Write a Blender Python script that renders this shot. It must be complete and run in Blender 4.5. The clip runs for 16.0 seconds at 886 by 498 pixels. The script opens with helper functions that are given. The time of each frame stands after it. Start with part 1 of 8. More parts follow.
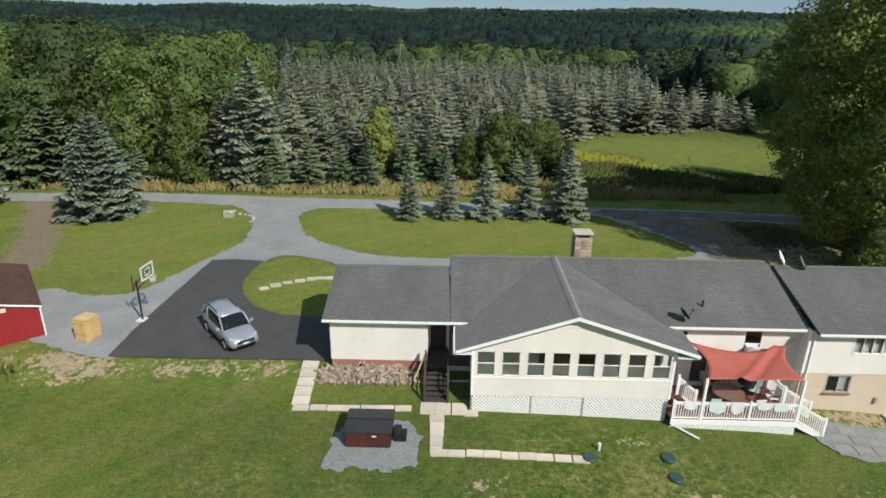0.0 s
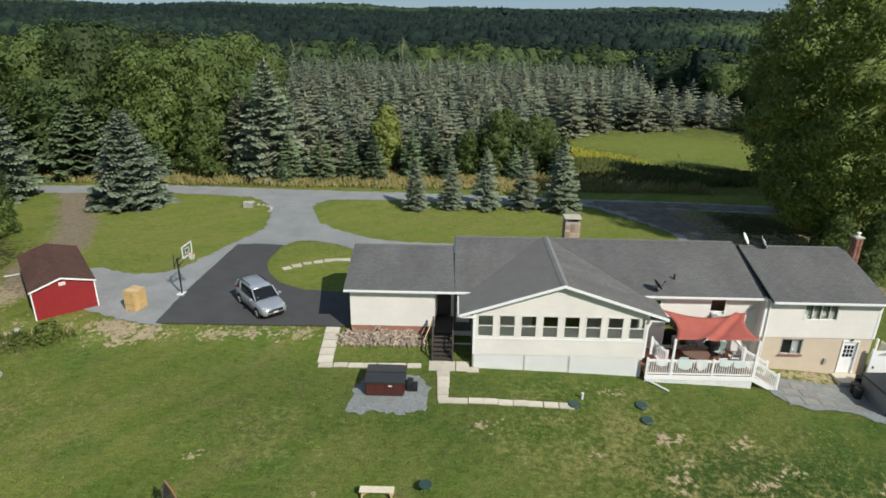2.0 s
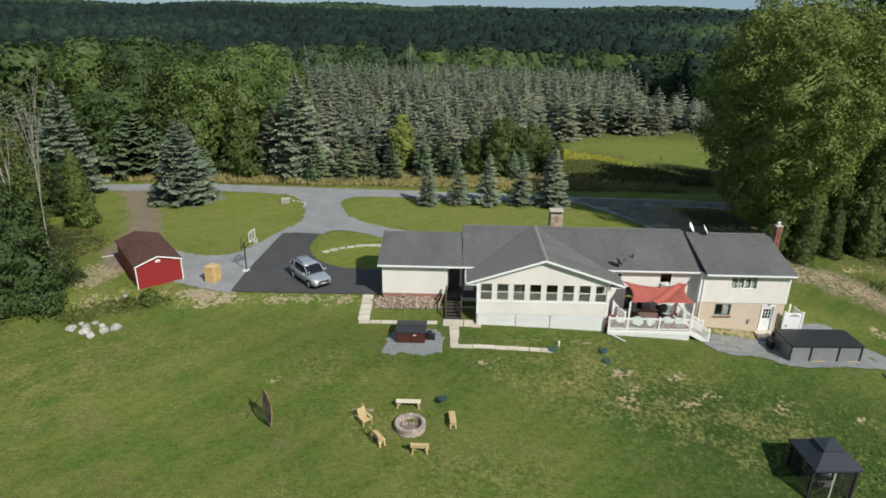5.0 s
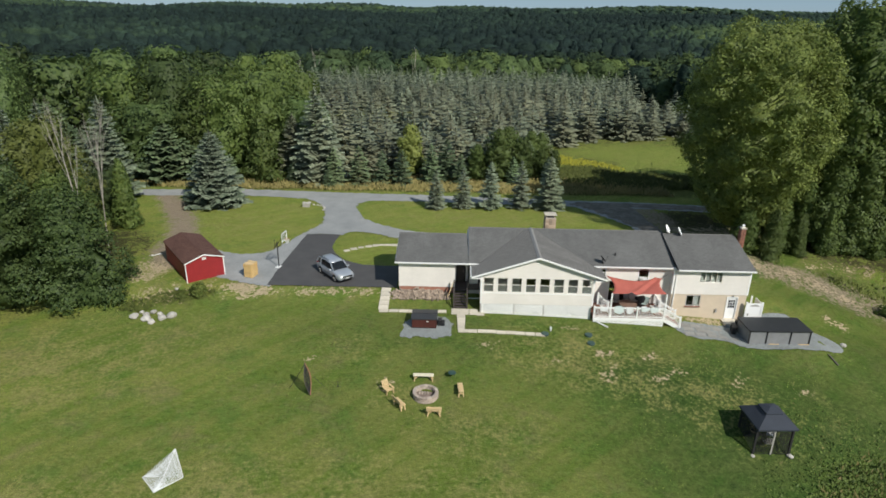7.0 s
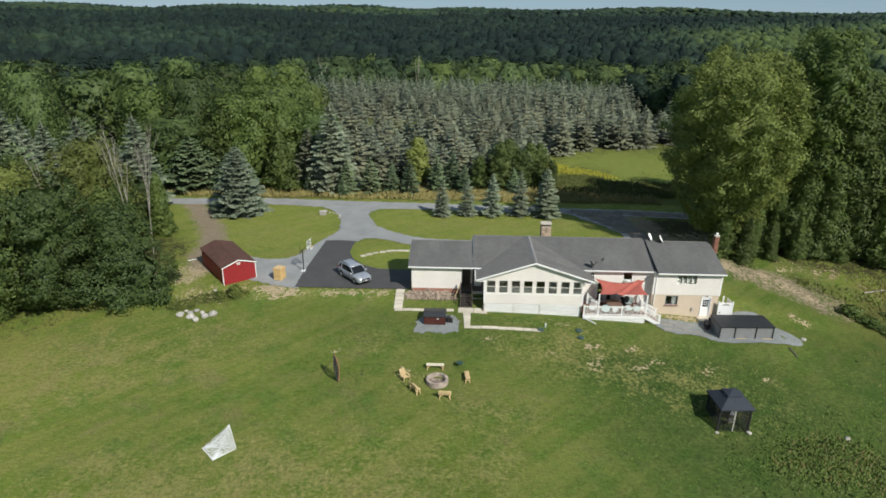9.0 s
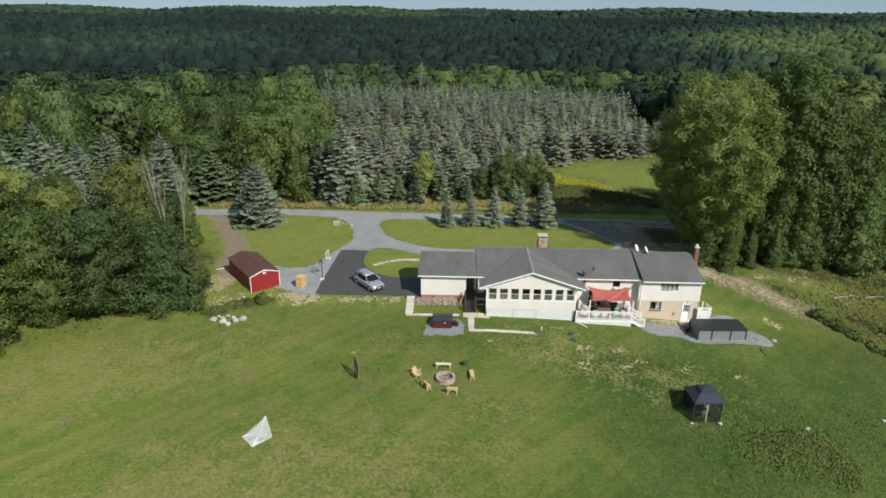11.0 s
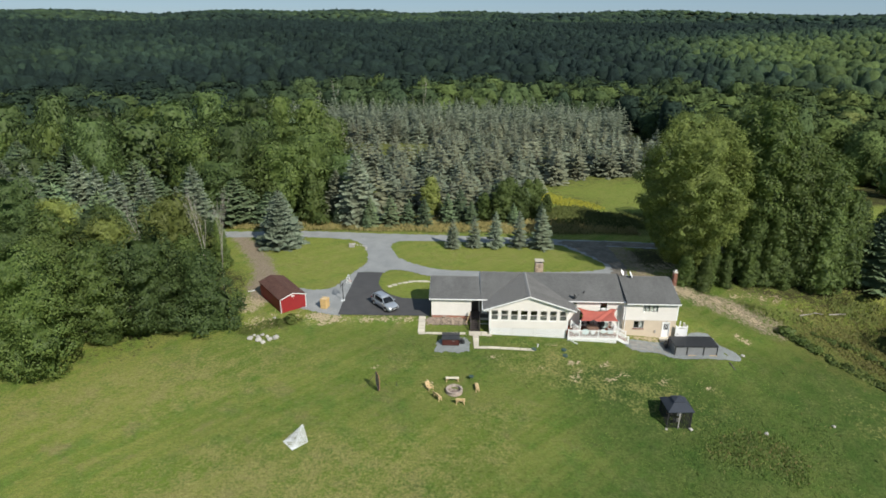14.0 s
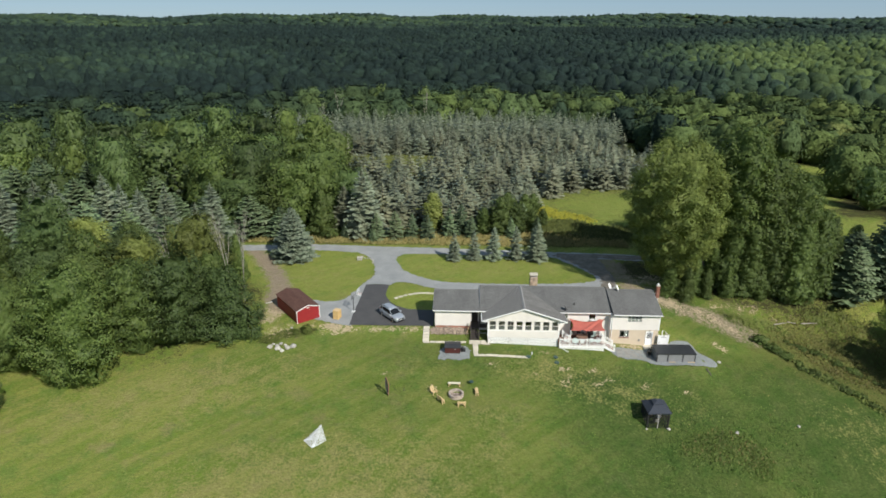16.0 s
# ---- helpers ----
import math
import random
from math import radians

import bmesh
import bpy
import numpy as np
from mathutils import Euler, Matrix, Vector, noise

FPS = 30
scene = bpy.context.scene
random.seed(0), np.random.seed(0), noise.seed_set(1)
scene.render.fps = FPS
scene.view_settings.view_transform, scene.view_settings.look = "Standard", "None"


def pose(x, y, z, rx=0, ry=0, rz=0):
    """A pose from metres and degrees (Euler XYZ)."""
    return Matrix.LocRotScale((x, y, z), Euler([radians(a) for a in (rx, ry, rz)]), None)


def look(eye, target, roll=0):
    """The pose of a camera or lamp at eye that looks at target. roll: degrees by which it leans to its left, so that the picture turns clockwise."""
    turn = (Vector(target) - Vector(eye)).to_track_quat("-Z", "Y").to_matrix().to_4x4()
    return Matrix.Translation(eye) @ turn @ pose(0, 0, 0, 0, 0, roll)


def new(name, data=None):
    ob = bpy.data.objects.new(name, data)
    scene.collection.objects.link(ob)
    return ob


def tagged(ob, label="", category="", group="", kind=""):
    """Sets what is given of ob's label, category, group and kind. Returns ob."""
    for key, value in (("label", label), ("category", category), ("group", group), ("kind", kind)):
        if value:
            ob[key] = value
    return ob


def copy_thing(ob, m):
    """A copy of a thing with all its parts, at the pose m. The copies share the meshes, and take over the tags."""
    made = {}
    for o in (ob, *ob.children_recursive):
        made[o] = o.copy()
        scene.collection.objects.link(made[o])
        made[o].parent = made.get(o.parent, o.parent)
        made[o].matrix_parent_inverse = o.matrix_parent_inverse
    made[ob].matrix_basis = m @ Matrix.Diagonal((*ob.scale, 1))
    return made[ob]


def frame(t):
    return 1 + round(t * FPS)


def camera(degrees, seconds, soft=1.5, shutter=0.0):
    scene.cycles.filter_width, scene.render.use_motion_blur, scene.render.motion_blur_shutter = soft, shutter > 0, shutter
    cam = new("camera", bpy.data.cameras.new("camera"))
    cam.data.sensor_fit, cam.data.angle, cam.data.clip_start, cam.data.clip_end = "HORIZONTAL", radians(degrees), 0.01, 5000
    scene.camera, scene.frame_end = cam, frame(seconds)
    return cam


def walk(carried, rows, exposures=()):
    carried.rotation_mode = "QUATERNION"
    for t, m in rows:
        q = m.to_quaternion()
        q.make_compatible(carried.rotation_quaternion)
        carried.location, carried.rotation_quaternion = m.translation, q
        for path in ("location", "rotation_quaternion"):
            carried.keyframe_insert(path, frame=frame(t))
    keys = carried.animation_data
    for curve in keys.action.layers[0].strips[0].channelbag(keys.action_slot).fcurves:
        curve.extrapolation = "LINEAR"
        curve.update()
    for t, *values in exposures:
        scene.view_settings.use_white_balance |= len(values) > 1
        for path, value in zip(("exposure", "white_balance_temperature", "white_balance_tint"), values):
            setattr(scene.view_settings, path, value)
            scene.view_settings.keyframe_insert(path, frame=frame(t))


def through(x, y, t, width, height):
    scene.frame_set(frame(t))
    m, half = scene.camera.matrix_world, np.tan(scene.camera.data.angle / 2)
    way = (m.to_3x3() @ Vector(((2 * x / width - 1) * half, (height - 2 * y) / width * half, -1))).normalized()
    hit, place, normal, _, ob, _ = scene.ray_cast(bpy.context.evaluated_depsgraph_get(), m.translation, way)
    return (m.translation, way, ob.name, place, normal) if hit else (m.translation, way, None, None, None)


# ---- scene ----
cam = camera(71.26, 16.0, soft=1.7)
PATH = [
    (0.0, 3.064, 11.324, 17.995, 0.639, -20.817, 0.880),
    (0.5, 3.019, 10.326, 18.165, 0.617, -20.842, 0.898),
    (1.0, 2.974, 9.151, 18.342, 0.612, -20.866, 0.910),
    (1.5, 2.905, 7.802, 18.498, 0.648, -20.887, 0.919),
    (2.0, 2.848, 6.287, 18.653, 0.701, -20.911, 0.923),
    (2.5, 2.784, 4.745, 18.909, 0.760, -20.935, 0.921),
    (3.0, 2.720, 2.918, 19.220, 0.819, -20.980, 0.921),
    (3.5, 2.662, 1.274, 19.639, 0.867, -21.034, 0.919),
    (4.0, 2.598, -0.649, 20.265, 0.933, -21.063, 0.919),
    (6.5, 2.211, -10.146, 23.728, 1.322, -21.045, 0.816),
    (7.0, 2.100, -11.878, 24.378, 1.375, -21.077, 0.780),
    (7.5, 1.947, -13.720, 25.082, 1.417, -21.106, 0.734),
    (8.0, 1.811, -15.321, 25.872, 1.436, -21.084, 0.707),
    (8.5, 1.687, -17.068, 26.736, 1.463, -21.034, 0.680),
    (9.0, 1.586, -18.689, 27.580, 1.495, -21.015, 0.663),
    (11.5, 1.064, -26.249, 32.218, 1.676, -20.988, 0.453),
    (12.0, 0.950, -27.665, 33.258, 1.706, -20.966, 0.404),
    (12.5, 0.828, -28.979, 34.316, 1.742, -20.944, 0.375),
    (13.0, 0.710, -30.194, 35.405, 1.772, -20.925, 0.343),
    (13.5, 0.620, -31.375, 36.520, 1.797, -20.897, 0.315),
    (14.0, 0.562, -32.571, 37.611, 1.800, -20.863, 0.294),
    (14.5, 0.500, -33.962, 38.746, 1.811, -20.801, 0.268),
    (15.0, 0.456, -35.485, 39.870, 1.821, -20.745, 0.239),
    (15.5, 0.433, -37.219, 41.022, 1.834, -20.692, 0.216),
    (16.0, 0.445, -39.052, 42.163, 1.823, -20.649, 0.195),
]
walk(cam, [(t, pose(x, y, z, 90 + pitch, 0, yaw) @ pose(0, 0, 0, 0, 0, roll)) for t, x, y, z, yaw, pitch, roll in PATH],
     exposures=[(0.0, 0.06), (3.5, -0.02), (7.5, 0.04), (12.0, 0.14), (16.0, 0.22)])

# ---- world and sun ----
SUN_EL, SUN_AZ = 40.0, 141.0
world = bpy.data.worlds.new("world")
scene.world = world
world.use_nodes = True
wn = world.node_tree.nodes
sky = wn.new("ShaderNodeTexSky")
sky.sky_type, sky.sun_disc = "NISHITA", False
sky.sun_elevation, sky.sun_rotation = radians(SUN_EL), radians(SUN_AZ)
sky.altitude, sky.air_density, sky.dust_density, sky.ozone_density = 900, 0.75, 0.05, 2.0
wn["Background"].inputs["Strength"].default_value = 0.15
tint = wn.new("ShaderNodeMix")
tint.data_type, tint.blend_type = "RGBA", "MULTIPLY"
tint.inputs[0].default_value, tint.inputs[7].default_value = 1.0, (0.30, 0.36, 0.42, 1)
world.node_tree.links.new(sky.outputs[0], tint.inputs[6])
haze = wn.new("ShaderNodeMix")
haze.data_type = "RGBA"
haze.inputs[0].default_value, haze.inputs[7].default_value = 0.6, (1.85, 2.6, 3.35, 1)
world.node_tree.links.new(tint.outputs[2], haze.inputs[6])
world.node_tree.links.new(haze.outputs[2], wn["Background"].inputs["Color"])
sun_data = bpy.data.lights.new("sun", "SUN")
sun_data.energy, sun_data.angle, sun_data.color = 4.7, radians(0.6), (1.0, 0.955, 0.87)
sun = new("sun", sun_data)
_d = Vector((math.sin(radians(SUN_AZ)) * math.cos(radians(SUN_EL)), math.cos(radians(SUN_AZ)) * math.cos(radians(SUN_EL)), math.sin(radians(SUN_EL))))
sun.matrix_world = look(_d * 200, (0, 0, 0))


# ---- materials ----
def nodes_of(name):
    m = bpy.data.materials.new(name)
    m.use_nodes = True
    nt = m.node_tree
    return m, nt, nt.nodes, nt.links, nt.nodes["Principled BSDF"]


def noise_node(nt, coord, scale, detail=3.0, rough=0.6, stretch=None):
    n = nt.nodes.new("ShaderNodeTexNoise")
    n.inputs["Scale"].default_value, n.inputs["Detail"].default_value, n.inputs["Roughness"].default_value = scale, detail, rough
    if stretch:
        mp = nt.nodes.new("ShaderNodeMapping")
        mp.inputs["Scale"].default_value = stretch
        nt.links.new(coord, mp.inputs["Vector"])
        coord = mp.outputs["Vector"]
    nt.links.new(coord, n.inputs["Vector"])
    return n.outputs["Fac"]


def remap(nt, val, a, b, lo, hi):
    n = nt.nodes.new("ShaderNodeMapRange")
    for k, v in zip(("From Min", "From Max", "To Min", "To Max"), (a, b, lo, hi)):
        n.inputs[k].default_value = v
    nt.links.new(val, n.inputs["Value"])
    return n.outputs["Result"]


def maths(nt, op, a, b=None):
    n = nt.nodes.new("ShaderNodeMath")
    n.operation = op
    for k, v in enumerate((a, b)):
        if v is None:
            continue
        if isinstance(v, (int, float)):
            n.inputs[k].default_value = v
        else:
            nt.links.new(v, n.inputs[k])
    return n.outputs[0]


def mixcol(nt, fac, a, b, how="MIX"):
    n = nt.nodes.new("ShaderNodeMix")
    n.data_type, n.blend_type = "RGBA", how
    for key, v in ((0, fac), (6, a), (7, b)):
        if isinstance(v, (int, float)):
            n.inputs[key].default_value = v
        elif isinstance(v, tuple):
            n.inputs[key].default_value = (*v, 1)
        else:
            nt.links.new(v, n.inputs[key])
    return n.outputs[2]


def bump_to(nt, bsdf, height, strength, dist=0.02):
    b = nt.nodes.new("ShaderNodeBump")
    b.inputs["Strength"].default_value, b.inputs["Distance"].default_value = strength, dist
    nt.links.new(height, b.inputs["Height"])
    nt.links.new(b.outputs["Normal"], bsdf.inputs["Normal"])


def surface(name, col, col2=None, rough=0.8, metal=0.0, scale=1.5, fine=25.0, var=0.25, bump=0.25, dist=0.01, stretch=None, per_object=0.0, per_island=0.0, coat=0.0):
    """A plain weathered surface: two colours mixed by a coarse and a fine noise, with relief."""
    m, nt, ns, ln, bsdf = nodes_of(name)
    co = ns.new("ShaderNodeTexCoord").outputs["Object"]
    big, small = noise_node(nt, co, scale, 4), noise_node(nt, co, fine, 3, 0.7, stretch)
    c = mixcol(nt, remap(nt, big, 0.3, 0.7, 0, 1), col, col2 or tuple(v * 0.8 for v in col))
    shade = remap(nt, small, 0.25, 0.75, 1 - var, 1 + var)
    if per_object:
        shade = maths(nt, "MULTIPLY", shade, remap(nt, ns.new("ShaderNodeObjectInfo").outputs["Random"], 0, 1, 1 - per_object, 1 + per_object))
    if per_island:
        shade = maths(nt, "MULTIPLY", shade, remap(nt, ns.new("ShaderNodeNewGeometry").outputs["Random Per Island"], 0, 1, 1 - per_island, 1 + per_island))
    g = ns.new("ShaderNodeCombineColor")
    for k in range(3):
        ln.new(shade, g.inputs[k])
    ln.new(mixcol(nt, 1.0, c, g.outputs[0], "MULTIPLY"), bsdf.inputs["Base Color"])
    bsdf.inputs["Roughness"].default_value, bsdf.inputs["Metallic"].default_value = rough, metal
    bsdf.inputs["Coat Weight"].default_value = coat
    if bump:
        bump_to(nt, bsdf, small, bump, dist)
    return m


def foliage(name, dark, light, tint, tree_var=0.4, leaf_var=0.2, through=0.34, rough=0.6, fine=5.0, inner=None):
    """Leaves: each leaf and each tree has a shade of its own, and some light comes through; inner is the colour of old needles near the stem."""
    m, nt, ns, ln, bsdf = nodes_of(name)
    isl = ns.new("ShaderNodeNewGeometry").outputs["Random Per Island"]
    obr = ns.new("ShaderNodeObjectInfo").outputs["Random"]
    c = mixcol(nt, remap(nt, isl, 0, 1, -0.15, 1.1), dark, light)
    c = mixcol(nt, remap(nt, obr, 0.25, 1, 0, 0.6), c, tint)
    if inner:
        tip = ns.new("ShaderNodeAttribute")
        tip.attribute_name = "tone"
        browned = remap(nt, maths(nt, "FRACT", maths(nt, "MULTIPLY", obr, 3.7)), 0, 1, 0.15, 0.8)
        c = mixcol(nt, maths(nt, "MULTIPLY", remap(nt, tip.outputs["Fac"], 0.3, 0.95, 1, 0), browned), c, inner)
    co = ns.new("ShaderNodeTexCoord").outputs["Object"]
    clump = remap(nt, noise_node(nt, co, 0.55, 3), 0.3, 0.7, 1 - leaf_var, 1 + leaf_var)
    clump = maths(nt, "MULTIPLY", clump, remap(nt, noise_node(nt, co, fine, 2, 0.7), 0.32, 0.68, 0.8, 1.2))
    shade = maths(nt, "MULTIPLY", clump, remap(nt, maths(nt, "FRACT", maths(nt, "MULTIPLY", obr, 7.31)), 0, 1, 1 - tree_var, 1 + tree_var))
    g = ns.new("ShaderNodeCombineColor")
    for k in range(3):
        ln.new(shade, g.inputs[k])
    c = mixcol(nt, 1.0, c, g.outputs[0], "MULTIPLY")
    ln.new(c, bsdf.inputs["Base Color"])
    bsdf.inputs["Roughness"].default_value = rough
    bsdf.inputs["Specular IOR Level"].default_value = 0.3
    tr = ns.new("ShaderNodeBsdfTranslucent")
    ln.new(c, tr.inputs["Color"])
    mx = ns.new("ShaderNodeMixShader")
    mx.inputs[0].default_value = through
    ln.new(bsdf.outputs[0], mx.inputs[1])
    ln.new(tr.outputs[0], mx.inputs[2])
    ln.new(mx.outputs[0], ns["Material Output"].inputs["Surface"])
    return m


def siding(name, col, pitch=0.13):
    """Lapped boards: a saw-tooth relief up the wall with faint dirt."""
    m, nt, ns, ln, bsdf = nodes_of(name)
    co = ns.new("ShaderNodeTexCoord").outputs["Object"]
    sep = ns.new("ShaderNodeSeparateXYZ")
    ln.new(co, sep.inputs[0])
    saw = maths(nt, "FRACT", maths(nt, "DIVIDE", sep.outputs[2], pitch))
    edge = remap(nt, saw, 0.0, 0.16, 0.86, 1.0)
    dirt = remap(nt, noise_node(nt, co, 0.6, 4, 0.6, (1, 1, 0.5)), 0.3, 0.75, 1.0, 0.86)
    streak = remap(nt, noise_node(nt, co, 5.0, 3, 0.6, (0.25, 0.25, 1.0)), 0.3, 0.7, 0.97, 1.02)
    s = maths(nt, "MULTIPLY", maths(nt, "MULTIPLY", edge, dirt), streak)
    g = ns.new("ShaderNodeCombineColor")
    for k in range(3):
        ln.new(s, g.inputs[k])
    ln.new(mixcol(nt, 1.0, col, g.outputs[0], "MULTIPLY"), bsdf.inputs["Base Color"])
    bsdf.inputs["Roughness"].default_value = 0.55
    bump_to(nt, bsdf, maths(nt, "SUBTRACT", 1.0, saw), 0.5, 0.012)
    return m


def shingles(name, col, col2, course=0.145, tab=0.3, gran=0.22, turned=False):
    """Asphalt shingles: courses across the slope, tabs of uneven tone, dark lower edges, streaks."""
    m, nt, ns, ln, bsdf = nodes_of(name)
    co = ns.new("ShaderNodeTexCoord").outputs["Object"]
    mp = ns.new("ShaderNodeMapping")
    mp.inputs["Scale"].default_value = (1 / tab, 1 / course, 0.0)
    if turned:
        spin = ns.new("ShaderNodeMapping")
        spin.inputs["Rotation"].default_value = (0, 0, radians(90))
        ln.new(co, spin.inputs["Vector"])
        co = spin.outputs[0]
    ln.new(co, mp.inputs["Vector"])
    br = ns.new("ShaderNodeTexBrick")
    br.inputs["Scale"].default_value = 1.0
    br.inputs["Brick Width"].default_value, br.inputs["Row Height"].default_value = 1.0, 1.0
    br.inputs["Mortar Size"].default_value, br.inputs["Bias"].default_value = 0.06, 0.0
    br.inputs["Color1"].default_value, br.inputs["Color2"].default_value = (*col, 1), (*col2, 1)
    br.inputs["Mortar"].default_value = (*[v * 0.8 for v in col], 1)
    ln.new(mp.outputs[0], br.inputs["Vector"])
    grain = maths(nt, "MULTIPLY", remap(nt, noise_node(nt, co, 9, 3, 0.75, (0.3, 1.6, 1)), 0.3, 0.7, 1 - gran, 1 + gran), remap(nt, noise_node(nt, co, 45, 2, 0.8), 0.3, 0.7, 0.85, 1.15))
    stain = remap(nt, noise_node(nt, co, 0.45, 5, 0.65, (1.0, 0.35, 1)), 0.3, 0.7, 0.82, 1.16)
    s = maths(nt, "MULTIPLY", grain, stain)
    g = ns.new("ShaderNodeCombineColor")
    for k in range(3):
        ln.new(s, g.inputs[k])
    ln.new(mixcol(nt, 1.0, br.outputs["Color"], g.outputs[0], "MULTIPLY"), bsdf.inputs["Base Color"])
    bsdf.inputs["Roughness"].default_value = 0.95
    bsdf.inputs["Specular IOR Level"].default_value = 0.2
    bump_to(nt, bsdf, br.outputs["Fac"], -0.2, 0.006)
    return m


def glass_pane(name):
    m, nt, ns, ln, bsdf = nodes_of(name)
    bsdf.inputs["Base Color"].default_value = (0.75, 0.82, 0.82, 1)
    bsdf.inputs["Roughness"].default_value = 0.02
    bsdf.inputs["Transmission Weight"].default_value = 1.0
    bsdf.inputs["IOR"].default_value = 1.45
    return m


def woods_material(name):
    """Joined woods: tone changes from tree to tree and from stand to stand; the lowest tones carry cloud shadow."""
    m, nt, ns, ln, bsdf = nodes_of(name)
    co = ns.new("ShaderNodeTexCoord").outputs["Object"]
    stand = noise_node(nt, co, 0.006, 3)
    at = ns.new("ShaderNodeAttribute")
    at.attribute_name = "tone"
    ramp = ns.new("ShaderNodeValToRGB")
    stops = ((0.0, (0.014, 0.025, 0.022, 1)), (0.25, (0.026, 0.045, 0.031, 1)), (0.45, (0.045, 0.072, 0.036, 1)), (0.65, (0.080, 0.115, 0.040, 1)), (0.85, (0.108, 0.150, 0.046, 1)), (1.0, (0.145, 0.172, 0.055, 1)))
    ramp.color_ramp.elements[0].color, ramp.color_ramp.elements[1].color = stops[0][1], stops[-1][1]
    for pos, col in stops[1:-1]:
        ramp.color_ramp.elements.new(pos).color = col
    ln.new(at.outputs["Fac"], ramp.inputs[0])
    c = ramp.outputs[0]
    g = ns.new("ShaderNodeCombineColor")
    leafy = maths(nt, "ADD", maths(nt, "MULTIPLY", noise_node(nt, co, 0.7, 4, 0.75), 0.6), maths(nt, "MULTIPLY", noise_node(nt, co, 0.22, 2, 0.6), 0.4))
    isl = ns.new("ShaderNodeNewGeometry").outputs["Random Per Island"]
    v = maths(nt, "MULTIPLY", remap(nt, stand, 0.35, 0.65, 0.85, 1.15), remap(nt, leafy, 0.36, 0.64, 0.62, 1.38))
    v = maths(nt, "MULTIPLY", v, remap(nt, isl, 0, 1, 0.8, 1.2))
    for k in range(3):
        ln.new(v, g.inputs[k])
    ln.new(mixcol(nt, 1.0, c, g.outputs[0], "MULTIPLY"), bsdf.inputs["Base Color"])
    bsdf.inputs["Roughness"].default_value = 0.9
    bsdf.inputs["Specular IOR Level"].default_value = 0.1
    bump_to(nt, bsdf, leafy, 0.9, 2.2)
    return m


SIDING = siding("cream_siding", (0.79, 0.75, 0.70))
BLOCK = surface("tan_painted_block", (0.60, 0.50, 0.38), (0.55, 0.455, 0.345), fine=6, var=0.04, bump=0.12)
BRICKRED = surface("red_brick", (0.33, 0.15, 0.10), (0.25, 0.115, 0.08), fine=14, var=0.3, per_object=0.2)
SHINGLE = shingles("grey_shingles", (0.121, 0.121, 0.118), (0.137, 0.137, 0.133))
SHINGLE_B = shingles("brown_shingles", (0.095, 0.05, 0.04), (0.13, 0.07, 0.055))
SHINGLE_N = shingles("grey_gable_shingles", (0.150, 0.147, 0.140), (0.168, 0.164, 0.157), turned=True)
METALROOF = surface("dark_metal_roofing", (0.235, 0.23, 0.22), (0.2, 0.195, 0.187), rough=0.6, metal=0.0, fine=18, var=0.2)
RIB = surface("roofing_rib", (0.12, 0.118, 0.112), rough=0.6)
WHITE = surface("white_paint", (0.86, 0.86, 0.85), (0.81, 0.81, 0.79), rough=0.45, fine=12, var=0.05, bump=0.08)
GREYTRIM = surface("weathered_soffit", (0.40, 0.38, 0.35), rough=0.7)
RED = surface("barn_red_boards", (0.27, 0.016, 0.018), (0.225, 0.013, 0.016), rough=0.6, fine=6, var=0.15, stretch=(6, 6, 0.2))
DARKWOOD = surface("dark_stained_wood", (0.075, 0.06, 0.055), (0.05, 0.042, 0.04), rough=0.75, fine=12, var=0.3, per_object=0.15)
DECKWOOD = surface("red_brown_deck_boards", (0.27, 0.11, 0.07), (0.21, 0.085, 0.055), rough=0.65, fine=7, var=0.25, stretch=(1, 12, 1))
PALEWOOD = surface("pale_new_wood", (0.62, 0.46, 0.25), (0.54, 0.38, 0.19), rough=0.7, fine=9, var=0.2, per_object=0.12)
BLEACHED = surface("bleached_pale_wood", (0.72, 0.66, 0.50), (0.64, 0.57, 0.42), rough=0.75, fine=9, var=0.15)
CRATEWOOD = surface("yellow_plywood", (0.60, 0.42, 0.19), (0.52, 0.34, 0.13), rough=0.7, fine=7, var=0.2, per_object=0.12)
SAIL = surface("terracotta_shade_cloth", (0.44, 0.118, 0.088), (0.37, 0.095, 0.07), rough=0.85, fine=60, var=0.08, bump=0.15)
CONCRETE = surface("pale_concrete_paver", (0.58, 0.53, 0.44), (0.48, 0.44, 0.36), fine=22, var=0.18, per_object=0.12)
SLABGREY = surface("grey_patio_slab", (0.26, 0.255, 0.235), (0.19, 0.185, 0.172), fine=18, var=0.2, per_object=0.12)
STONE = surface("pale_field_stone", (0.46, 0.44, 0.40), (0.34, 0.32, 0.29), fine=9, var=0.3, per_object=0.2, bump=0.5, dist=0.03)
PITSTONE = surface("tan_pit_block", (0.42, 0.36, 0.30), (0.34, 0.27, 0.23), fine=14, var=0.3, per_object=0.25, bump=0.5)
TABLEBROWN = surface("brown_table_top", (0.20, 0.125, 0.09), (0.16, 0.10, 0.075), rough=0.6, fine=12, var=0.2)
ASH = surface("fire_ash", (0.16, 0.12, 0.10), (0.24, 0.18, 0.15), fine=11, var=0.5, bump=0.6, dist=0.03)
CHIMSTONE = surface("chimney_stone", (0.44, 0.345, 0.25), (0.34, 0.26, 0.19), fine=10, var=0.35, per_object=0.3, bump=0.4)
MORTAR = surface("mortar", (0.42, 0.38, 0.33), fine=30, var=0.15)
LOGEND = surface("split_firewood", (0.33, 0.265, 0.205), (0.235, 0.185, 0.145), fine=10, var=0.35, per_object=0.35, per_island=0.2, stretch=(1, 1, 1))
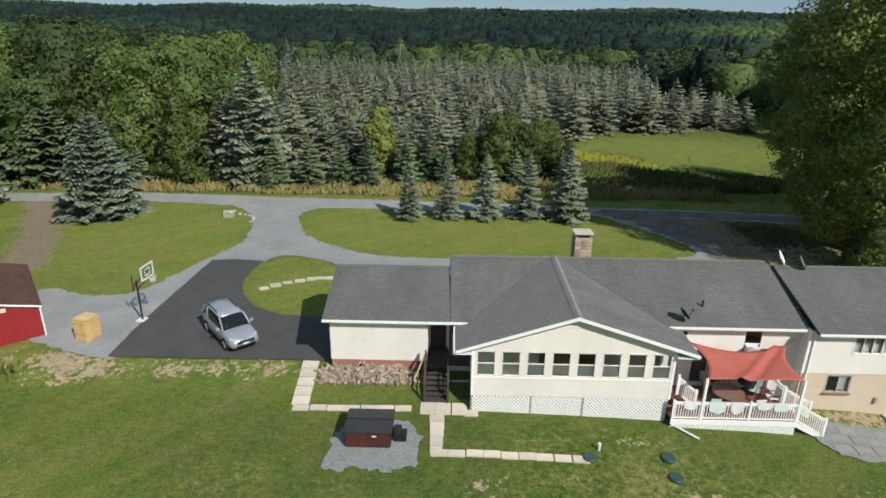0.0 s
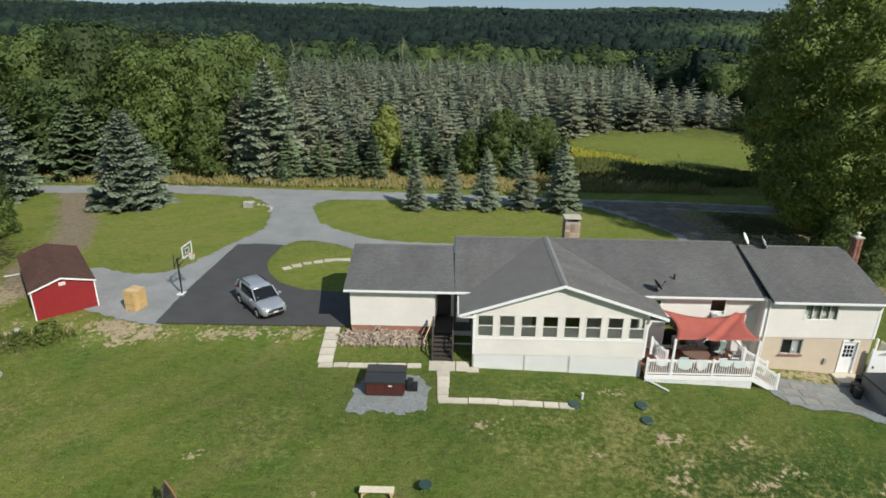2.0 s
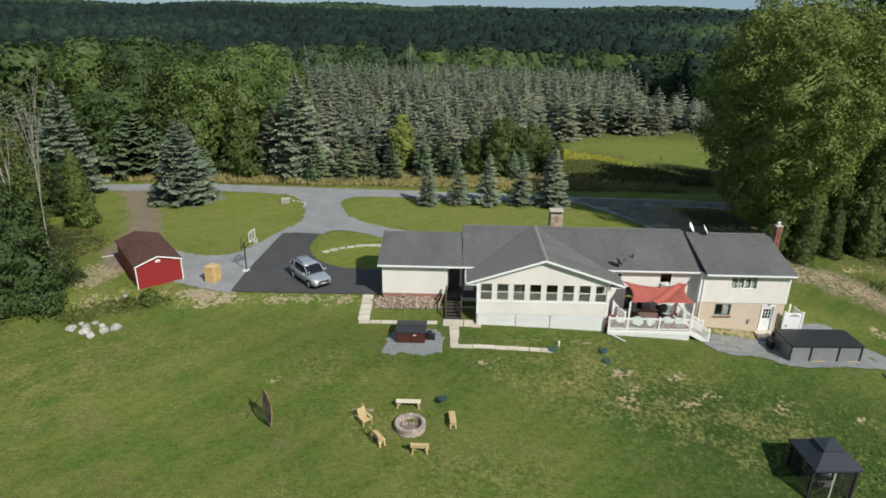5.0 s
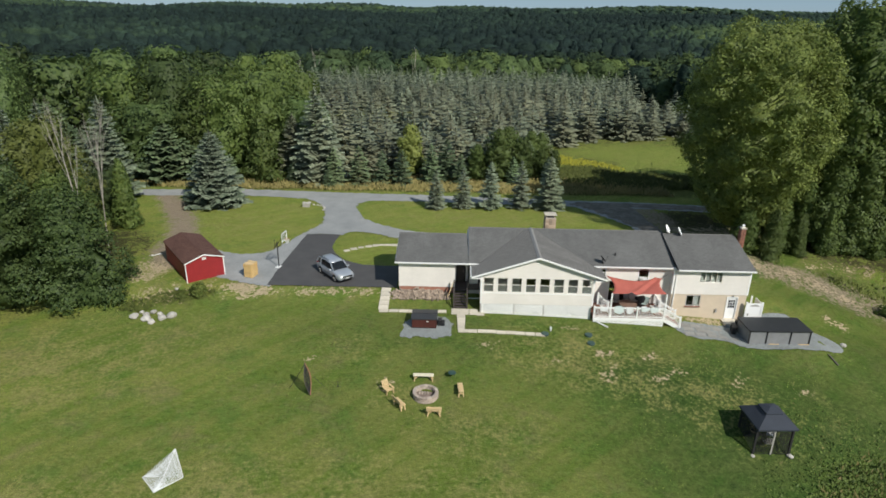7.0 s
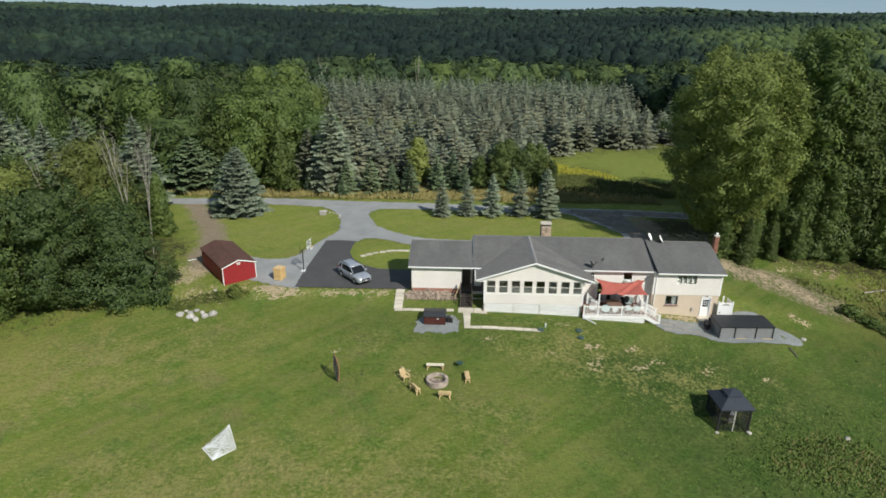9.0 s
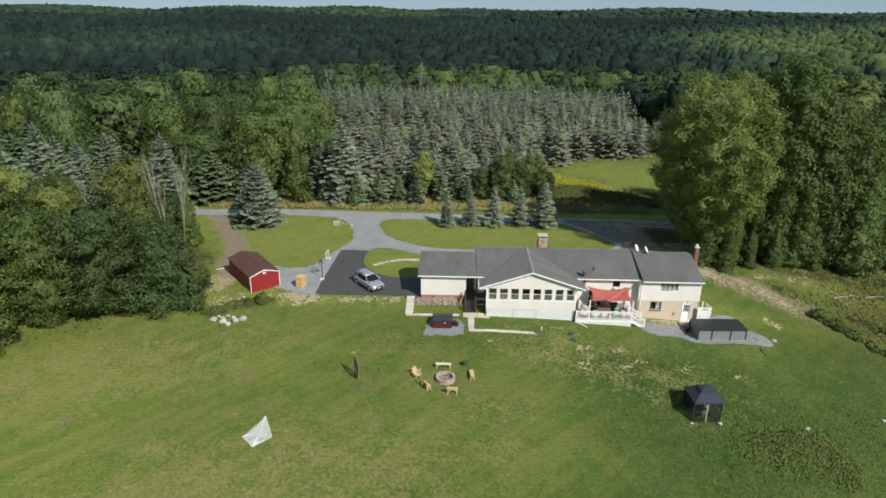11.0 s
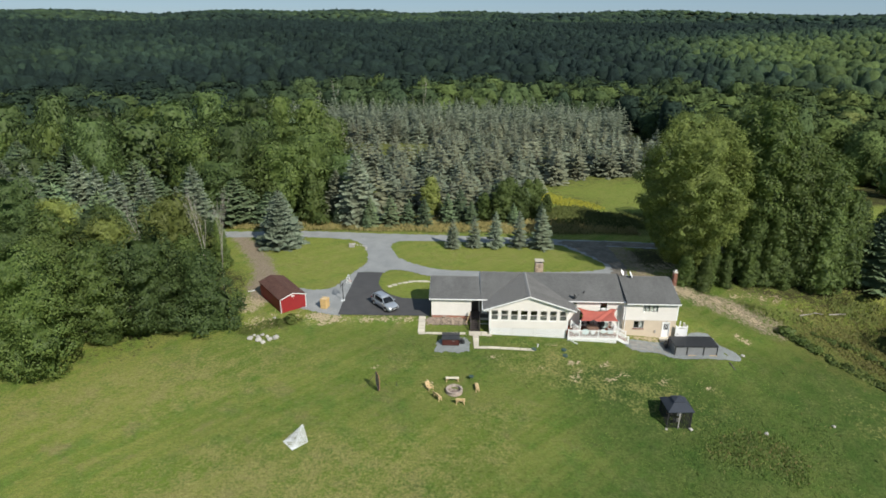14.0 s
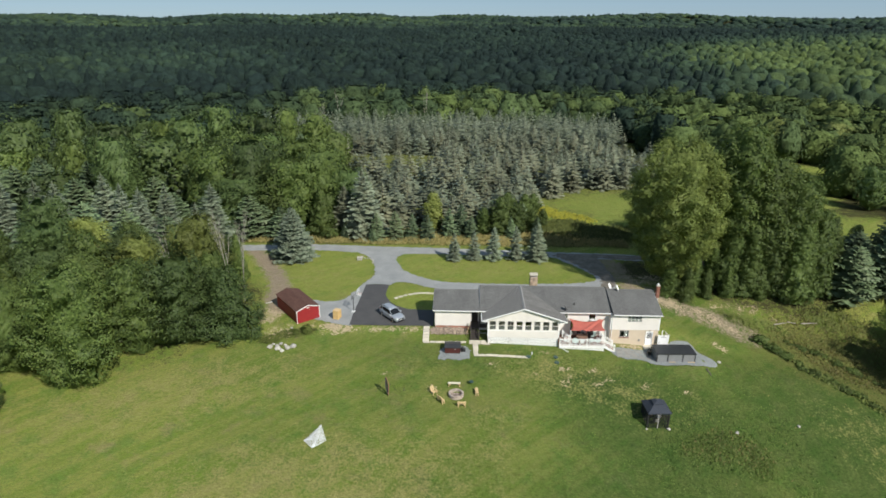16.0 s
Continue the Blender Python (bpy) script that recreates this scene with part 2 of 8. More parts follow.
BLACK = surface("black_metal", (0.015, 0.015, 0.017), rough=0.45, fine=20, var=0.2)
RUBBER = surface("tyre_rubber", (0.02, 0.02, 0.02), rough=0.85, fine=30)
CHARCOAL = surface("charcoal_vinyl_cover", (0.028, 0.03, 0.034), (0.036, 0.038, 0.042), rough=0.5, fine=20, var=0.2)
TUBWOOD = surface("mahogany_tub_panel", (0.085, 0.022, 0.016), (0.065, 0.018, 0.014), rough=0.5, fine=7, var=0.25, stretch=(8, 8, 0.3))
POOLWALL = surface("grey_pool_panel", (0.23, 0.235, 0.24), (0.19, 0.195, 0.2), rough=0.6, fine=8, var=0.15, stretch=(0.3, 0.3, 6))
GAZROOF = surface("dark_canopy_sheet", (0.030, 0.037, 0.052), (0.024, 0.030, 0.042), rough=0.85, fine=15, var=0.15)
MESHDARK = surface("dark_netting", (0.02, 0.02, 0.02), rough=0.9)
CARPAINT = surface("silver_blue_paint", (0.50, 0.53, 0.57), (0.47, 0.50, 0.54), rough=0.28, metal=0.55, fine=80, var=0.05, bump=0, coat=0.6)
CARGLASS = surface("tinted_glass", (0.012, 0.014, 0.016), rough=0.06, fine=5, var=0.1, bump=0)
LAMPGLASS = surface("lamp_lens", (0.6, 0.6, 0.6), rough=0.12, fine=5, var=0.1, bump=0)
TAILRED = surface("tail_lens", (0.3, 0.01, 0.01), rough=0.2, fine=5, var=0.1, bump=0)
CHROME = surface("chrome", (0.7, 0.7, 0.7), rough=0.15, metal=1.0, var=0.05, bump=0)
GLASS = glass_pane("window_glass")
SCREEN = surface("grey_insect_screen", (0.085, 0.085, 0.08), rough=0.8, fine=200, var=0.2)
CURTAIN = surface("pale_curtain", (0.34, 0.34, 0.32), rough=0.9, fine=14, var=0.25, stretch=(6, 6, 0.2))
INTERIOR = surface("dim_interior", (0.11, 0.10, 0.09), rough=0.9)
GREENLID = surface("green_plastic_lid", (0.03, 0.07, 0.06), rough=0.6, var=0.2)
PLASTIC = surface("white_plastic", (0.75, 0.76, 0.76), rough=0.4, var=0.05)
TOWEL = surface("faded_aqua_towel", (0.60, 0.66, 0.645), (0.54, 0.61, 0.595), rough=0.95, fine=18, var=0.12)
AQUA = surface("faded_aqua_cushion", (0.42, 0.55, 0.52), (0.5, 0.6, 0.57), rough=0.9, per_object=0.1)
FADEDRED = surface("faded_red_sleeve", (0.42, 0.15, 0.12), (0.34, 0.16, 0.11), rough=0.8)
ORANGE = surface("orange_trim", (0.5, 0.09, 0.03), rough=0.7)
NETCLOTH = surface("white_net_cloth", (0.72, 0.74, 0.74), (0.6, 0.63, 0.62), rough=0.8, fine=30, var=0.15)
BARK = surface("bark", (0.13, 0.10, 0.075), (0.09, 0.07, 0.055), rough=0.95, fine=8, var=0.4, bump=0.7, dist=0.03, stretch=(5, 5, 0.6))
DEADWOOD = surface("bleached_dead_wood", (0.36, 0.33, 0.285), (0.28, 0.255, 0.22), rough=0.9, fine=8, var=0.3, stretch=(4, 4, 0.5))
LEAF = foliage("broad_leaves", (0.060, 0.098, 0.026), (0.130, 0.182, 0.047), (0.098, 0.130, 0.036), tree_var=0.26)
LEAF_Y = foliage("yellow_green_leaves", (0.070, 0.115, 0.028), (0.142, 0.192, 0.048), (0.110, 0.150, 0.040), tree_var=0.22)
LEAF_G = foliage("yellowing_leaves", (0.151, 0.180, 0.043), (0.245, 0.274, 0.072), (0.173, 0.209, 0.050))
LEAF_P = foliage("poplar_leaves", (0.128, 0.174, 0.044), (0.262, 0.316, 0.082), (0.184, 0.232, 0.060), tree_var=0.1)
LEAF_D = foliage("dark_leaves", (0.048, 0.082, 0.026), (0.104, 0.152, 0.046), (0.078, 0.110, 0.036))
NEEDLE_B = foliage("blue_spruce_needles", (0.118, 0.158, 0.102), (0.255, 0.305, 0.212), (0.155, 0.190, 0.112), through=0.12, inner=(0.11, 0.115, 0.07), tree_var=0.2)
NEEDLE_P = foliage("grey_plantation_needles", (0.108, 0.140, 0.090), (0.240, 0.282, 0.198), (0.196, 0.200, 0.124), through=0.12, tree_var=0.25, inner=(0.150, 0.138, 0.078))
NEEDLE_D = foliage("green_pine_needles", (0.077, 0.127, 0.066), (0.165, 0.237, 0.116), (0.127, 0.171, 0.077), through=0.12, inner=(0.075, 0.075, 0.04))
WOODS = woods_material("mixed_far_woods")
WEED = foliage("tall_weeds", (0.098, 0.142, 0.030), (0.190, 0.225, 0.056), (0.150, 0.172, 0.042))
DRYGRASS = foliage("tall_dry_grass", (0.24, 0.21, 0.075), (0.38, 0.32, 0.13), (0.28, 0.25, 0.09))
GOLDEN = foliage("goldenrod", (0.16, 0.185, 0.03), (0.34, 0.30, 0.022), (0.22, 0.225, 0.03))
BRUSHGREEN = foliage("coarse_green_weeds", (0.104, 0.176, 0.034), (0.198, 0.272, 0.060), (0.146, 0.200, 0.046))
GRASSBLADE = foliage("lawn_blades", (0.133, 0.194, 0.032), (0.219, 0.279, 0.054), (0.183, 0.231, 0.042))


# ---- building helpers ----
from mathutils import geometry


class Mesh:
    """Gathers faces for one mesh."""

    def __init__(self):
        self.v, self.f = [], []

    def add(self, verts, faces):
        k = len(self.v)
        self.v += [tuple(p) for p in verts]
        self.f += [tuple(i + k for i in f) for f in faces]
        return self

    def box(self, x0, x1, y0, y1, z0, z1):
        p = [(x, y, z) for z in (z0, z1) for x, y in ((x0, y0), (x1, y0), (x1, y1), (x0, y1))]
        return self.add(p, [(3, 2, 1, 0), (4, 5, 6, 7), (0, 1, 5, 4), (1, 2, 6, 5), (2, 3, 7, 6), (3, 0, 4, 7)])

    def beam(self, a, b, w, h, up=(0, 0, 1)):
        """A bar of width w and height h from a to b."""
        a, b = Vector(a), Vector(b)
        d = (b - a).normalized()
        s = d.cross(Vector(up))
        s = s.normalized() if s.length > 1e-4 else Vector((1, 0, 0))
        u = s.cross(d)
        p = [q + s * i * w / 2 + u * j * h / 2 for q in (a, b) for i, j in ((-1, -1), (1, -1), (1, 1), (-1, 1))]
        return self.add(p, [(0, 1, 2, 3), (7, 6, 5, 4), (0, 4, 5, 1), (1, 5, 6, 2), (2, 6, 7, 3), (3, 7, 4, 0)])

    def tube(self, a, b, r0, r1=None, n=8, cap=True):
        a, b = Vector(a), Vector(b)
        r1 = r0 if r1 is None else r1
        d = (b - a).normalized()
        s = d.orthogonal().normalized()
        u = d.cross(s)
        ring = [[q + (s * math.cos(t) + u * math.sin(t)) * r for t in [2 * math.pi * i / n for i in range(n)]] for q, r in ((a, r0), (b, r1))]
        self.add(ring[0] + ring[1], [(i, (i + 1) % n, n + (i + 1) % n, n + i) for i in range(n)] + ([tuple(range(n - 1, -1, -1)), tuple(range(n, 2 * n))] if cap else []))
        return self

    def prism(self, poly, a, b, axis="y"):
        """A polygon carried from a to b along an axis; poly holds the two other coordinates."""
        put = {"x": lambda p, t: (t, p[0], p[1]), "y": lambda p, t: (p[0], t, p[1]), "z": lambda p, t: (p[0], p[1], t)}[axis]
        n = len(poly)
        fs = [tuple(range(n)), tuple(range(2 * n - 1, n - 1, -1))] + [(i, n + i, n + (i + 1) % n, (i + 1) % n) for i in range(n)]
        return self.add([put(p, a) for p in poly] + [put(p, b) for p in poly], fs)

    def data(self, name, mat, smooth=False, bevel=0.0):
        me = bpy.data.meshes.new(name)
        me.from_pydata(self.v, [], self.f)
        bm = bmesh.new()
        bm.from_mesh(me)
        bmesh.ops.recalc_face_normals(bm, faces=bm.faces)
        if bevel:
            bmesh.ops.bevel(bm, geom=bm.edges, offset=bevel, segments=2, affect="EDGES", clamp_overlap=True)
        bm.to_mesh(me)
        bm.free()
        me.materials.append(mat)
        if smooth:
            me.shade_smooth()
        return me


def part(name, mesh, mat, parent, label="", smooth=False, bevel=0.0, at=None):
    """One mesh object under a thing or a part."""
    ob = new(name, mesh.data(name, mat, smooth, bevel) if isinstance(mesh, Mesh) else mesh)
    ob.parent = parent
    if at is not None:
        ob.matrix_basis = at
    return tagged(ob, label)


def thing(name, at, label, category, group="", kind=""):
    """The empty at a thing's base."""
    ob = new(name)
    ob.empty_display_size = 0.3
    ob.matrix_basis = at
    return tagged(ob, label, category, group, kind)


def solid(name, mesh, mat, label, category, group="", kind="", at=None, smooth=False, bevel=0.0):
    """A thing that is one mesh."""
    ob = new(name, mesh.data(name, mat, smooth, bevel) if isinstance(mesh, Mesh) else mesh)
    if at is not None:
        ob.matrix_basis = at
    return tagged(ob, label, category, group, kind)


# ---- the ground ----
def ease(a, b, x):
    t = np.clip((np.asarray(x, float) - a) / (b - a), 0, 1)
    return t * t * (3 - 2 * t)


def soft(x, k):
    return k * np.log1p(np.exp(np.clip(np.asarray(x, float) / k, -40, 40)))


def blobs(x, y, spots):
    w = np.zeros_like(x)
    for cx, cy, rx, ry, turn, amount in spots:
        c, s = math.cos(radians(turn)), math.sin(radians(turn))
        u, v = (x - cx) * c + (y - cy) * s, -(x - cx) * s + (y - cy) * c
        w = np.maximum(w, amount * np.exp(-((u / rx) ** 2 + (v / ry) ** 2) ** 2))
    return w


def height(x, y):
    """The lie of the land: a lawn that falls away below the house, a hollow beyond the plantation, hills behind."""
    x, y = np.asarray(x, float), np.asarray(y, float)
    z = -(0.121 + 0.137 * ease(4, 26, x) * (1 - ease(60, 200, x))) * soft(36.5 - np.maximum(y, -60), 2.0) - 0.72 * (1 - ease(0, 4.3, y - 37 - 3 * ease(2, 20, x))) - 0.25 * ease(18, 23, x) * ease(35.5, 38.5, y) * (1 - ease(45, 50, y))
    z = z - 0.38 * ease(4, 21, x) * (1 - ease(42, 52, y)) - 0.15 * soft(np.minimum(x, 70) - 26, 3) * (1 - ease(45, 60, y))
    z = z - 1.04 * ease(44, 72, y)
    pad = blobs(x, y, [(30.2, 37.0, 5.4, 3.0, 1, 1.0)])
    z = z + (-2.12 - z) * np.clip(pad * 1.25, 0, 1)
    d = np.hypot(x, y)
    z = z - 9.0 * ease(90, 300, d) * ease(40, 120, y)
    roll = np.sin(x * 0.0041 + 1.3) * np.cos(y * 0.0032) + 0.6 * np.sin(x * 0.0093 + y * 0.004)
    z = z + ease(550, 1100, d) * (18 + 5 * roll) - ease(1250, 1700, d) * 15 + ease(1900, 3200, d) * (33 + 4 * roll)
    z = z + 6 * np.exp(-(((x - 40) / 150) ** 2 + ((y - 1180) / 160) ** 2)) + 9 * np.exp(-(((x - 88) / 45) ** 2 + ((y - 1170) / 60) ** 2)) + 9 * np.exp(-(((x + 19) / 22) ** 2 + ((y - 1170) / 50) ** 2))
    z = z - 120 * ease(3500, 5000, d)
    return z


def gz(x, y):
    return float(height(x, y))


def stretch_out(lo, hi, step, end, grow=1.18):
    vals, s, v = [], step, hi
    while v < end:
        s *= grow
        v += s
        vals.append(v)
    down, s, v = [], step, lo
    while v > -end:
        s *= grow
        v -= s
        down.append(v)
    return np.array(down[::-1] + list(np.arange(lo, hi + 1e-6, step)) + vals)


TRACK = [(-39.5, 73.0), (-36.2, 67.5), (-32.8, 61.8), (-29.8, 55.2), (-28.9, 49.0), (-27.5, 45.5)]
PATH_EAST = [(27.6, 71.0), (28.4, 63.0), (29.6, 57.0), (33.4, 52.6), (37.0, 50.0), (40.8, 48.4), (44.0, 45.6)]


def make_ground():
    xs, ys = stretch_out(-62, 66, 0.8, 5200), stretch_out(4, 92, 0.8, 5200)
    X, Y = np.meshgrid(xs, ys)
    Z = height(X, Y)
    n, m = len(xs), len(ys)
    i = np.arange((m - 1) * (n - 1))
    a = i // (n - 1) * n + i % (n - 1)
    me = bpy.data.meshes.new("ground")
    me.from_pydata(np.stack([X.ravel(), Y.ravel(), Z.ravel()], 1).tolist(), [], np.stack([a, a + 1, a + n + 1, a + n], 1).tolist())
    x, y = X.ravel(), Y.ravel()
    soil = blobs(x, y, [(-17.2, 40.0, 2.6, 1.1, 0, 1.0), (-10.0, 40.35, 7.5, 0.5, 0, 0.88), (-18.6, 40.6, 1.6, 1.2, 20, 0.9), (-24.5, 39.6, 4.2, 2.2, 30, 0.36), (-28.5, 43.5, 2.4, 3.0, 0, 0.8), (14.3, 32.7, 0.8, 0.5, 20, 0.95),
                        (-9.3, 30.5, 0.45, 0.35, 0, 0.9), (-3.2, 27.6, 1.0, 0.6, 0, 0.7), (34.0, 52.2, 4.2, 2.0, -45, 0.62), (38.6, 49.2, 3.8, 1.5, -34, 0.55), (42.6, 46.4, 3.6, 1.0, -38, 0.5), (41.2, 51.8, 0.9, 0.6, 0, 0.8), (38.5, 41.5, 1.3, 0.5, -60, 0.8),
                        (24.0, 39.0, 3.2, 0.6, 0, 0.85), (46.0, 52.0, 8.0, 1.6, -10, 0.35), (33.0, 60.5, 5.0, 4.0, 0, 0.5), (11.8, 36.2, 1.6, 0.5, 0, 0.6), (18.3, 30.2, 0.8, 0.45, 20, 0.7), (20.0, 31.4, 1.0, 0.55, 0, 0.72), (22.8, 33.4, 0.9, 0.5, 0, 0.62), (24.8, 30.8, 0.7, 0.4, 30, 0.72), (18.0, 32.7, 1.8, 0.35, 40, 0.5), (4.7, 32.9, 0.7, 0.5, 0, 0.6), (26.3, 27.4, 0.7, 0.3, 0, 0.65), (8.6, 33.2, 1.2, 0.4, 0, 0.55), (14.4, 30.4, 1.1, 0.7, 70, 0.62), (29.5, 30.4, 0.9, 0.35, -20, 0.55), (10.4, 31.4, 0.8, 0.35, 10, 0.6)])
    dry = blobs(x, y, [(53.0, 47.5, 9.0, 4.0, -15, 0.6), (56.0, 24.0, 12.0, 7.0, -35, 0.3), (12.5, 32.0, 7.5, 4.5, -15, 0.58), (20.0, 29.5, 9.0, 4.5, -20, 0.42), (3.0, 23.0, 6.0, 3.0, 0, 0.45), (-2.5, 26.5, 2.5, 1.5, 0, 0.5), (-16.0, 11.0, 20.0, 9.0, 10, 0.7), (-36.0, 26.0, 20.0, 7.0, 20, 0.6), (0.5, 18.0, 7.0, 3.0, 0, 0.5), (-6.0, 31.5, 5.0, 2.5, 0, 0.3), (28.5, 28.0, 5.0, 5.0, 0, 0.12), (6.0, 65.5, 17.0, 5.0, 0, 0.5), (-24.0, 61.0, 9.0, 10.0, 0, 0.4)])
    rough = np.maximum(ease(76.5, 78.5, y) * (1 - ease(85, 90, y)), blobs(x, y, [(52, 41, 13, 6, -35, 0.9), (64, 43, 14, 6, -20, 0.9), (-23.5, 38.5, 3.2, 1.2, 10, 0.5), (24.0, 98.0, 7.0, 9.0, -35, 0.6)]))
    planted = ease(84, 88, y) * ease(0, 5, x + 19 + (y - 86) * 0.25) * (1 - ease(66, 76, x)) * (1 - ease(262, 268, y)) * (1 - blobs(x, y, [(40, 105, 24, 19, 12, 1.0)]))
    rough = np.maximum(rough, 0.85 * planted)
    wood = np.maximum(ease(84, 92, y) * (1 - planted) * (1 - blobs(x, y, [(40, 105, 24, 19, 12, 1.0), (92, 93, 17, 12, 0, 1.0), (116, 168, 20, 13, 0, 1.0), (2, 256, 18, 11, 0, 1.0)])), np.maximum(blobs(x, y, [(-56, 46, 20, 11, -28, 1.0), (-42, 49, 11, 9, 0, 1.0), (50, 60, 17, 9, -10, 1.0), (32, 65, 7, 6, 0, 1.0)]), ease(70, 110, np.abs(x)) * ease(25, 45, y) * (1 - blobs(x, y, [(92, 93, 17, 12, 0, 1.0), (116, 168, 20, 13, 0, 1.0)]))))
    view = x / (y + 39)
    wood = wood * (1 - ease(0.48, 0.5, view) * (1 - ease(0.61, 0.63, view)) * ease(88, 94, y) * (1 - ease(180, 186, y)))
    lush = blobs(x, y, [(8, 34.5, 24, 6, 0, 0.62), (20, 29, 11, 5, -10, 1.0), (50, 26, 24, 18, 0, 1.0), (27, 10, 22, 14, 0, 1.0), (-20, 33, 18, 6, 10, 0.3), (-2, 27, 16, 7, 0, 0.4), (27, 24, 18, 13, 0, 1.0), (14, 30, 11, 8, 0, 0.6), (42, 32, 12, 12, 0, 0.6), (-6, 24, 9, 6, 0, 0.35), (-12, 38, 12, 1.5, 0, 0.4), (40, 47, 13, 8, -35, 0.55), (44, 106, 20, 15, 12, 0.5), (20, 20, 26, 9, -8, 0.42), (48, 20, 20, 14, 0, 0.35), (10, 14, 22, 9, 0, 0.4), (-16, 20, 14, 9, 0, 0.28)])
    fresh = blobs(x, y, [(40.0, 106.0, 24.0, 15.0, 12, 0.9), (116.0, 168.0, 18.0, 12.0, 0, 0.9), (92.0, 93.0, 17.0, 12.0, 0, 0.7), (6.0, 65.0, 19.0, 7.0, 0, 1.0), (-24.0, 61.5, 11.0, 12.0, 0, 1.0), (-6.0, 51.5, 6.0, 5.0, 0, 1.0), (-45.0, 62.0, 9.0, 9.0, 0, 1.0)])
    track = np.zeros_like(x)
    for (ax, ay), (bx, by), e0, e1, most in [(*s, 0.6, 2.6, 1.0) for s in zip(TRACK, TRACK[1:])] + [(*s, 0.7, 3.6, 0.72) for s in zip(PATH_EAST, PATH_EAST[1:])]:
        q = np.clip(((x - ax) * (bx - ax) + (y - ay) * (by - ay)) / ((bx - ax) ** 2 + (by - ay) ** 2), 0, 1)
        track = np.maximum(track, most * (1 - ease(e0, e1, np.hypot(x - ax - q * (bx - ax), y - ay - q * (by - ay)))))
    for name, w in (("fresh", fresh), ("track", track), ("soil", soil), ("dry", dry), ("rough", rough), ("wood", wood), ("lush", lush)):
        at = me.attributes.new(name, "FLOAT", "POINT")
        at.data.foreach_set("value", np.clip(w, 0, 1).astype(np.float32))
    me.shade_smooth()
    m, nt, ns, ln, bsdf = nodes_of("grass_and_earth")
    co = ns.new("ShaderNodeTexCoord").outputs["Object"]

    def attr(name):
        a = ns.new("ShaderNodeAttribute")
        a.attribute_name = name
        return a.outputs["Fac"]
    big, mid, small, tiny = noise_node(nt, co, 0.07, 4), noise_node(nt, co, 0.5, 4, 0.65), noise_node(nt, co, 3.2, 4, 0.7), noise_node(nt, co, 14, 3, 0.75)
    streak = noise_node(nt, co, 5.5, 3, 0.7, (0.35, 1.0, 1.0))
    mp = ns.new("ShaderNodeMapping")
    mp.inputs["Rotation"].default_value = (0, 0, radians(-43))
    ln.new(co, mp.inputs["Vector"])
    mow = noise_node(nt, mp.outputs[0], 0.75, 2, 0.5, (0.07, 1.0, 1.0))
    c = mixcol(nt, remap(nt, big, 0.35, 0.65, 0, 1), (0.131, 0.190, 0.030), (0.175, 0.217, 0.042))
    c = mixcol(nt, remap(nt, mid, 0.42, 0.72, 0, 0.75), c, (0.205, 0.218, 0.058))
    c = mixcol(nt, remap(nt, mow, 0.43, 0.57, 0, 0.85), c, (0.224, 0.238, 0.060))
    c = mixcol(nt, remap(nt, small, 0.48, 0.68, 0, 0.75), c, (0.080, 0.123, 0.026))
    c = mixcol(nt, remap(nt, noise_node(nt, co, 1.4, 4, 0.75), 0.52, 0.7, 0, 0.6), c, (0.226, 0.224, 0.078))
    tuft = noise_node(nt, co, 0.28, 5, 0.7)
    worn = noise_node(nt, co, 0.2, 5, 0.72, (1.0, 1.3, 1.7))
    c = mixcol(nt, remap(nt, tuft, 0.5, 0.64, 0, 0.62), c, (0.088, 0.160, 0.030))
    c = mixcol(nt, remap(nt, worn, 0.55, 0.68, 0, 0.6), c, (0.225, 0.190, 0.090))
    edge = maths(nt, "ADD", maths(nt, "MULTIPLY", remap(nt, mid, 0.3, 0.7, -0.35, 0.35), 1.0), remap(nt, small, 0.3, 0.7, -0.65, 0.65))

    def zone(c, name, lo, hi, col, col2):
        f = remap(nt, maths(nt, "ADD", attr(name), edge), lo, hi, 0, 1)
        f = maths(nt, "MULTIPLY", f, remap(nt, attr(name), 0.02, 0.15, 0, 1))
        return mixcol(nt, f, c, mixcol(nt, remap(nt, small, 0.35, 0.65, 0, 1), col, col2))
    c = mixcol(nt, maths(nt, "MULTIPLY", attr("lush"), remap(nt, small, 0.3, 0.66, 1.0, 0.76)), c, mixcol(nt, remap(nt, mid, 0.35, 0.65, 0, 1), (0.031, 0.067, 0.015), (0.056, 0.086, 0.024)))
    c = mixcol(nt, maths(nt, "MULTIPLY", attr("fresh"), remap(nt, small, 0.3, 0.66, 0.85, 0.4)), c, mixcol(nt, remap(nt, mid, 0.35, 0.65, 0, 1), (0.195, 0.240, 0.046), (0.240, 0.260, 0.062)))
    c = zone(c, "dry", 0.35, 1.1, (0.270, 0.240, 0.105), (0.200, 0.198, 0.062))
    c = zone(c, "rough", 0.3, 0.8, (0.130, 0.128, 0.042), (0.085, 0.105, 0.026))
    # dark floor colours under the stands, which also darken the gaps between crowns
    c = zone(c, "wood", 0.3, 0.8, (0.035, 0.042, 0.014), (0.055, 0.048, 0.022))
    c = zone(c, "track", 0.25, 0.75, (0.30, 0.235, 0.175), (0.225, 0.19, 0.13))
    c = zone(c, "soil", 0.5, 0.75, (0.49, 0.40, 0.265), (0.36, 0.29, 0.185))
    shade = maths(nt, "MULTIPLY", maths(nt, "MULTIPLY", remap(nt, tiny, 0.28, 0.72, 0.55, 1.45), remap(nt, small, 0.3, 0.7, 0.76, 1.24)), remap(nt, streak, 0.3, 0.7, 0.82, 1.18))
    g = ns.new("ShaderNodeCombineColor")
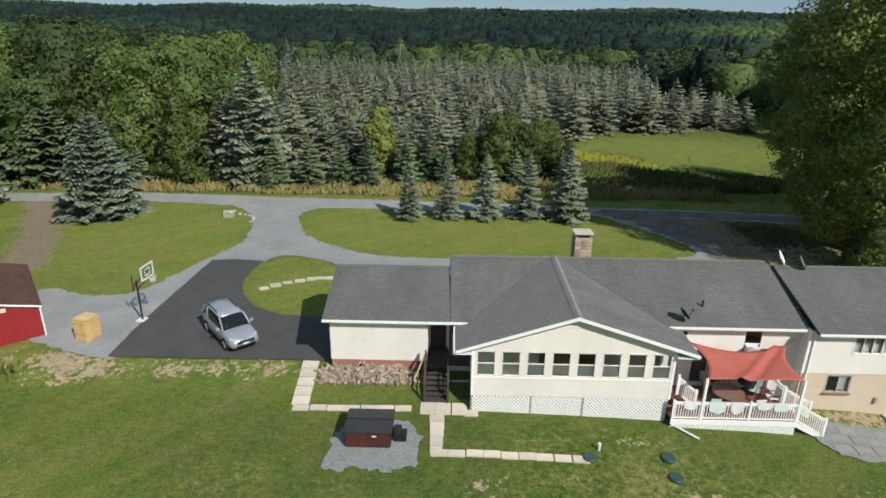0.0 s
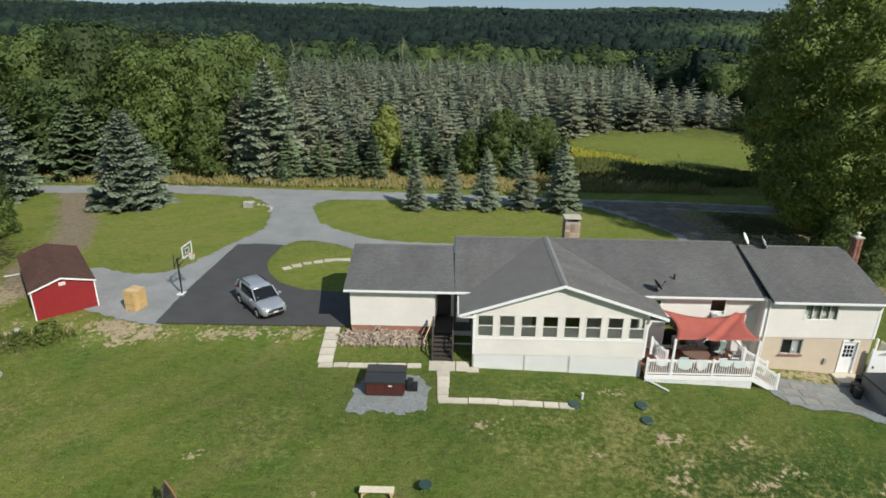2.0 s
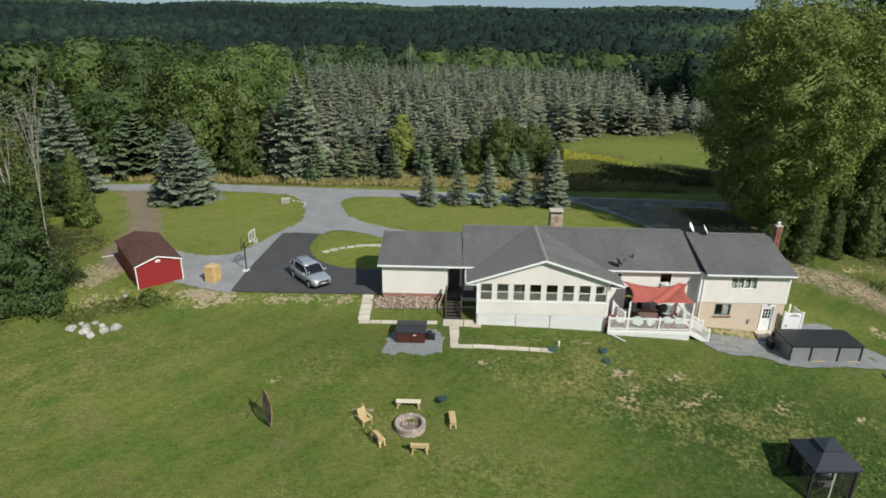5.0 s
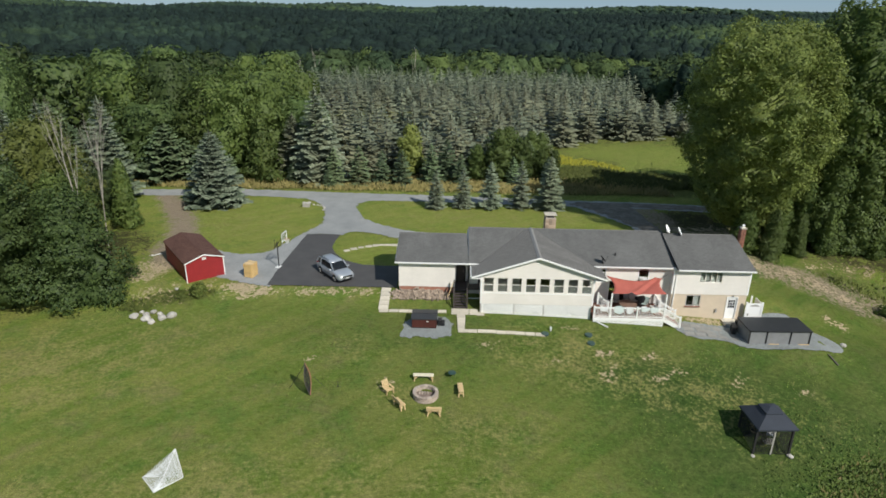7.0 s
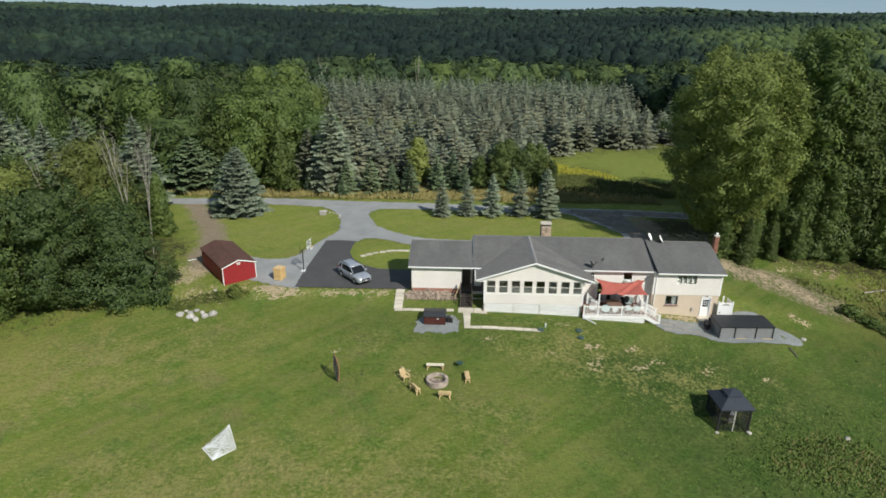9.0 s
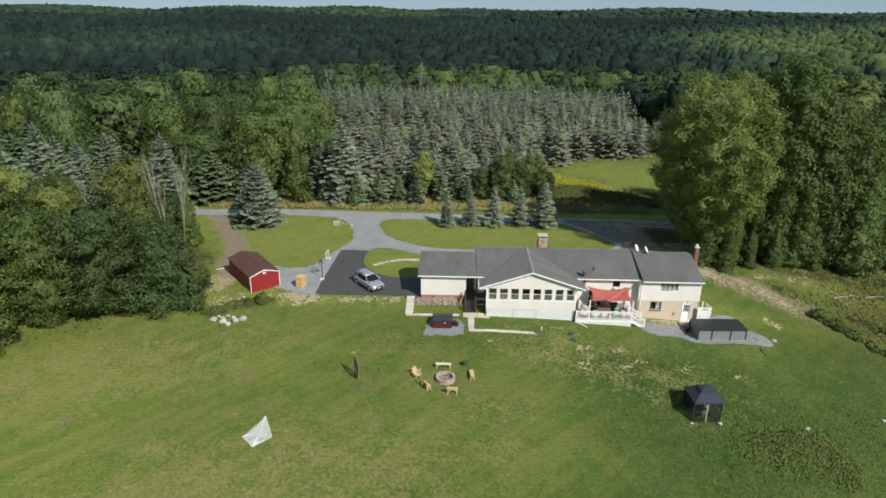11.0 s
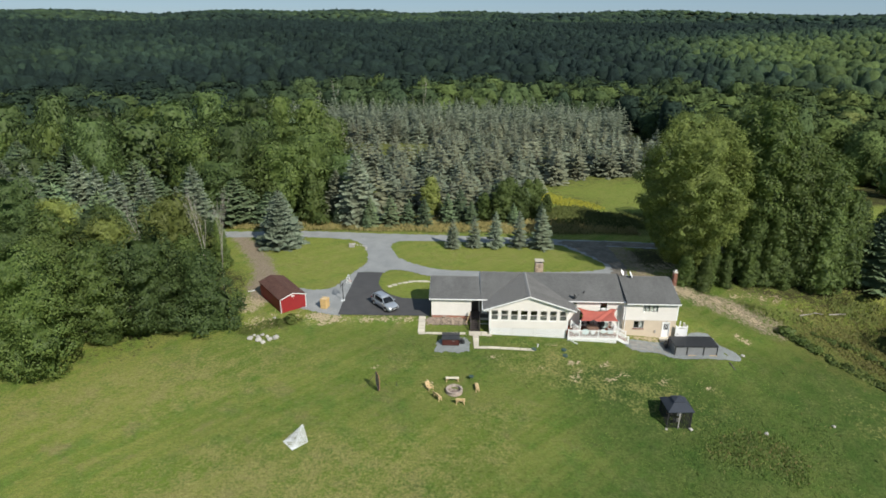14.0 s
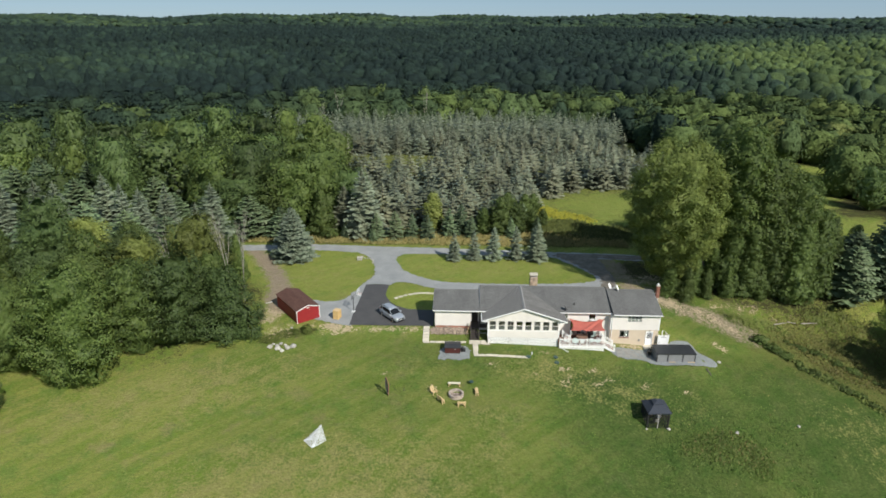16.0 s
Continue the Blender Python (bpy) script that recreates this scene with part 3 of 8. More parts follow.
    for k in range(3):
        ln.new(shade, g.inputs[k])
    ln.new(mixcol(nt, 1.0, c, g.outputs[0], "MULTIPLY"), bsdf.inputs["Base Color"])
    bsdf.inputs["Roughness"].default_value = 1.0
    bsdf.inputs["Specular IOR Level"].default_value = 0.1
    bump_to(nt, bsdf, maths(nt, "ADD", tiny, small), 0.8, 0.12)
    me.materials.append(m)
    return tagged(new("ground", me), "mown green lawn with dry patches and bare earth", "ground", "", "structure")


def smooth_loop(ctrl, step=0.5, closed=True):
    pts, n = [Vector((*p, 0)) for p in ctrl], len(ctrl)
    out = []
    for i in range(n if closed else n - 1):
        if closed:
            p0, p1, p2, p3 = pts[i - 1], pts[i], pts[(i + 1) % n], pts[(i + 2) % n]
        else:
            p0, p1, p2, p3 = pts[max(i - 1, 0)], pts[i], pts[i + 1], pts[min(i + 2, n - 1)]
        k = max(2, int((p2 - p1).length / step))
        for j in range(k):
            t = j / k
            out.append(0.5 * ((2 * p1) + (p2 - p0) * t + (2 * p0 - 5 * p1 + 4 * p2 - p3) * t * t + (3 * p1 - p0 - 3 * p2 + p3) * t ** 3))
    return [(p.x, p.y) for p in out]


def drape(name, ctrl, lift, mat, label, category, ragged=0.12, curved=True, step=0.5, grid=1.0, kind="structure", rise=height):
    """A sheet that lies on the land inside an outline with a slightly ragged edge."""
    loop = smooth_loop(ctrl, step) if curved else ctrl
    if not curved:
        dense = []
        for (x0, y0), (x1, y1) in zip(loop, loop[1:] + loop[:1]):
            k = max(1, int(math.hypot(x1 - x0, y1 - y0) / step))
            dense += [(x0 + (x1 - x0) * j / k, y0 + (y1 - y0) * j / k) for j in range(k)]
        loop = dense
    rim = []
    for x, y in loop:
        v = noise.noise_vector((x * 1.3, y * 1.3, 3.1)) + 0.7 * noise.noise_vector((x * 4.1, y * 4.1, 7.7)) + 0.5 * noise.noise_vector((x * 9.3, y * 9.3, 1.7))
        rim.append(Vector((x + v.x * ragged, y + v.y * ragged)))
    k = len(rim)
    x0, x1 = min(p.x for p in rim), max(p.x for p in rim)
    y0, y1 = min(p.y for p in rim), max(p.y for p in rim)
    inner = [Vector((x, y)) for x in np.arange(x0, x1, grid) for y in np.arange(y0, y1, grid)]
    vs, _, fs, *_ = geometry.delaunay_2d_cdt(rim + inner, [(i, (i + 1) % k) for i in range(k)], [tuple(range(k))], 1, 1e-5)
    zs = rise([v.x for v in vs], [v.y for v in vs])
    me = bpy.data.meshes.new(name)
    me.from_pydata([(v.x, v.y, float(z) + lift) for v, z in zip(vs, zs)], [], [tuple(f) for f in fs])
    bm = bmesh.new()
    bm.from_mesh(me)
    loose = [v for v in bm.verts if not v.link_faces]
    bmesh.ops.delete(bm, geom=loose, context="VERTS")
    bmesh.ops.recalc_face_normals(bm, faces=bm.faces)
    if sum(f.normal.z for f in bm.faces) < 0:
        bmesh.ops.reverse_faces(bm, faces=bm.faces)
    bm.to_mesh(me)
    bm.free()
    me.shade_smooth()
    me.materials.append(mat)
    return tagged(new(name, me), label, category, "", kind)


make_ground()
GRAVEL = surface("crushed_gravel", (0.305, 0.312, 0.308), (0.225, 0.236, 0.236), rough=1.0, scale=0.4, fine=13, var=0.26, bump=0.5, dist=0.03)
GRAVEL_B = surface("blue_grey_gravel", (0.23, 0.25, 0.25), (0.18, 0.195, 0.19), rough=1.0, scale=0.9, fine=8, var=0.35, bump=0.6, dist=0.03)
ASPHALT = surface("asphalt", (0.056, 0.055, 0.057), (0.074, 0.073, 0.073), rough=0.85, scale=0.6, fine=30, var=0.16, bump=0.3)
LANEDIRT_SHADE = surface("tree_shaded_lane_dirt", (0.205, 0.180, 0.150), (0.105, 0.095, 0.075), rough=1.0, scale=0.7, fine=3.5, var=0.45, bump=0.5, dist=0.03)

drape("road", [(-120, 69.5), (-70, 73.0), (-44, 72.9), (-28, 73.7), (-19, 72.9), (-11, 72.6), (-2, 72.6), (8, 72.0), (18, 71.7), (34, 70.5), (60, 67), (110, 62),
               (110, 66), (60, 70.6), (34, 73.6), (16, 74.8), (3, 75.6), (-8, 76.1), (-20, 76.6), (-29, 77.0), (-45, 76.0), (-70, 76.3), (-120, 73)], 0.035, GRAVEL,
      "pale gravel lane along the edge of the woods", "road", 0.3, step=0.4)
drape("gravel_drive", [(-19.5, 73.4), (-17.4, 70.9), (-15.9, 67.5), (-15.2, 64), (-14.9, 61), (-16.2, 56), (-17.4, 51.5), (-18.6, 49.3), (-20.6, 48.7), (-22.5, 49.1), (-24.3, 49.6), (-25.4, 48.0), (-23.5, 44.0), (-20.0, 42.0), (-17.0, 41.0), (-15.3, 41.1),
                       (-15.0, 48), (-14.9, 56), (-11.7, 56.1), (-10.7, 57.5), (-9.3, 57.7), (-7.0, 56.7), (-4.5, 55.2), (-1.0, 54.4), (4, 54.0), (12, 53.9), (20, 54.5), (24.5, 55.2), (26.4, 56.6), (26.8, 60.0), (26.4, 65.0), (25.2, 71.8), (18, 72.4),
                       (19, 70.6), (22.0, 66.2), (24.0, 62.0), (23.2, 59.6), (18.5, 58.2), (11, 57.6), (4, 57.6), (-1, 57.9), (-4, 58.7), (-7.2, 60.9), (-9.9, 63.8), (-11.3, 67.5), (-11.9, 70.6), (-10.5, 73.2)], 0.05, GRAVEL,
      "grey gravel drive that loops before the house", "drive", 0.3, step=0.3)
# dirt sheets whose dark mottling also paints the dappled shade of the trees
drape("dirt_lane_shade", [(19.5, 72.0), (34, 70.9), (60, 67.4), (110, 62.4), (110, 65.6), (60, 70.2), (34, 73.2), (22, 73.9), (18.6, 73.4)], 0.047, LANEDIRT_SHADE, "brown leaf-strewn lane dirt with mottled tree shade in its colour", "road", 0.5, step=0.4)
drape("dirt_drive_shade", [(18.8, 72.6), (20.4, 70.2), (22.6, 66.2), (24.4, 62.0), (24.6, 59.4), (23.8, 56.6), (26.2, 57.0), (27.0, 60.0), (26.9, 65.0), (26.6, 70.4), (25.0, 72.4)], 0.064, LANEDIRT_SHADE, "brown trodden drive dirt with mottled tree shade in its colour", "drive", 0.5, step=0.3)
drape("asphalt_drive", [(-15.55, 56.2), (-13.5, 56.4), (-11.6, 56.2), (-11.75, 54), (-11.65, 51.4), (-10.85, 49.3), (-9.6, 47.5), (-7.6, 46.3), (-5.5, 46.1), (-3.5, 46.2), (-3.45, 43.5), (-3.5, 40.95), (-9, 40.9), (-15.7, 40.85), (-15.75, 44), (-15.6, 50)],
      0.08, ASPHALT, "dark asphalt parking apron beside the garage", "drive", 0.05, curved=False)
drape("tub_gravel", [(-2.5, 33.75), (-1.2, 33.55), (0.6, 33.55), (1.65, 33.85), (1.8, 34.9), (1.5, 36.3), (0.9, 36.9), (-1.2, 36.8), (-2.0, 36.3), (-2.35, 35.0)], 0.05, GRAVEL_B, "blue-grey gravel bed under the hot tub", "gravel bed", 0.28, step=0.15)
drape("patio_gravel", [(21.6, 36.9), (23.0, 35.7), (25.5, 35.8), (27.0, 34.9), (30.5, 34.9), (34.8, 35.4), (36.0, 36.4), (35.2, 37.8), (34.3, 38.6), (33.9, 41.5), (31.5, 41.5), (29.0, 39.4), (25.5, 38.55), (22.3, 38.5)], 0.05, GRAVEL_B, "blue-grey gravel round the pool and patio", "gravel bed", 0.12, step=0.2)


# ---- the house ----
HOUSE_AT = pose(12.8, 45.0, -0.8)
BACK = HOUSE_AT.inverted()
house = thing("house", HOUSE_AT, "long cream-sided ranch house with grey roofs and a gabled sunroom", "house")


def hp(name, mesh, mat, label="", **kw):
    return part(name, mesh, mat, house, label, at=BACK, **kw)


def wall_mesh(u0, u1, z0, z1, v0, v1, holes=(), axis="x"):
    """A wall along an axis with openings that go through it."""
    m = Mesh()
    us = sorted({u0, u1, *[h[0] for h in holes], *[h[1] for h in holes]})
    zs = sorted({z0, z1, *[h[2] for h in holes], *[h[3] for h in holes]})
    nu, nz = len(us), len(zs)
    full = {(i, k) for i in range(nu - 1) for k in range(nz - 1) if not any(h[0] - 1e-6 <= us[i] and us[i + 1] <= h[1] + 1e-6 and h[2] - 1e-6 <= zs[k] and zs[k + 1] <= h[3] + 1e-6 for h in holes)}
    fs = []

    def at(i, k, side):
        return (side * nz + k) * nu + i
    for i, k in full:
        fs += [(at(i, k, 0), at(i + 1, k, 0), at(i + 1, k + 1, 0), at(i, k + 1, 0)), (at(i, k + 1, 1), at(i + 1, k + 1, 1), at(i + 1, k, 1), at(i, k, 1))]
        for (di, dk), (a, b) in (((-1, 0), ((i, k), (i, k + 1))), ((1, 0), ((i + 1, k), (i + 1, k + 1))), ((0, -1), ((i, k), (i + 1, k))), ((0, 1), ((i, k + 1), (i + 1, k + 1)))):
            if (i + di, k + dk) not in full:
                fs.append((at(*a, 0), at(*b, 0), at(*b, 1), at(*a, 1)))
    used = sorted({p for f in fs for p in f})
    place = {p: q for q, p in enumerate(used)}
    pts = []
    for p in used:
        side, k, i = p // (nu * nz), p // nu % nz, p % nu
        v = v1 if side else v0
        pts.append((us[i], v, zs[k]) if axis == "x" else (v, us[i], zs[k]))
    m.add(pts, [tuple(place[p] for p in f) for f in fs])
    return m


def sash_window(x0, x1, z0, z1, y, split=0.5, lower="glass", upper="glass", deep=0.1, label="white double-hung window", sill=True, mullions=0, frame_mat=WHITE):
    """A window in a wall that faces -y; y is the wall's face."""
    fr = Mesh()
    w = 0.035
    for a, b, c, d in ((x0 - 0.03, x0 + w, z0, z1), (x1 - w, x1 + 0.03, z0, z1), (x0 - 0.03, x1 + 0.03, z1 - w, z1 + 0.04), (x0 - 0.03, x1 + 0.03, z0 - 0.03, z0 + w)):
        fr.box(a, b, y - 0.012, y + deep, c, d)
    mid = z0 + (z1 - z0) * split
    win = hp("window", fr, frame_mat, label)
    rail = Mesh()
    if not mullions:
        rail.box(x0 + w, x1 - w, y + 0.005, y + 0.05, mid - 0.02, mid + 0.02)
        part("meeting_rail", rail, frame_mat, win)
        p = part("pane", Mesh().box(x0 + w, x1 - w, y + 0.03, y + 0.036, mid + 0.03, z1 - w), GLASS, win)
        p.visible_shadow = False
        p = part("pane", Mesh().box(x0 + w, x1 - w, y + 0.02, y + 0.026, z0 + w, mid - 0.03), GLASS, win)
        p.visible_shadow = False
        if lower == "screen":
            part("screen", Mesh().box(x0 + w, x1 - w, y + 0.045, y + 0.05, z0 + w, mid - 0.03), SCREEN, win, "grey insect screen")
    else:
        for k in range(mullions + 1):
            a = x0 + (x1 - x0) * k / (mullions + 1)
            b = x0 + (x1 - x0) * (k + 1) / (mullions + 1)
            if k:
                part("mullion", Mesh().box(a - 0.022, a + 0.022, y - 0.01, y + 0.06, z0 + w, z1 - w), frame_mat, win)
            p = part("pane", Mesh().box(a + 0.03, b - 0.03, y + 0.03, y + 0.036, z0 + w, z1 - w), GLASS, win)
            p.visible_shadow = False
    if sill:
        part("sill", Mesh().box(x0 - 0.07, x1 + 0.07, y - 0.07, y - 0.027, z0 - 0.07, z0 - 0.032), WHITE, win)
    return win


# garage
hp("wall", wall_mesh(-3.2, 2.0, 0.48, 2.98, 40.35, 40.5), SIDING, "cream lap siding")
hp("foundation", Mesh().box(-3.17, 1.97, 40.38, 40.5, -1.3, 0.477), BRICKRED, "red brick footing")
hp("wall", Mesh().prism([(40.5, -0.5), (46.5, -0.5), (46.5, 2.98), (44.75, 3.98), (40.5, 2.98)], -3.2, -3.05, "x"), SIDING, "cream lap siding")
hp("wall", wall_mesh(-3.05, 3.1, -0.9, 2.98, 46.35, 46.5), SIDING)
hp("wall", wall_mesh(40.5, 42.0, -1.0, 3.0, 1.85, 2.0, axis="y"), SIDING)
# porch recess and its back door
hp("wall", wall_mesh(2.0, 3.1, 0.45, 3.0, 41.9, 42.05, [(2.1, 2.98, 0.45, 2.5)]), SIDING)
bdoor = hp("door", Mesh().box(2.12, 2.96, 41.93, 41.98, 0.46, 2.48), DARKWOOD, "dark back door in the shaded recess")
part("handle", Mesh().tube((2.85, 41.93, 1.45), (2.85, 41.87, 1.45), 0.025), CHROME, bdoor, "metal door knob")
# main block
hp("wall", wall_mesh(3.1, 21.65, -1.6, 3.0, 40.4, 40.55, [(18.72, 19.66, 1.0, 2.72), (16.1, 18.0, -0.6, 1.55), (8.0, 11.0, -0.3, 2.1), (14.95, 15.75, 1.95, 2.62)]), SIDING, "cream lap siding")
hp("wall", Mesh().prism([(40.55, -1.0), (47.35, -1.0), (47.35, 3.0), (45.4, 4.42), (40.55, 3.05)], 3.1, 3.25, "x"), SIDING)
hp("wall", wall_mesh(3.1, 28.52, -1.6, 3.0, 47.35, 47.5), SIDING)
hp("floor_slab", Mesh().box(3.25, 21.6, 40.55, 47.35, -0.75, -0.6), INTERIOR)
# wing of two storeys
WY = 39.65
hp("wall", wall_mesh(21.65, 28.52, 0.65, 3.1, WY, WY + 0.15, [(24.0, 26.0, 1.86, 2.84)]), SIDING, "cream lap siding of the upper storey")
hp("lower_wall", wall_mesh(21.68, 28.49, -2.3, 0.647, WY + 0.04, WY + 0.19, [(23.1, 24.36, -0.5, 0.52), (26.75, 27.75, -1.75, 0.5)]), BLOCK, "tan painted lower storey wall")
hp("wall", wall_mesh(WY + 0.15, 40.4, -2.3, 3.1, 21.65, 21.8, axis="y"), SIDING)
hp("wall", Mesh().prism([(WY + 0.15, 0.65), (47.35, 0.65), (47.35, 3.0), (44.85, 4.42), (WY + 0.15, 3.12)], 28.37, 28.52, "x"), SIDING)
hp("lower_wall", Mesh().box(28.34, 28.49, WY + 0.19, 47.3, -2.6, 0.647), BLOCK)
hp("corner_trim", Mesh().box(28.42, 28.55, WY - 0.02, WY + 0.12, 0.65, 3.02), WHITE)
hp("corner_trim", Mesh().box(21.63, 21.73, WY - 0.02, WY + 0.1, 0.65, 3.02), WHITE)
hp("interior_floor", Mesh().box(21.8, 28.3, WY + 0.2, 47.3, 0.55, 0.64), INTERIOR)
hp("interior_floor", Mesh().box(21.8, 28.3, WY + 0.2, 47.3, -1.85, -1.76), INTERIOR)


def gable_roof(x0, x1, ye, ze, yr, zr, yb, thick=0.16, mat=SHINGLE, label="grey asphalt shingle roof"):
    m = Mesh().prism([(ye, ze), (yr, zr), (yb, ze), (yb, ze - thick), (yr, zr - thick), (ye, ze - thick)], x0, x1, "x")
    roof = hp("roof", m, mat, label)
    part("ridge_cap", Mesh().prism([(yr - 0.16, zr - 0.02), (yr, zr + 0.035), (yr + 0.16, zr - 0.02), (yr, zr + 0.005)], x0 + 0.02, x1 - 0.02, "x"), SHINGLE_N, roof)
    part("gutter", Mesh().prism([(ye - 0.1, ze - 0.02), (ye - 0.1, ze - 0.12), (ye - 0.06, ze - 0.17), (ye - 0.004, ze - 0.17), (ye - 0.004, ze - 0.02)], x0, x1, "x"), WHITE, roof, "white eaves gutter")
    return roof


r1 = gable_roof(-3.5, 3.2, 39.98, 3.06, 44.75, 4.2, 46.9)
r2 = gable_roof(3.2, 21.85, 39.98, 3.07, 45.4, 4.66, 48.6)
r3 = gable_roof(21.85, 28.7, 39.25, 3.2, 44.85, 4.62, 47.9)
for r, x0, x1, y0, y1, z in ((r1, -3.4, 3.1, 40.0, 40.34, 2.9), (r2, 15.2, 21.6, 40.0, 40.39, 2.89), (r3, 21.9, 28.65, 39.28, 39.63, 3.04)):
    part("soffit", Mesh().box(x0, x1, y0, y1, z - 0.012, z), WHITE, r)
for r, x, pts in ((r1, -3.5, [(39.98, 3.06), (44.75, 4.2), (46.9, 3.06)]), (r3, 28.7, [(39.25, 3.2), (44.85, 4.62), (47.9, 3.2)]), (r2, 3.2, [(39.98, 3.05), (45.4, 4.62), (48.6, 3.05)])):
    s = 1 if x > 20 else -1
    rk = Mesh()
    for (ya, za), (yb, zb) in zip(pts, pts[1:]):
        rk.prism([(ya, za - 0.05), (yb, zb - 0.05), (yb, zb - 0.2), (ya, za - 0.2)], x + s * 0.004, x + s * 0.03, "x")
    part("rake_board", rk, WHITE, r)
# shaded step where the wing's roof stands over the main roof, painted black
hp("flashing", Mesh().prism([(39.3, 3.1), (44.85, 4.55), (44.85, 4.635), (39.3, 3.215)], 21.8, 21.855, "x"), BLACK, "black strip painted for the shaded step between two roofs")

# sunroom
AX, AZ = 9.22, 4.76
EL, ER, EZ = 3.45, 15.2, 2.83
SX0, SX1, SY = 4.28, 14.2, 37.7
WINS = [(4.52 + 1.229 * i, 5.41 + 1.229 * i) for i in range(8)]
hp("wall", wall_mesh(SX0, SX1, 0.16, 2.9, SY, SY + 0.14, [(a, b, 1.33, 2.7) for a, b in WINS]), SIDING, "cream siding of the sunroom front")
hp("gable", Mesh().prism([(SX0, 2.9), (SX1, 2.9), (AX, AZ - 0.17)], SY, SY + 0.14), SIDING, "cream siding in the sunroom gable")
hp("wall", wall_mesh(SY + 0.14, 40.4, 0.16, 3.0, SX0, SX0 + 0.14, [(38.3, 39.6, 1.33, 2.6)], "y"), SIDING)
hp("wall", wall_mesh(SY + 0.14, 40.4, 0.16, 3.0, SX1 - 0.14, SX1, [(38.3, 39.3, 0.2, 2.3)], "y"), SIDING)
hp("floor_slab", Mesh().box(SX0 + 0.14, SX1 - 0.14, SY + 0.14, 40.4, 0.1, 0.19), INTERIOR)
hp("band_board", Mesh().box(SX0 - 0.03, SX1 + 0.03, SY - 0.03, SY - 0.003, 1.19, 1.26), WHITE, "white trim band under the windows")
hp("corner_trim", Mesh().box(SX0 - 0.02, SX0 + 0.1, SY - 0.02, SY - 0.003, 0.16, 2.85), WHITE)
hp("corner_trim", Mesh().box(SX1 - 0.1, SX1 + 0.02, SY - 0.02, SY - 0.003, 0.16, 2.85), WHITE)
hp("gable_vent", Mesh().prism([(8.97, 4.08), (9.45, 4.08), (9.21, 4.32)], SY - 0.03, SY - 0.003), WHITE, "small triangular gable vent")
for a, b in WINS:
    sash_window(a, b, 1.33, 2.7, SY, 0.5, lower="screen", label="tall double-hung sunroom window", sill=False, frame_mat=SIDING)
left = hp("roof_slope", Mesh().prism([(EL, EZ), (AX, AZ), (AX, AZ - 0.15), (EL, EZ - 0.15)], 37.4, 45.3), METALROOF, "dark ribbed metal roof slope")
right = hp("roof_slope", Mesh().prism([(AX, AZ), (ER, EZ), (ER, EZ - 0.15), (AX, AZ - 0.15)], 37.4, 45.3), SHINGLE_N, "smooth dark grey roof slope")
for i in range(38):
    y = 37.5 + i * 0.205
    part("rib", Mesh().prism([(EL, EZ + 0.003), (AX - 0.05, AZ - 0.012), (AX - 0.05, AZ + 0.015), (EL, EZ + 0.03)], y, y + 0.032), RIB, left)
part("ridge_cap", Mesh().prism([(AX - 0.2, AZ - 0.04), (AX, AZ + 0.06), (AX + 0.2, AZ - 0.04), (AX, AZ + 0.01)], 37.38, 45.3), METALROOF, left, "metal ridge cap")
for (xa, za), (xb, zb), rs in (((EL, EZ), (AX, AZ), left), ((AX, AZ), (ER, EZ), right)):
    part("rake_board", Mesh().prism([(xa, za + 0.02), (xb, zb + 0.02), (xb, zb - 0.13), (xa, za - 0.13)], 37.32, 37.39), WHITE, rs, "white rake board")
part("gutter", Mesh().box(EL - 0.1, EL - 0.005, 37.4, 40.0, EZ - 0.17, EZ - 0.03), WHITE, left)
part("valley_flashing", Mesh().beam((9.56, 45.36, 4.665), (14.44, 40.0, 3.09), 0.11, 0.02), RIB, right, "dark valley flashing")
part("soffit", Mesh().box(EL, SX0, 37.42, 40.35, EZ - 0.2, EZ - 0.16), WHITE, left)
part("soffit", Mesh().box(SX1, ER, 37.42, 40.35, EZ - 0.2, EZ - 0.16), WHITE, right)


def lattice(x0, x1, z0, z1, y, pitch=0.19, w=0.076, axis="x"):
    """Crossed slats cut to a panel."""
    m = Mesh()
    for d in (1, -1):
        k = -(z1 - z0)
        while k < x1 - x0:
            a, b = max(0.0, k), min(x1 - x0, k + (z1 - z0))
            if b - a > 0.02:
                za, zb = (z0 + a - k, z0 + b - k) if d > 0 else (z1 - a + k, z1 - b + k)
                yy = y + (0.0 if d > 0 else 0.012)
                pa, pb = ((x0 + a, yy, za), (x0 + b, yy, zb)) if axis == "x" else ((yy, x0 + a, za), (yy, x0 + b, zb))
                m.beam(pa, pb, 0.01, w, up=(0, 0, 1))
            k += pitch
    return m


edges = [4.3, 7.3, 9.9, 14.15]
for a, b in zip(edges, edges[1:]):
    lo = gz((a + b) / 2, SY) - 0.12
    lat = hp("lattice_panel", lattice(a + 0.04, b - 0.04, lo, 0.13, SY + 0.02), WHITE, "white diagonal lattice skirt")
    part("post", Mesh().box(a - 0.03, a + 0.04, SY + 0.0, SY + 0.07, lo - 0.1, 0.14), GREYTRIM, lat)
hp("lattice_panel", lattice(3.2, 4.25, -1.0, -0.2, 39.6), WHITE, "white lattice beside the back steps")
# added black sheet: the crawlspace shade seen through the lattice, as colour
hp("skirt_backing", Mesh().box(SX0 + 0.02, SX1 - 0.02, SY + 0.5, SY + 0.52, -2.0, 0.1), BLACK)
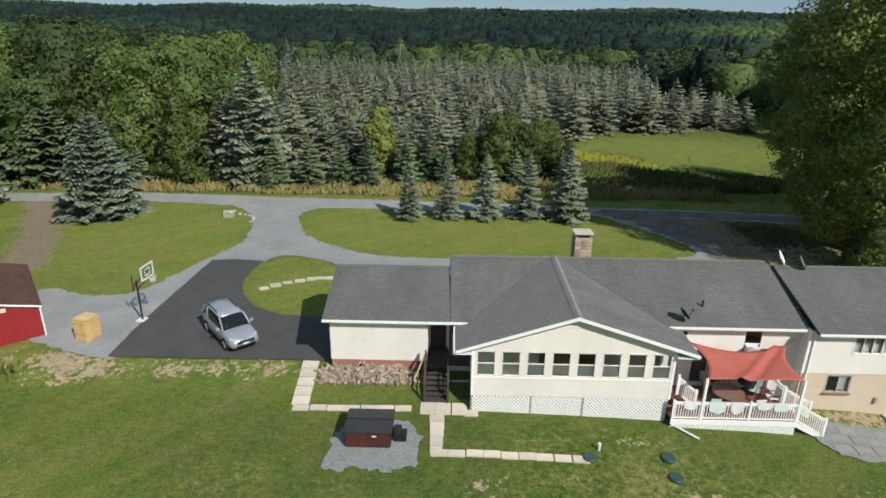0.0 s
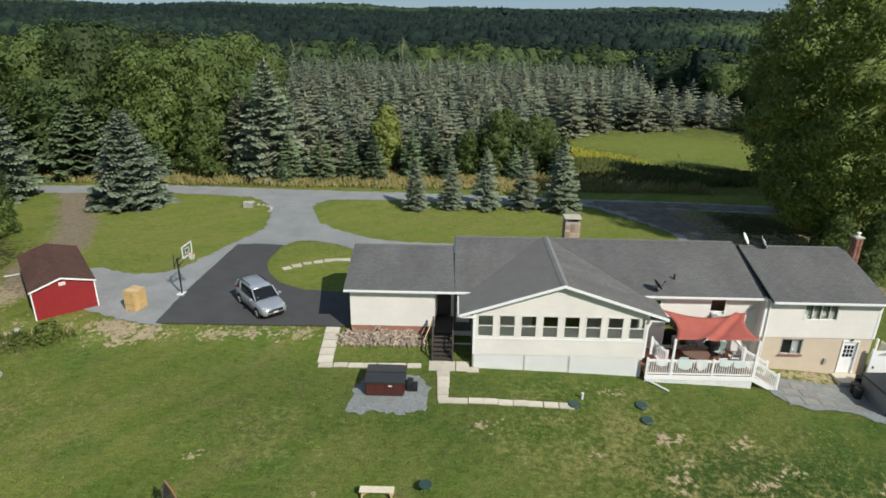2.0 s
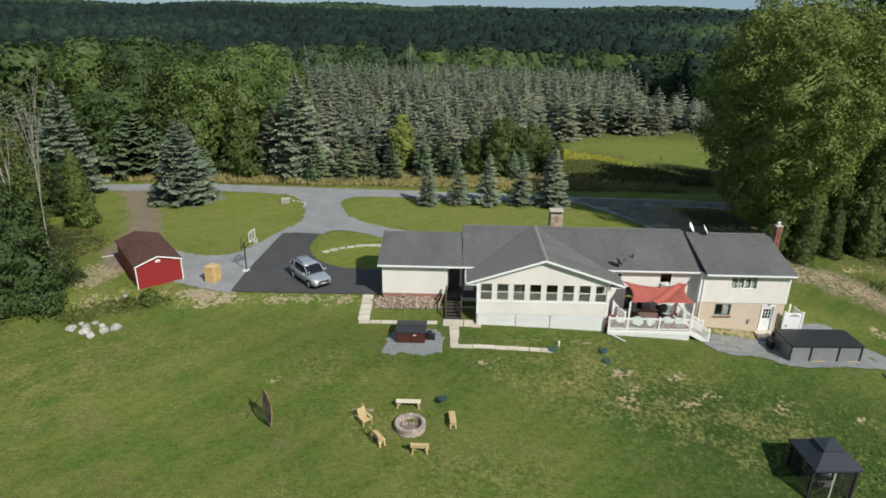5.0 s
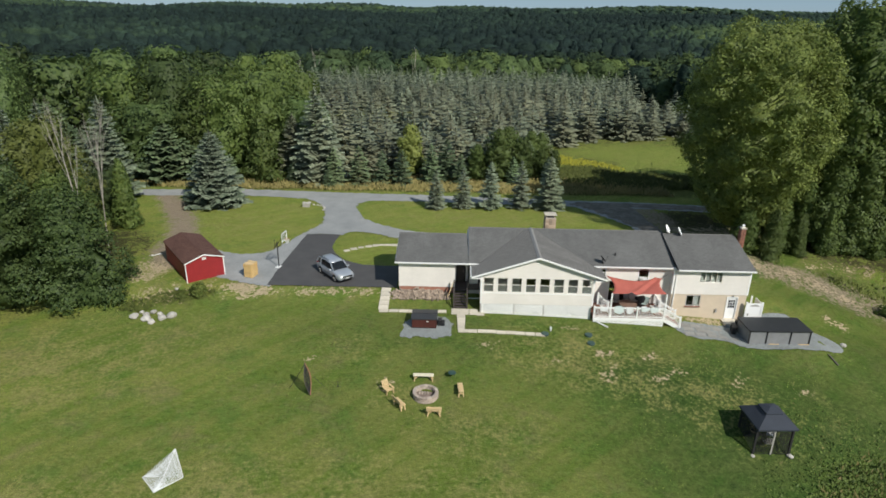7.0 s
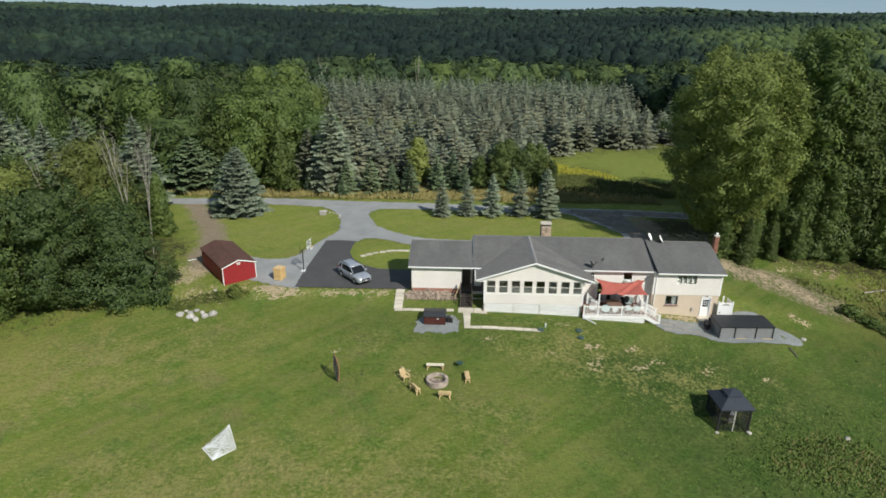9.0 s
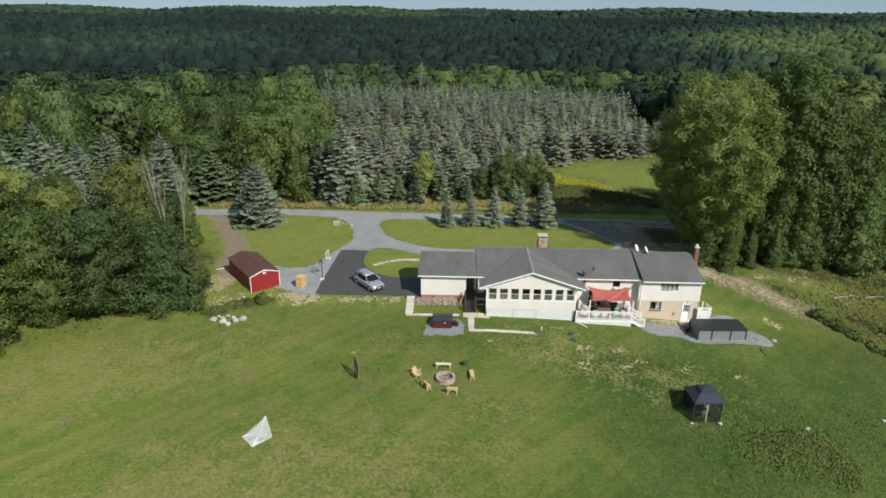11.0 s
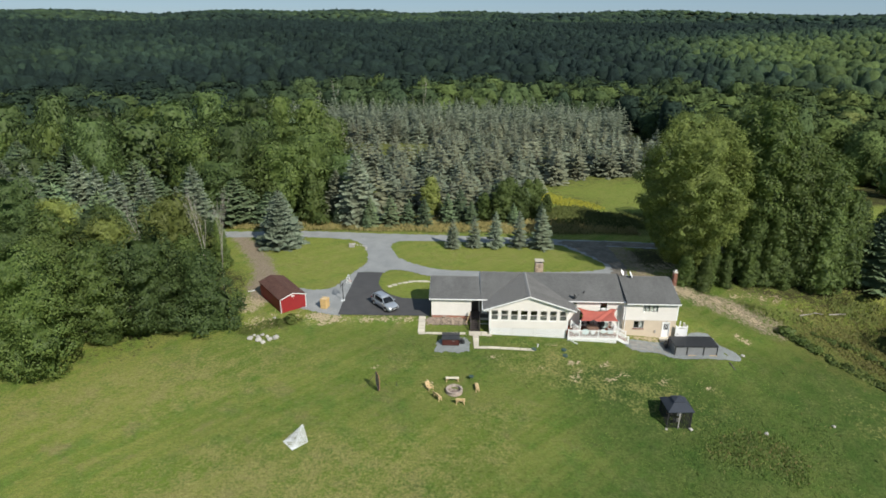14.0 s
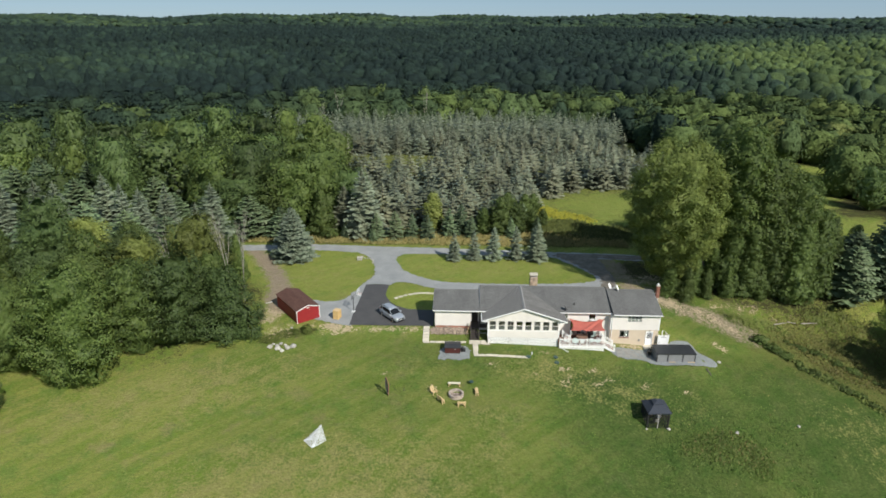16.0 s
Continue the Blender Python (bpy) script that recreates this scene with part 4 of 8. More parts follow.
# the eave's shade is put into this panel's dark colour
hp("porch_screen", wall_mesh(3.14, 4.28, 0.3, 2.9, 40.2, 40.24, [(3.3, 4.1, 0.9, 2.3)]), DARKWOOD, "porch screen wall coloured dark for the eave's shade")

# windows and doors of the main block and the wing
wac = sash_window(18.72, 19.66, 1.0, 2.72, 40.4, 0.52, label="double-hung window with an air conditioner")
part("air_conditioner", Mesh().box(18.82, 19.5, 40.1, 40.5, 1.42, 1.84), PLASTIC, wac, "white window air conditioner", bevel=0.03)
for k in range(5):
    part("vent_slat", Mesh().box(19.0, 19.42, 40.08, 40.098, 1.48 + k * 0.06, 1.51 + k * 0.06), GREYTRIM, wac)
part("fan_disc", Mesh().tube((18.93, 40.02, 1.78), (18.93, 39.96, 1.78), 0.17, n=14), GREYTRIM, wac, "round grey vent beside the air conditioner")
sash_window(14.95, 15.75, 1.95, 2.62, 40.4, 0.5, sill=False, label="small window under the eaves")
slid = hp("sliding_door", wall_mesh(16.1, 18.0, -0.6, 1.55, 40.42, 40.5, [(16.18, 17.02, -0.5, 1.47), (17.08, 17.92, -0.5, 1.47)]), WHITE, "white sliding patio door with dark glass")
for a, b in ((16.18, 17.02), (17.08, 17.92)):
    p = part("pane", Mesh().box(a, b, 40.45, 40.456, -0.5, 1.47), GLASS, slid)
    p.visible_shadow = False
w4 = sash_window(24.0, 26.0, 1.86, 2.84, WY, mullions=3, label="window of four lights with pale curtains", sill=False, frame_mat=SIDING)
for k in range(4):
    part("curtain", Mesh().box(24.04 + k * 0.5, 24.46 + k * 0.5, WY + 0.16, WY + 0.18, 1.9, 2.8), CURTAIN, w4)
w2 = sash_window(23.1, 24.36, -0.5, 0.52, WY + 0.04, mullions=1, label="sliding basement window in a grey frame", sill=False, frame_mat=GREYTRIM)
part("sill", Mesh().box(23.0, 24.46, WY - 0.06, WY + 0.01, -0.62, -0.53), BRICKRED, w2, "brick window sill")
part("curtain", Mesh().box(23.85, 24.3, WY + 0.2, WY + 0.22, -0.45, 0.48), CURTAIN, w2)
DX, DZ = 26.82, -1.75
door = hp("door", wall_mesh(DX, DX + 0.88, DZ, 0.36, WY + 0.1, WY + 0.15, [(DX + 0.15 + 0.21 * i, DX + 0.33 + 0.21 * i, -0.68 + 0.28 * k, -0.43 + 0.28 * k) for i in range(3) for k in range(3)]), WHITE, "white basement door with nine small panes")
part("door_frame", wall_mesh(26.75, 27.75, DZ, 0.5, WY - 0.01, WY + 0.1, [(DX, DX + 0.88, DZ, 0.4)]), WHITE, door)
for i in range(3):
    for k in range(3):
        part("pane", Mesh().box(DX + 0.15 + 0.21 * i, DX + 0.33 + 0.21 * i, WY + 0.12, WY + 0.13, -0.68 + 0.28 * k, -0.43 + 0.28 * k), CARGLASS, door)
part("handle", Mesh().tube((DX + 0.8, WY + 0.1, -0.75), (DX + 0.8, WY + 0.03, -0.75), 0.03), CHROME, door)
hp("porch_lamp", Mesh().box(27.2, 27.32, WY - 0.07, WY - 0.012, 0.52, 0.62), BLACK, "small lamp over the basement door")
hp("threshold", Mesh().box(26.5, 28.0, 38.6, WY, -2.2, DZ - 0.02), CONCRETE, "concrete step at the basement door")
hp("meter_pipe", Mesh().box(25.85, 26.0, WY - 0.08, WY + 0.03, -1.1, -0.75), GREYTRIM, "small grey hydrant box on the wall")
hp("downspout", Mesh().tube((21.88, 39.6, 2.95), (21.88, 39.6, -1.2), 0.045), WHITE, "white downspout")

# roof fittings
hp("vent_pipe", Mesh().tube((16.7, 41.5, 3.4), (16.7, 41.5, 3.85), 0.06), BLACK, "dark plumbing vent pipe")


def dish(x, y, z, yaw, pitch, mat, label, r=0.36):
    d = thing("satellite_dish", pose(x, y, z), label, "dish", "dishes on the roof")
    part("mast", Mesh().tube((0, 0, -0.02), (0, 0, 0.4), 0.025).tube((0.1, 0.25, -0.01), (0, 0, 0.3), 0.015).tube((-0.1, 0.25, 0.0), (0, 0, 0.3), 0.015), BLACK, d)
    bowl = Mesh()
    rings, n = 4, 16
    vs = [(0, 0, 0)]
    for k in range(1, rings + 1):
        q = r * k / rings
        vs += [(q * math.cos(2 * math.pi * i / n), q * math.sin(2 * math.pi * i / n) * 1.1, 0.22 * q * q / r) for i in range(n)]
    back = [(a, b, c - 0.02) for a, b, c in vs]
    fs = [(0, 1 + i, 1 + (i + 1) % n) for i in range(n)] + [(1 + (k - 1) * n + i, 1 + k * n + i, 1 + k * n + (i + 1) % n, 1 + (k - 1) * n + (i + 1) % n) for k in range(1, rings) for i in range(n)]
    bowl.add(vs, fs)
    bowl.add(back, [f[::-1] for f in fs])
    m = pose(0, 0, 0.45, 90 - pitch, 0, yaw)
    part("bowl", bowl, mat, d, at=m, smooth=True)
    part("feed_arm", Mesh().tube((0, -r, 0.02), (0, -0.1, 0.5), 0.015).box(-0.05, 0.05, -0.14, -0.06, 0.46, 0.54), BLACK, d, at=m)
    return d


DISH_AT = (15.3, 40.3, 3.168)
dish(22.3, 45.0, 4.58, 60, 30, WHITE, "white satellite dish on the ridge of the roof", 0.4)
dish(23.35, 44.6, 4.5, 70, 30, WHITE, "white satellite dish on the wing's roof", 0.4)
dish(DISH_AT[0], DISH_AT[1], DISH_AT[2], 100, 35, BLACK, "dark satellite dish low on the roof", 0.36)


def chimney(name, x0, x1, y0, y1, z0, z1, stone, label, bw, bh, cap):
    """A stack of separate blocks with recessed joints and a cap."""
    c = thing(name, pose((x0 + x1) / 2, (y0 + y1) / 2, z0), label, "chimney")
    off = pose((x0 + x1) / 2, (y0 + y1) / 2, z0).inverted()
    part("core", Mesh().box(x0 + 0.02, x1 - 0.02, y0 + 0.02, y1 - 0.02, z0, z1), MORTAR, c, at=off)
    kinds = [Mesh().box(-bw / 2 + 0.008, bw / 2 - 0.008, -0.05, 0.03, -bh / 2 + 0.008, bh / 2 - 0.008).data("block", stone, bevel=0.012) for _ in range(1)]
    shorts = Mesh().box(-bw / 4 + 0.008, bw / 4 - 0.008, -0.05, 0.03, -bh / 2 + 0.008, bh / 2 - 0.008).data("block_half", stone, bevel=0.012)
    rows = int((z1 - 0.08 - max(z0, z1 - 1.9)) / bh)
    rnd = random.Random(5)
    for r in range(rows):
        z = z1 - 0.08 - bh * (r + 0.5)
        for face in range(4):
            span = (x1 - x0) if face % 2 == 0 else (y1 - y0)
            n = max(1, round(span / bw))
            for i in range(n):
                u = (i + 0.5) / n * span
                lift = rnd.uniform(0, 0.015)
                px, py, rz = ((x0 + u, y0 - lift + 0.02, 0), (x1 + lift - 0.02, y0 + u, 90), (x0 + u, y1 + lift - 0.02, 180), (x0 - lift + 0.02, y0 + u, 270))[face]
                part("block", kinds[0], stone, c, at=off @ pose(px, py, z, 0, 0, rz))
    return c, off


c1, o1 = chimney("stone_chimney", 11.12, 12.2, 48.7, 49.65, -1.2, 4.68, CHIMSTONE, "tan stone chimney with an open cap", 0.38, 0.22, True)
for sx in (11.18, 12.04):
    part("cap_pier", Mesh().box(sx, sx + 0.1, 48.8, 49.55, 4.68, 4.93), CHIMSTONE, c1, at=o1)
part("cap_slab", Mesh().box(11.04, 12.28, 48.62, 49.73, 4.93, 5.02), CONCRETE, c1, "pale stone cap slab", at=o1, bevel=0.02)
c2, o2 = chimney("brick_chimney", 28.98, 29.42, 44.1, 44.6, -2.2, 5.5, BRICKRED, "red brick chimney at the wing's gable end", 0.21, 0.09, False)
part("crown", Mesh().box(28.92, 29.48, 44.04, 44.66, 5.5, 5.58), CONCRETE, c2, "pale concrete crown", at=o2, bevel=0.02)
part("flue_cap", Mesh().tube((29.2, 44.35, 5.58), (29.2, 44.35, 5.82), 0.08).tube((29.2, 44.35, 5.8), (29.2, 44.35, 5.87), 0.17, 0.05, n=10), WHITE, c2, "white flue cap", at=o2)

# back steps of dark wood
steps = thing("back_steps", pose(2.5, 39.2, gz(2.5, 38.3)), "dark wooden back steps with handrails", "steps")
so = pose(2.5, 39.2, gz(2.5, 38.3)).inverted()
part("landing", Mesh().box(1.95, 3.1, 39.75, 41.88, 0.36, 0.44), DARKWOOD, steps, at=so)
base = gz(2.5, 38.2)
for i in range(6):
    z = base + (0.4 - base) * (i + 1) / 7
    y = 38.15 + 0.27 * i
    part("tread", Mesh().box(1.97, 3.08, y, y + 0.3, z - 0.045, z), DARKWOOD, steps, at=so)
for x in (1.93, 3.12):
    part("stringer", Mesh().beam((x, 38.1, base + 0.05), (x, 39.8, 0.38), 0.05, 0.26), DARKWOOD, steps, at=so)
    for y, z in ((38.2, base), (39.8, 0.0)):
        part("post", Mesh().box(x - 0.05, x + 0.05, y - 0.05, y + 0.05, z - 0.05, z + (1.15 if z < -0.1 else 1.45)), DARKWOOD, steps, at=so)
    part("handrail", Mesh().beam((x, 38.12, base + 1.08), (x, 39.85, 1.42), 0.1, 0.05), DARKWOOD, steps, at=so)
    part("mid_rail", Mesh().beam((x, 38.2, base + 0.6), (x, 39.8, 0.94), 0.04, 0.09), DARKWOOD, steps, at=so)
part("grab_rail", Mesh().tube((1.35, 38.9, 0.15), (1.9, 39.7, 1.35), 0.03), PALEWOOD, steps, "pale leaning timber", at=so)


# ---- trees ----
def leaf_quads(c, n, size, rng, slim=0.5):
    """One folded leaf spray, four corners, at each centre."""
    k = len(c)
    n = n / np.maximum(np.linalg.norm(n, axis=1, keepdims=True), 1e-6)
    t = rng.normal(size=(k, 3))
    t -= n * (t * n).sum(1, keepdims=True)
    t /= np.maximum(np.linalg.norm(t, axis=1, keepdims=True), 1e-6)
    b = np.cross(n, t)
    s = (size * rng.uniform(0.6, 1.35, k))[:, None]
    v = np.stack([c - t * s, c - b * s * slim + n * s * 0.22, c + t * s, c + b * s * slim + n * s * 0.22], 1)
    return v.reshape(-1, 3)


def quads_mesh(name, v, mat, soft_normals=None, tone=None, core=None):
    """Loose four-cornered leaves as one mesh, with a connected inner layer where core is given; soft_normals bend the shading towards the crown's own roundness."""
    me = bpy.data.meshes.new(name)
    idx = np.arange(len(v))
    normals = None if soft_normals is None else np.repeat(soft_normals, 4, axis=0)
    if core is not None:
        idx = np.concatenate([idx, core[1].ravel() + len(v)])
        v, normals = np.concatenate([v, core[0]]), np.concatenate([normals, core[2]])
    me.vertices.add(len(v))
    me.vertices.foreach_set("co", np.asarray(v, np.float32).ravel())
    me.loops.add(len(idx))
    me.loops.foreach_set("vertex_index", idx.astype(np.int32))
    me.polygons.add(len(idx) // 4)
    me.polygons.foreach_set("loop_start", np.arange(0, len(idx), 4, dtype=np.int32))
    me.update(calc_edges=True)
    if normals is not None:
        me.shade_smooth()
        q = normals / np.maximum(np.linalg.norm(normals, axis=1, keepdims=True), 1e-6)
        me.normals_split_custom_set_from_vertices(q.tolist())
    if tone is not None:
        me.attributes.new("tone", "FLOAT", "POINT").data.foreach_set("value", np.repeat(tone, 4).astype(np.float32))
    me.materials.append(mat)
    return me


def crown_profile(kind, z):
    """How wide a crown is at each part of its height, 0 at its foot and 1 at its top."""
    if kind == "round":
        return np.sqrt(np.clip(1 - np.abs((2 * z - 0.9) / 1.12) ** 2.7, 0.02, 1))
    if kind == "oval":
        return np.clip(np.sin(np.pi * (0.1 + 0.88 * z)), 0.04, 1) ** 0.62
    if kind == "vase":
        return np.where(z > 0.56, np.sqrt(np.clip(1 - ((np.maximum(z, 0.56) - 0.56) / 0.46) ** 2.3, 0.02, 1)), 0.34 + 0.66 * np.sin(np.pi / 2 * np.clip(z, 0, 0.56) / 0.56))
    if kind == "spire":
        return np.clip(1.04 - z, 0.04, 1) ** 0.8
    if kind == "cone":
        return np.clip(1.03 - z, 0.03, 1) ** 0.55
    return np.clip(1 - np.abs(2 * z - 1.05) ** 2.8 / 1.22, 0.03, 1) ** 0.5


def bough_crown(rng, h, r, low, kind, boughs, leaves, size, depth=0.48, flat=0.52, ragged=0.085, rings=5, sides=16):
    """A leafy crown that swells into overhanging boughs. Gives leaves with a shaded inner layer, their shading normals and the boughs' tips."""
    tall = h - low
    bf = ((np.arange(boughs) + rng.uniform(0, 1, boughs)) / boughs) ** 0.95
    ba = np.arange(boughs) * 2.399963 + rng.uniform(-0.5, 0.5, boughs)
    amp = rng.uniform(0.45, 1.0, boughs) * depth
    reach = 2.0 * math.sqrt(r * tall / boughs) * rng.uniform(0.75, 1.25, boughs)
    p = rng.uniform(0, 6.28, 4)

    def surface_at(f, a):
        wide = r * crown_profile(kind, np.clip(f, 0, 1)) * (1 + 0.12 * np.sin(2 * a + p[0] + 3 * f) + 0.10 * np.sin(3 * a + p[1] - 6 * f))
        swell = np.zeros_like(f)
        for i in range(boughs):
            da = np.abs((a - ba[i] + math.pi) % (2 * math.pi) - math.pi) * np.maximum(wide, 0.25 * r)
            dz = (f - bf[i]) * tall + 0.22 * da * da / reach[i]
            dz = np.where(dz < 0, dz * 2.1, dz) / flat
            swell = np.maximum(swell, amp[i] * np.exp(-((da * da + dz * dz) / reach[i] ** 2) ** 1.8))
        rad = wide * (0.98 - depth + swell)
        top = tall * swell * 0.3 * np.clip(f - 0.4, 0, 1)
        return np.stack([rad * np.cos(a), rad * np.sin(a), low + tall * f * 0.93 + top], -1), swell / depth

    def facing(f, a):
        e = 0.012
        da = (surface_at(f, a + 0.05)[0] - surface_at(f, a - 0.05)[0])
        df = (surface_at(f + e, a)[0] - surface_at(f - e, a)[0])
        n = np.cross(da, df)
        return n / np.maximum(np.linalg.norm(n, axis=1, keepdims=True), 1e-6)
    f = rng.uniform(0, 1, leaves * 3)
    ok = rng.uniform(0, 1, leaves * 3) < crown_profile(kind, f) * 0.95 + 0.05
    f, a = f[ok], rng.uniform(0, 6.28, ok.sum())
    pos, full = surface_at(f, a)
    ok = rng.uniform(0, 1, len(f)) < 0.12 + 1.0 * full
    f, a, pos = f[ok][:leaves], a[ok][:leaves], pos[ok][:leaves]
    n = facing(f, a)
    k = len(f)
    pos = pos + n * (r * (rng.uniform(-0.6, 0.7, k) * ragged + np.where(rng.uniform(0, 1, k) < 0.08, rng.uniform(0, 0.08, k), 0)))[:, None]
    jit = rng.normal(size=(k, 3))
    quads = leaf_quads(pos, n + jit * 0.3 + np.array([0, 0, 0.25]), size, rng)
    nf, na = max(5, int(tall / r * rings)), sides
    gf, ga = np.meshgrid(np.linspace(0, 0.985, nf + 1), np.arange(na) * 2 * math.pi / na, indexing="ij")
    g = surface_at(gf.ravel(), ga.ravel())[0] * np.array([0.7, 0.7, 1]) - np.array([0, 0, 0.08 * r])
    i, j = np.meshgrid(np.arange(nf), np.arange(na), indexing="ij")
    nxt = (j + 1) % na
    quads_in = np.stack([i * na + j, i * na + nxt, (i + 1) * na + nxt, (i + 1) * na + j], -1).reshape(-1, 4)
    tips = surface_at(bf, ba)[0] * np.array([0.8, 0.8, 1])
    return quads, n + jit * 0.3 + np.array([0, 0, 0.12]), (g, quads_in, facing(gf.ravel(), ga.ravel())), tips


def limb_mesh(rng, h, r, low, centres, thick, limbs=10):
    m = Mesh()
    bend = [Vector((rng.normal() * 0.02 * h * i / 5, rng.normal() * 0.02 * h * i / 5, h * 0.86 * i / 5 - (0.25 if i == 0 else 0))) for i in range(6)]
    for i in range(5):
        m.tube(bend[i], bend[i + 1], thick * (1 - i / 5.6), thick * (1 - (i + 1) / 5.6), 7, cap=False)
    for c in centres[rng.choice(len(centres), min(limbs, len(centres)), replace=False)]:
        c = Vector(c)
        zz = max(low * 0.8, min(h * 0.75, c.z - 0.45 * math.hypot(c.x, c.y)))
        t = zz / (h * 0.86) * 5
        i = min(4, int(t))
        p = bend[i].lerp(bend[i + 1], t - i)
        q = p.lerp(c, 0.5) + Vector((0, 0, 0.04 * h))
        w = thick * 0.42 * (1 - zz / h)
        m.tube(p, q, w, w * 0.6, 5, cap=False).tube(q, c, w * 0.6, w * 0.15, 5, cap=False)
    return m


def broad_tree(name, seed, h, r, low, n, size, mat, label, kind="round", k=150, thick=None, at=None, bark=None, group="", depth=0.48, flat=0.52):
    rng = np.random.default_rng(seed)
    t = thing(name, at if at is not None else pose(0, 0, 0), label, "tree", group)
    leaves, shade, core, c = bough_crown(rng, h, r, low, kind, k, n, size, depth, flat)
    part("trunk", limb_mesh(rng, h, r, low, c, thick or h * 0.016), bark or BARK, t)
    part("crown", quads_mesh("crown", leaves, mat, shade, None, core), mat, t)
    return t


def spruce_crown(rng, h, r, whorls, arms, twigs, droop, gap=0.0, low=0.05):
    """Boughs in a loose spiral, each a drooping spine set with flat pointed twigs. Gives the twigs, their shading normals and how near the tips they sit."""
    out, shade, tip_of = [], [], []
    n = int(whorls * arms * 0.62)
    up = np.array([0, 0, 1.0])
    for i in range(n):
        f = ((i + 0.5) / n) ** 1.08
        if rng.random() < gap:
            continue
        f = min(0.985, f + rng.normal() * 0.012)
        a = i * 2.399963 + rng.normal() * 0.25
        L = (r * (1 - f) ** 0.74 + 0.06 * r) * rng.uniform(0.74, 1.16)
        d = np.array([math.cos(a), math.sin(a), 0.0])
        s = np.array([-d[1], d[0], 0.0])
        dz = droop * rng.uniform(0.6, 1.4) * (1 - 0.75 * f)
        zb = h * (low + (0.99 - low) * f)
        k = max(2, int(round(twigs * (0.4 + 0.6 * (1 - f)))))
        lean = d * 0.45 + up * 0.8 + rng.normal(size=3) * 0.2
        for j in range(k):
            u = (j + 0.7) / k
            p = d * L * u + up * (zb - dz * L * u ** 1.3 + 0.16 * L * u ** 3)
            wid = L * 0.4 * (1 - 0.72 * u) + 0.07
            e = d * L * (0.62 / k)
            for sd in (-1, 1):
                q = p + s * sd * wid * rng.uniform(0.8, 1.2) + d * wid * 0.6 + up * (-0.34 * wid + rng.normal() * 0.05)
                quad = [p - e * 0.9, p + e + up * 0.04, q + e * 0.45, q - e * 0.4]
                out += quad if sd > 0 else quad[::-1]
                shade.append(lean + s * sd * 0.35)
                tip_of.append(0.25 + 0.75 * u * (0.55 + 0.45 * f))
        tip = d * L * 1.1 + up * (zb - dz * L * 1.05 + 0.17 * L)
        p = d * L * 0.8 + up * (zb - dz * L * 0.76 + 0.1 * L)
        out += [p - s * 0.09 * L, tip, tip + up * 0.03, p + s * 0.09 * L]
        shade.append(lean)
        tip_of.append(1.0)
    for i in range(5):
        d = np.array([math.cos(i * 1.2566), math.sin(i * 1.2566), 0.0])
        out += [up * h * 0.93 - d * 0.03, up * h * 0.9 + d * 0.12 * r, up * h * 1.03, up * h * 1.03]
        shade.append(d + up)
        tip_of.append(1.0)
    return np.array(out), np.array(shade), np.array(tip_of)


def spruce(name, seed, h, r, mat, label, whorls=18, arms=11, twigs=6, droop=0.34, at=None, gap=0.0, low=0.05, group="", cat="spruce"):
    rng = np.random.default_rng(seed)
    t = thing(name, at if at is not None else pose(0, 0, 0), label, cat, group)
    part("trunk", Mesh().tube((0, 0, -0.3), (0, 0, h * 0.6), h * 0.016, h * 0.009, 7, cap=False).tube((0, 0, h * 0.6), (0, 0, h), h * 0.009, 0.01, 6, cap=False), BARK, t)
    v, shade, tips = spruce_crown(rng, h, r, whorls, arms, twigs, droop, gap, low)
    part("crown", quads_mesh("crown", v, mat, shade, tips), mat, t)
    return t


def on(x, y, yaw=0.0, s=1.0, sz=None, sink=0.05):
    sz = s if sz is None else sz
    return pose(x, y, gz(x, y) - sink, 0, 0, yaw) @ Matrix.Diagonal((s, s, sz, 1))


# spruces by the lane
spruce("spruce", 11, 10.2, 4.0, NEEDLE_B, "broad silvery-blue spruce standing alone beside the lane", 32, 17, 9, at=on(-31.2, 69.3))
for i, (x, y, h, r, g, lab) in enumerate(((-0.9, 69.6, 5.5, 1.45, 0.12, "small pale spruce beside the lane"), (2.8, 70.2, 5.9, 1.45, 0.22, "thin sparse spruce beside the lane"), (6.6, 70.4, 6.6, 1.75, 0.05, "middling spruce beside the lane"),
                                           (10.7, 70.6, 6.8, 1.7, 0.12, "slim spruce beside the lane"), (14.6, 70.2, 7.5, 2.2, 0.0, "full blue spruce, tallest of the lawn row"))):
    spruce("spruce", 20 + i, h, r, NEEDLE_B, lab, 19, 12, 6, at=on(x, y), gap=g, group="spruces on the front lawn")
row = spruce("spruce", 31, 14.2, 3.7, NEEDLE_B, "tall blue spruce in the row along the lane", 26, 15, 8, at=on(-46.3, 70.6), group="spruce row by the lane")
row_b = spruce("spruce", 32, 13.4, 3.4, NEEDLE_B, "tall blue spruce in the row along the lane", 24, 14, 8, at=on(-55.4, 71.5), group="spruce row by the lane")
for i, (x, s) in enumerate(((-60.6, 0.9), (-64.6, 1.0), (-68.3, 1.06), (-77.0, 1.02), (-81.5, 0.97), (-87.0, 1.05), (-94.0, 0.95), (-50.6, 0.72))):
    copy_thing((row, row_b)[i % 2], on(x, 71.5 + (i * 7 % 5) * 0.5 - (0.8 if i == 7 else 0), i * 47, s))

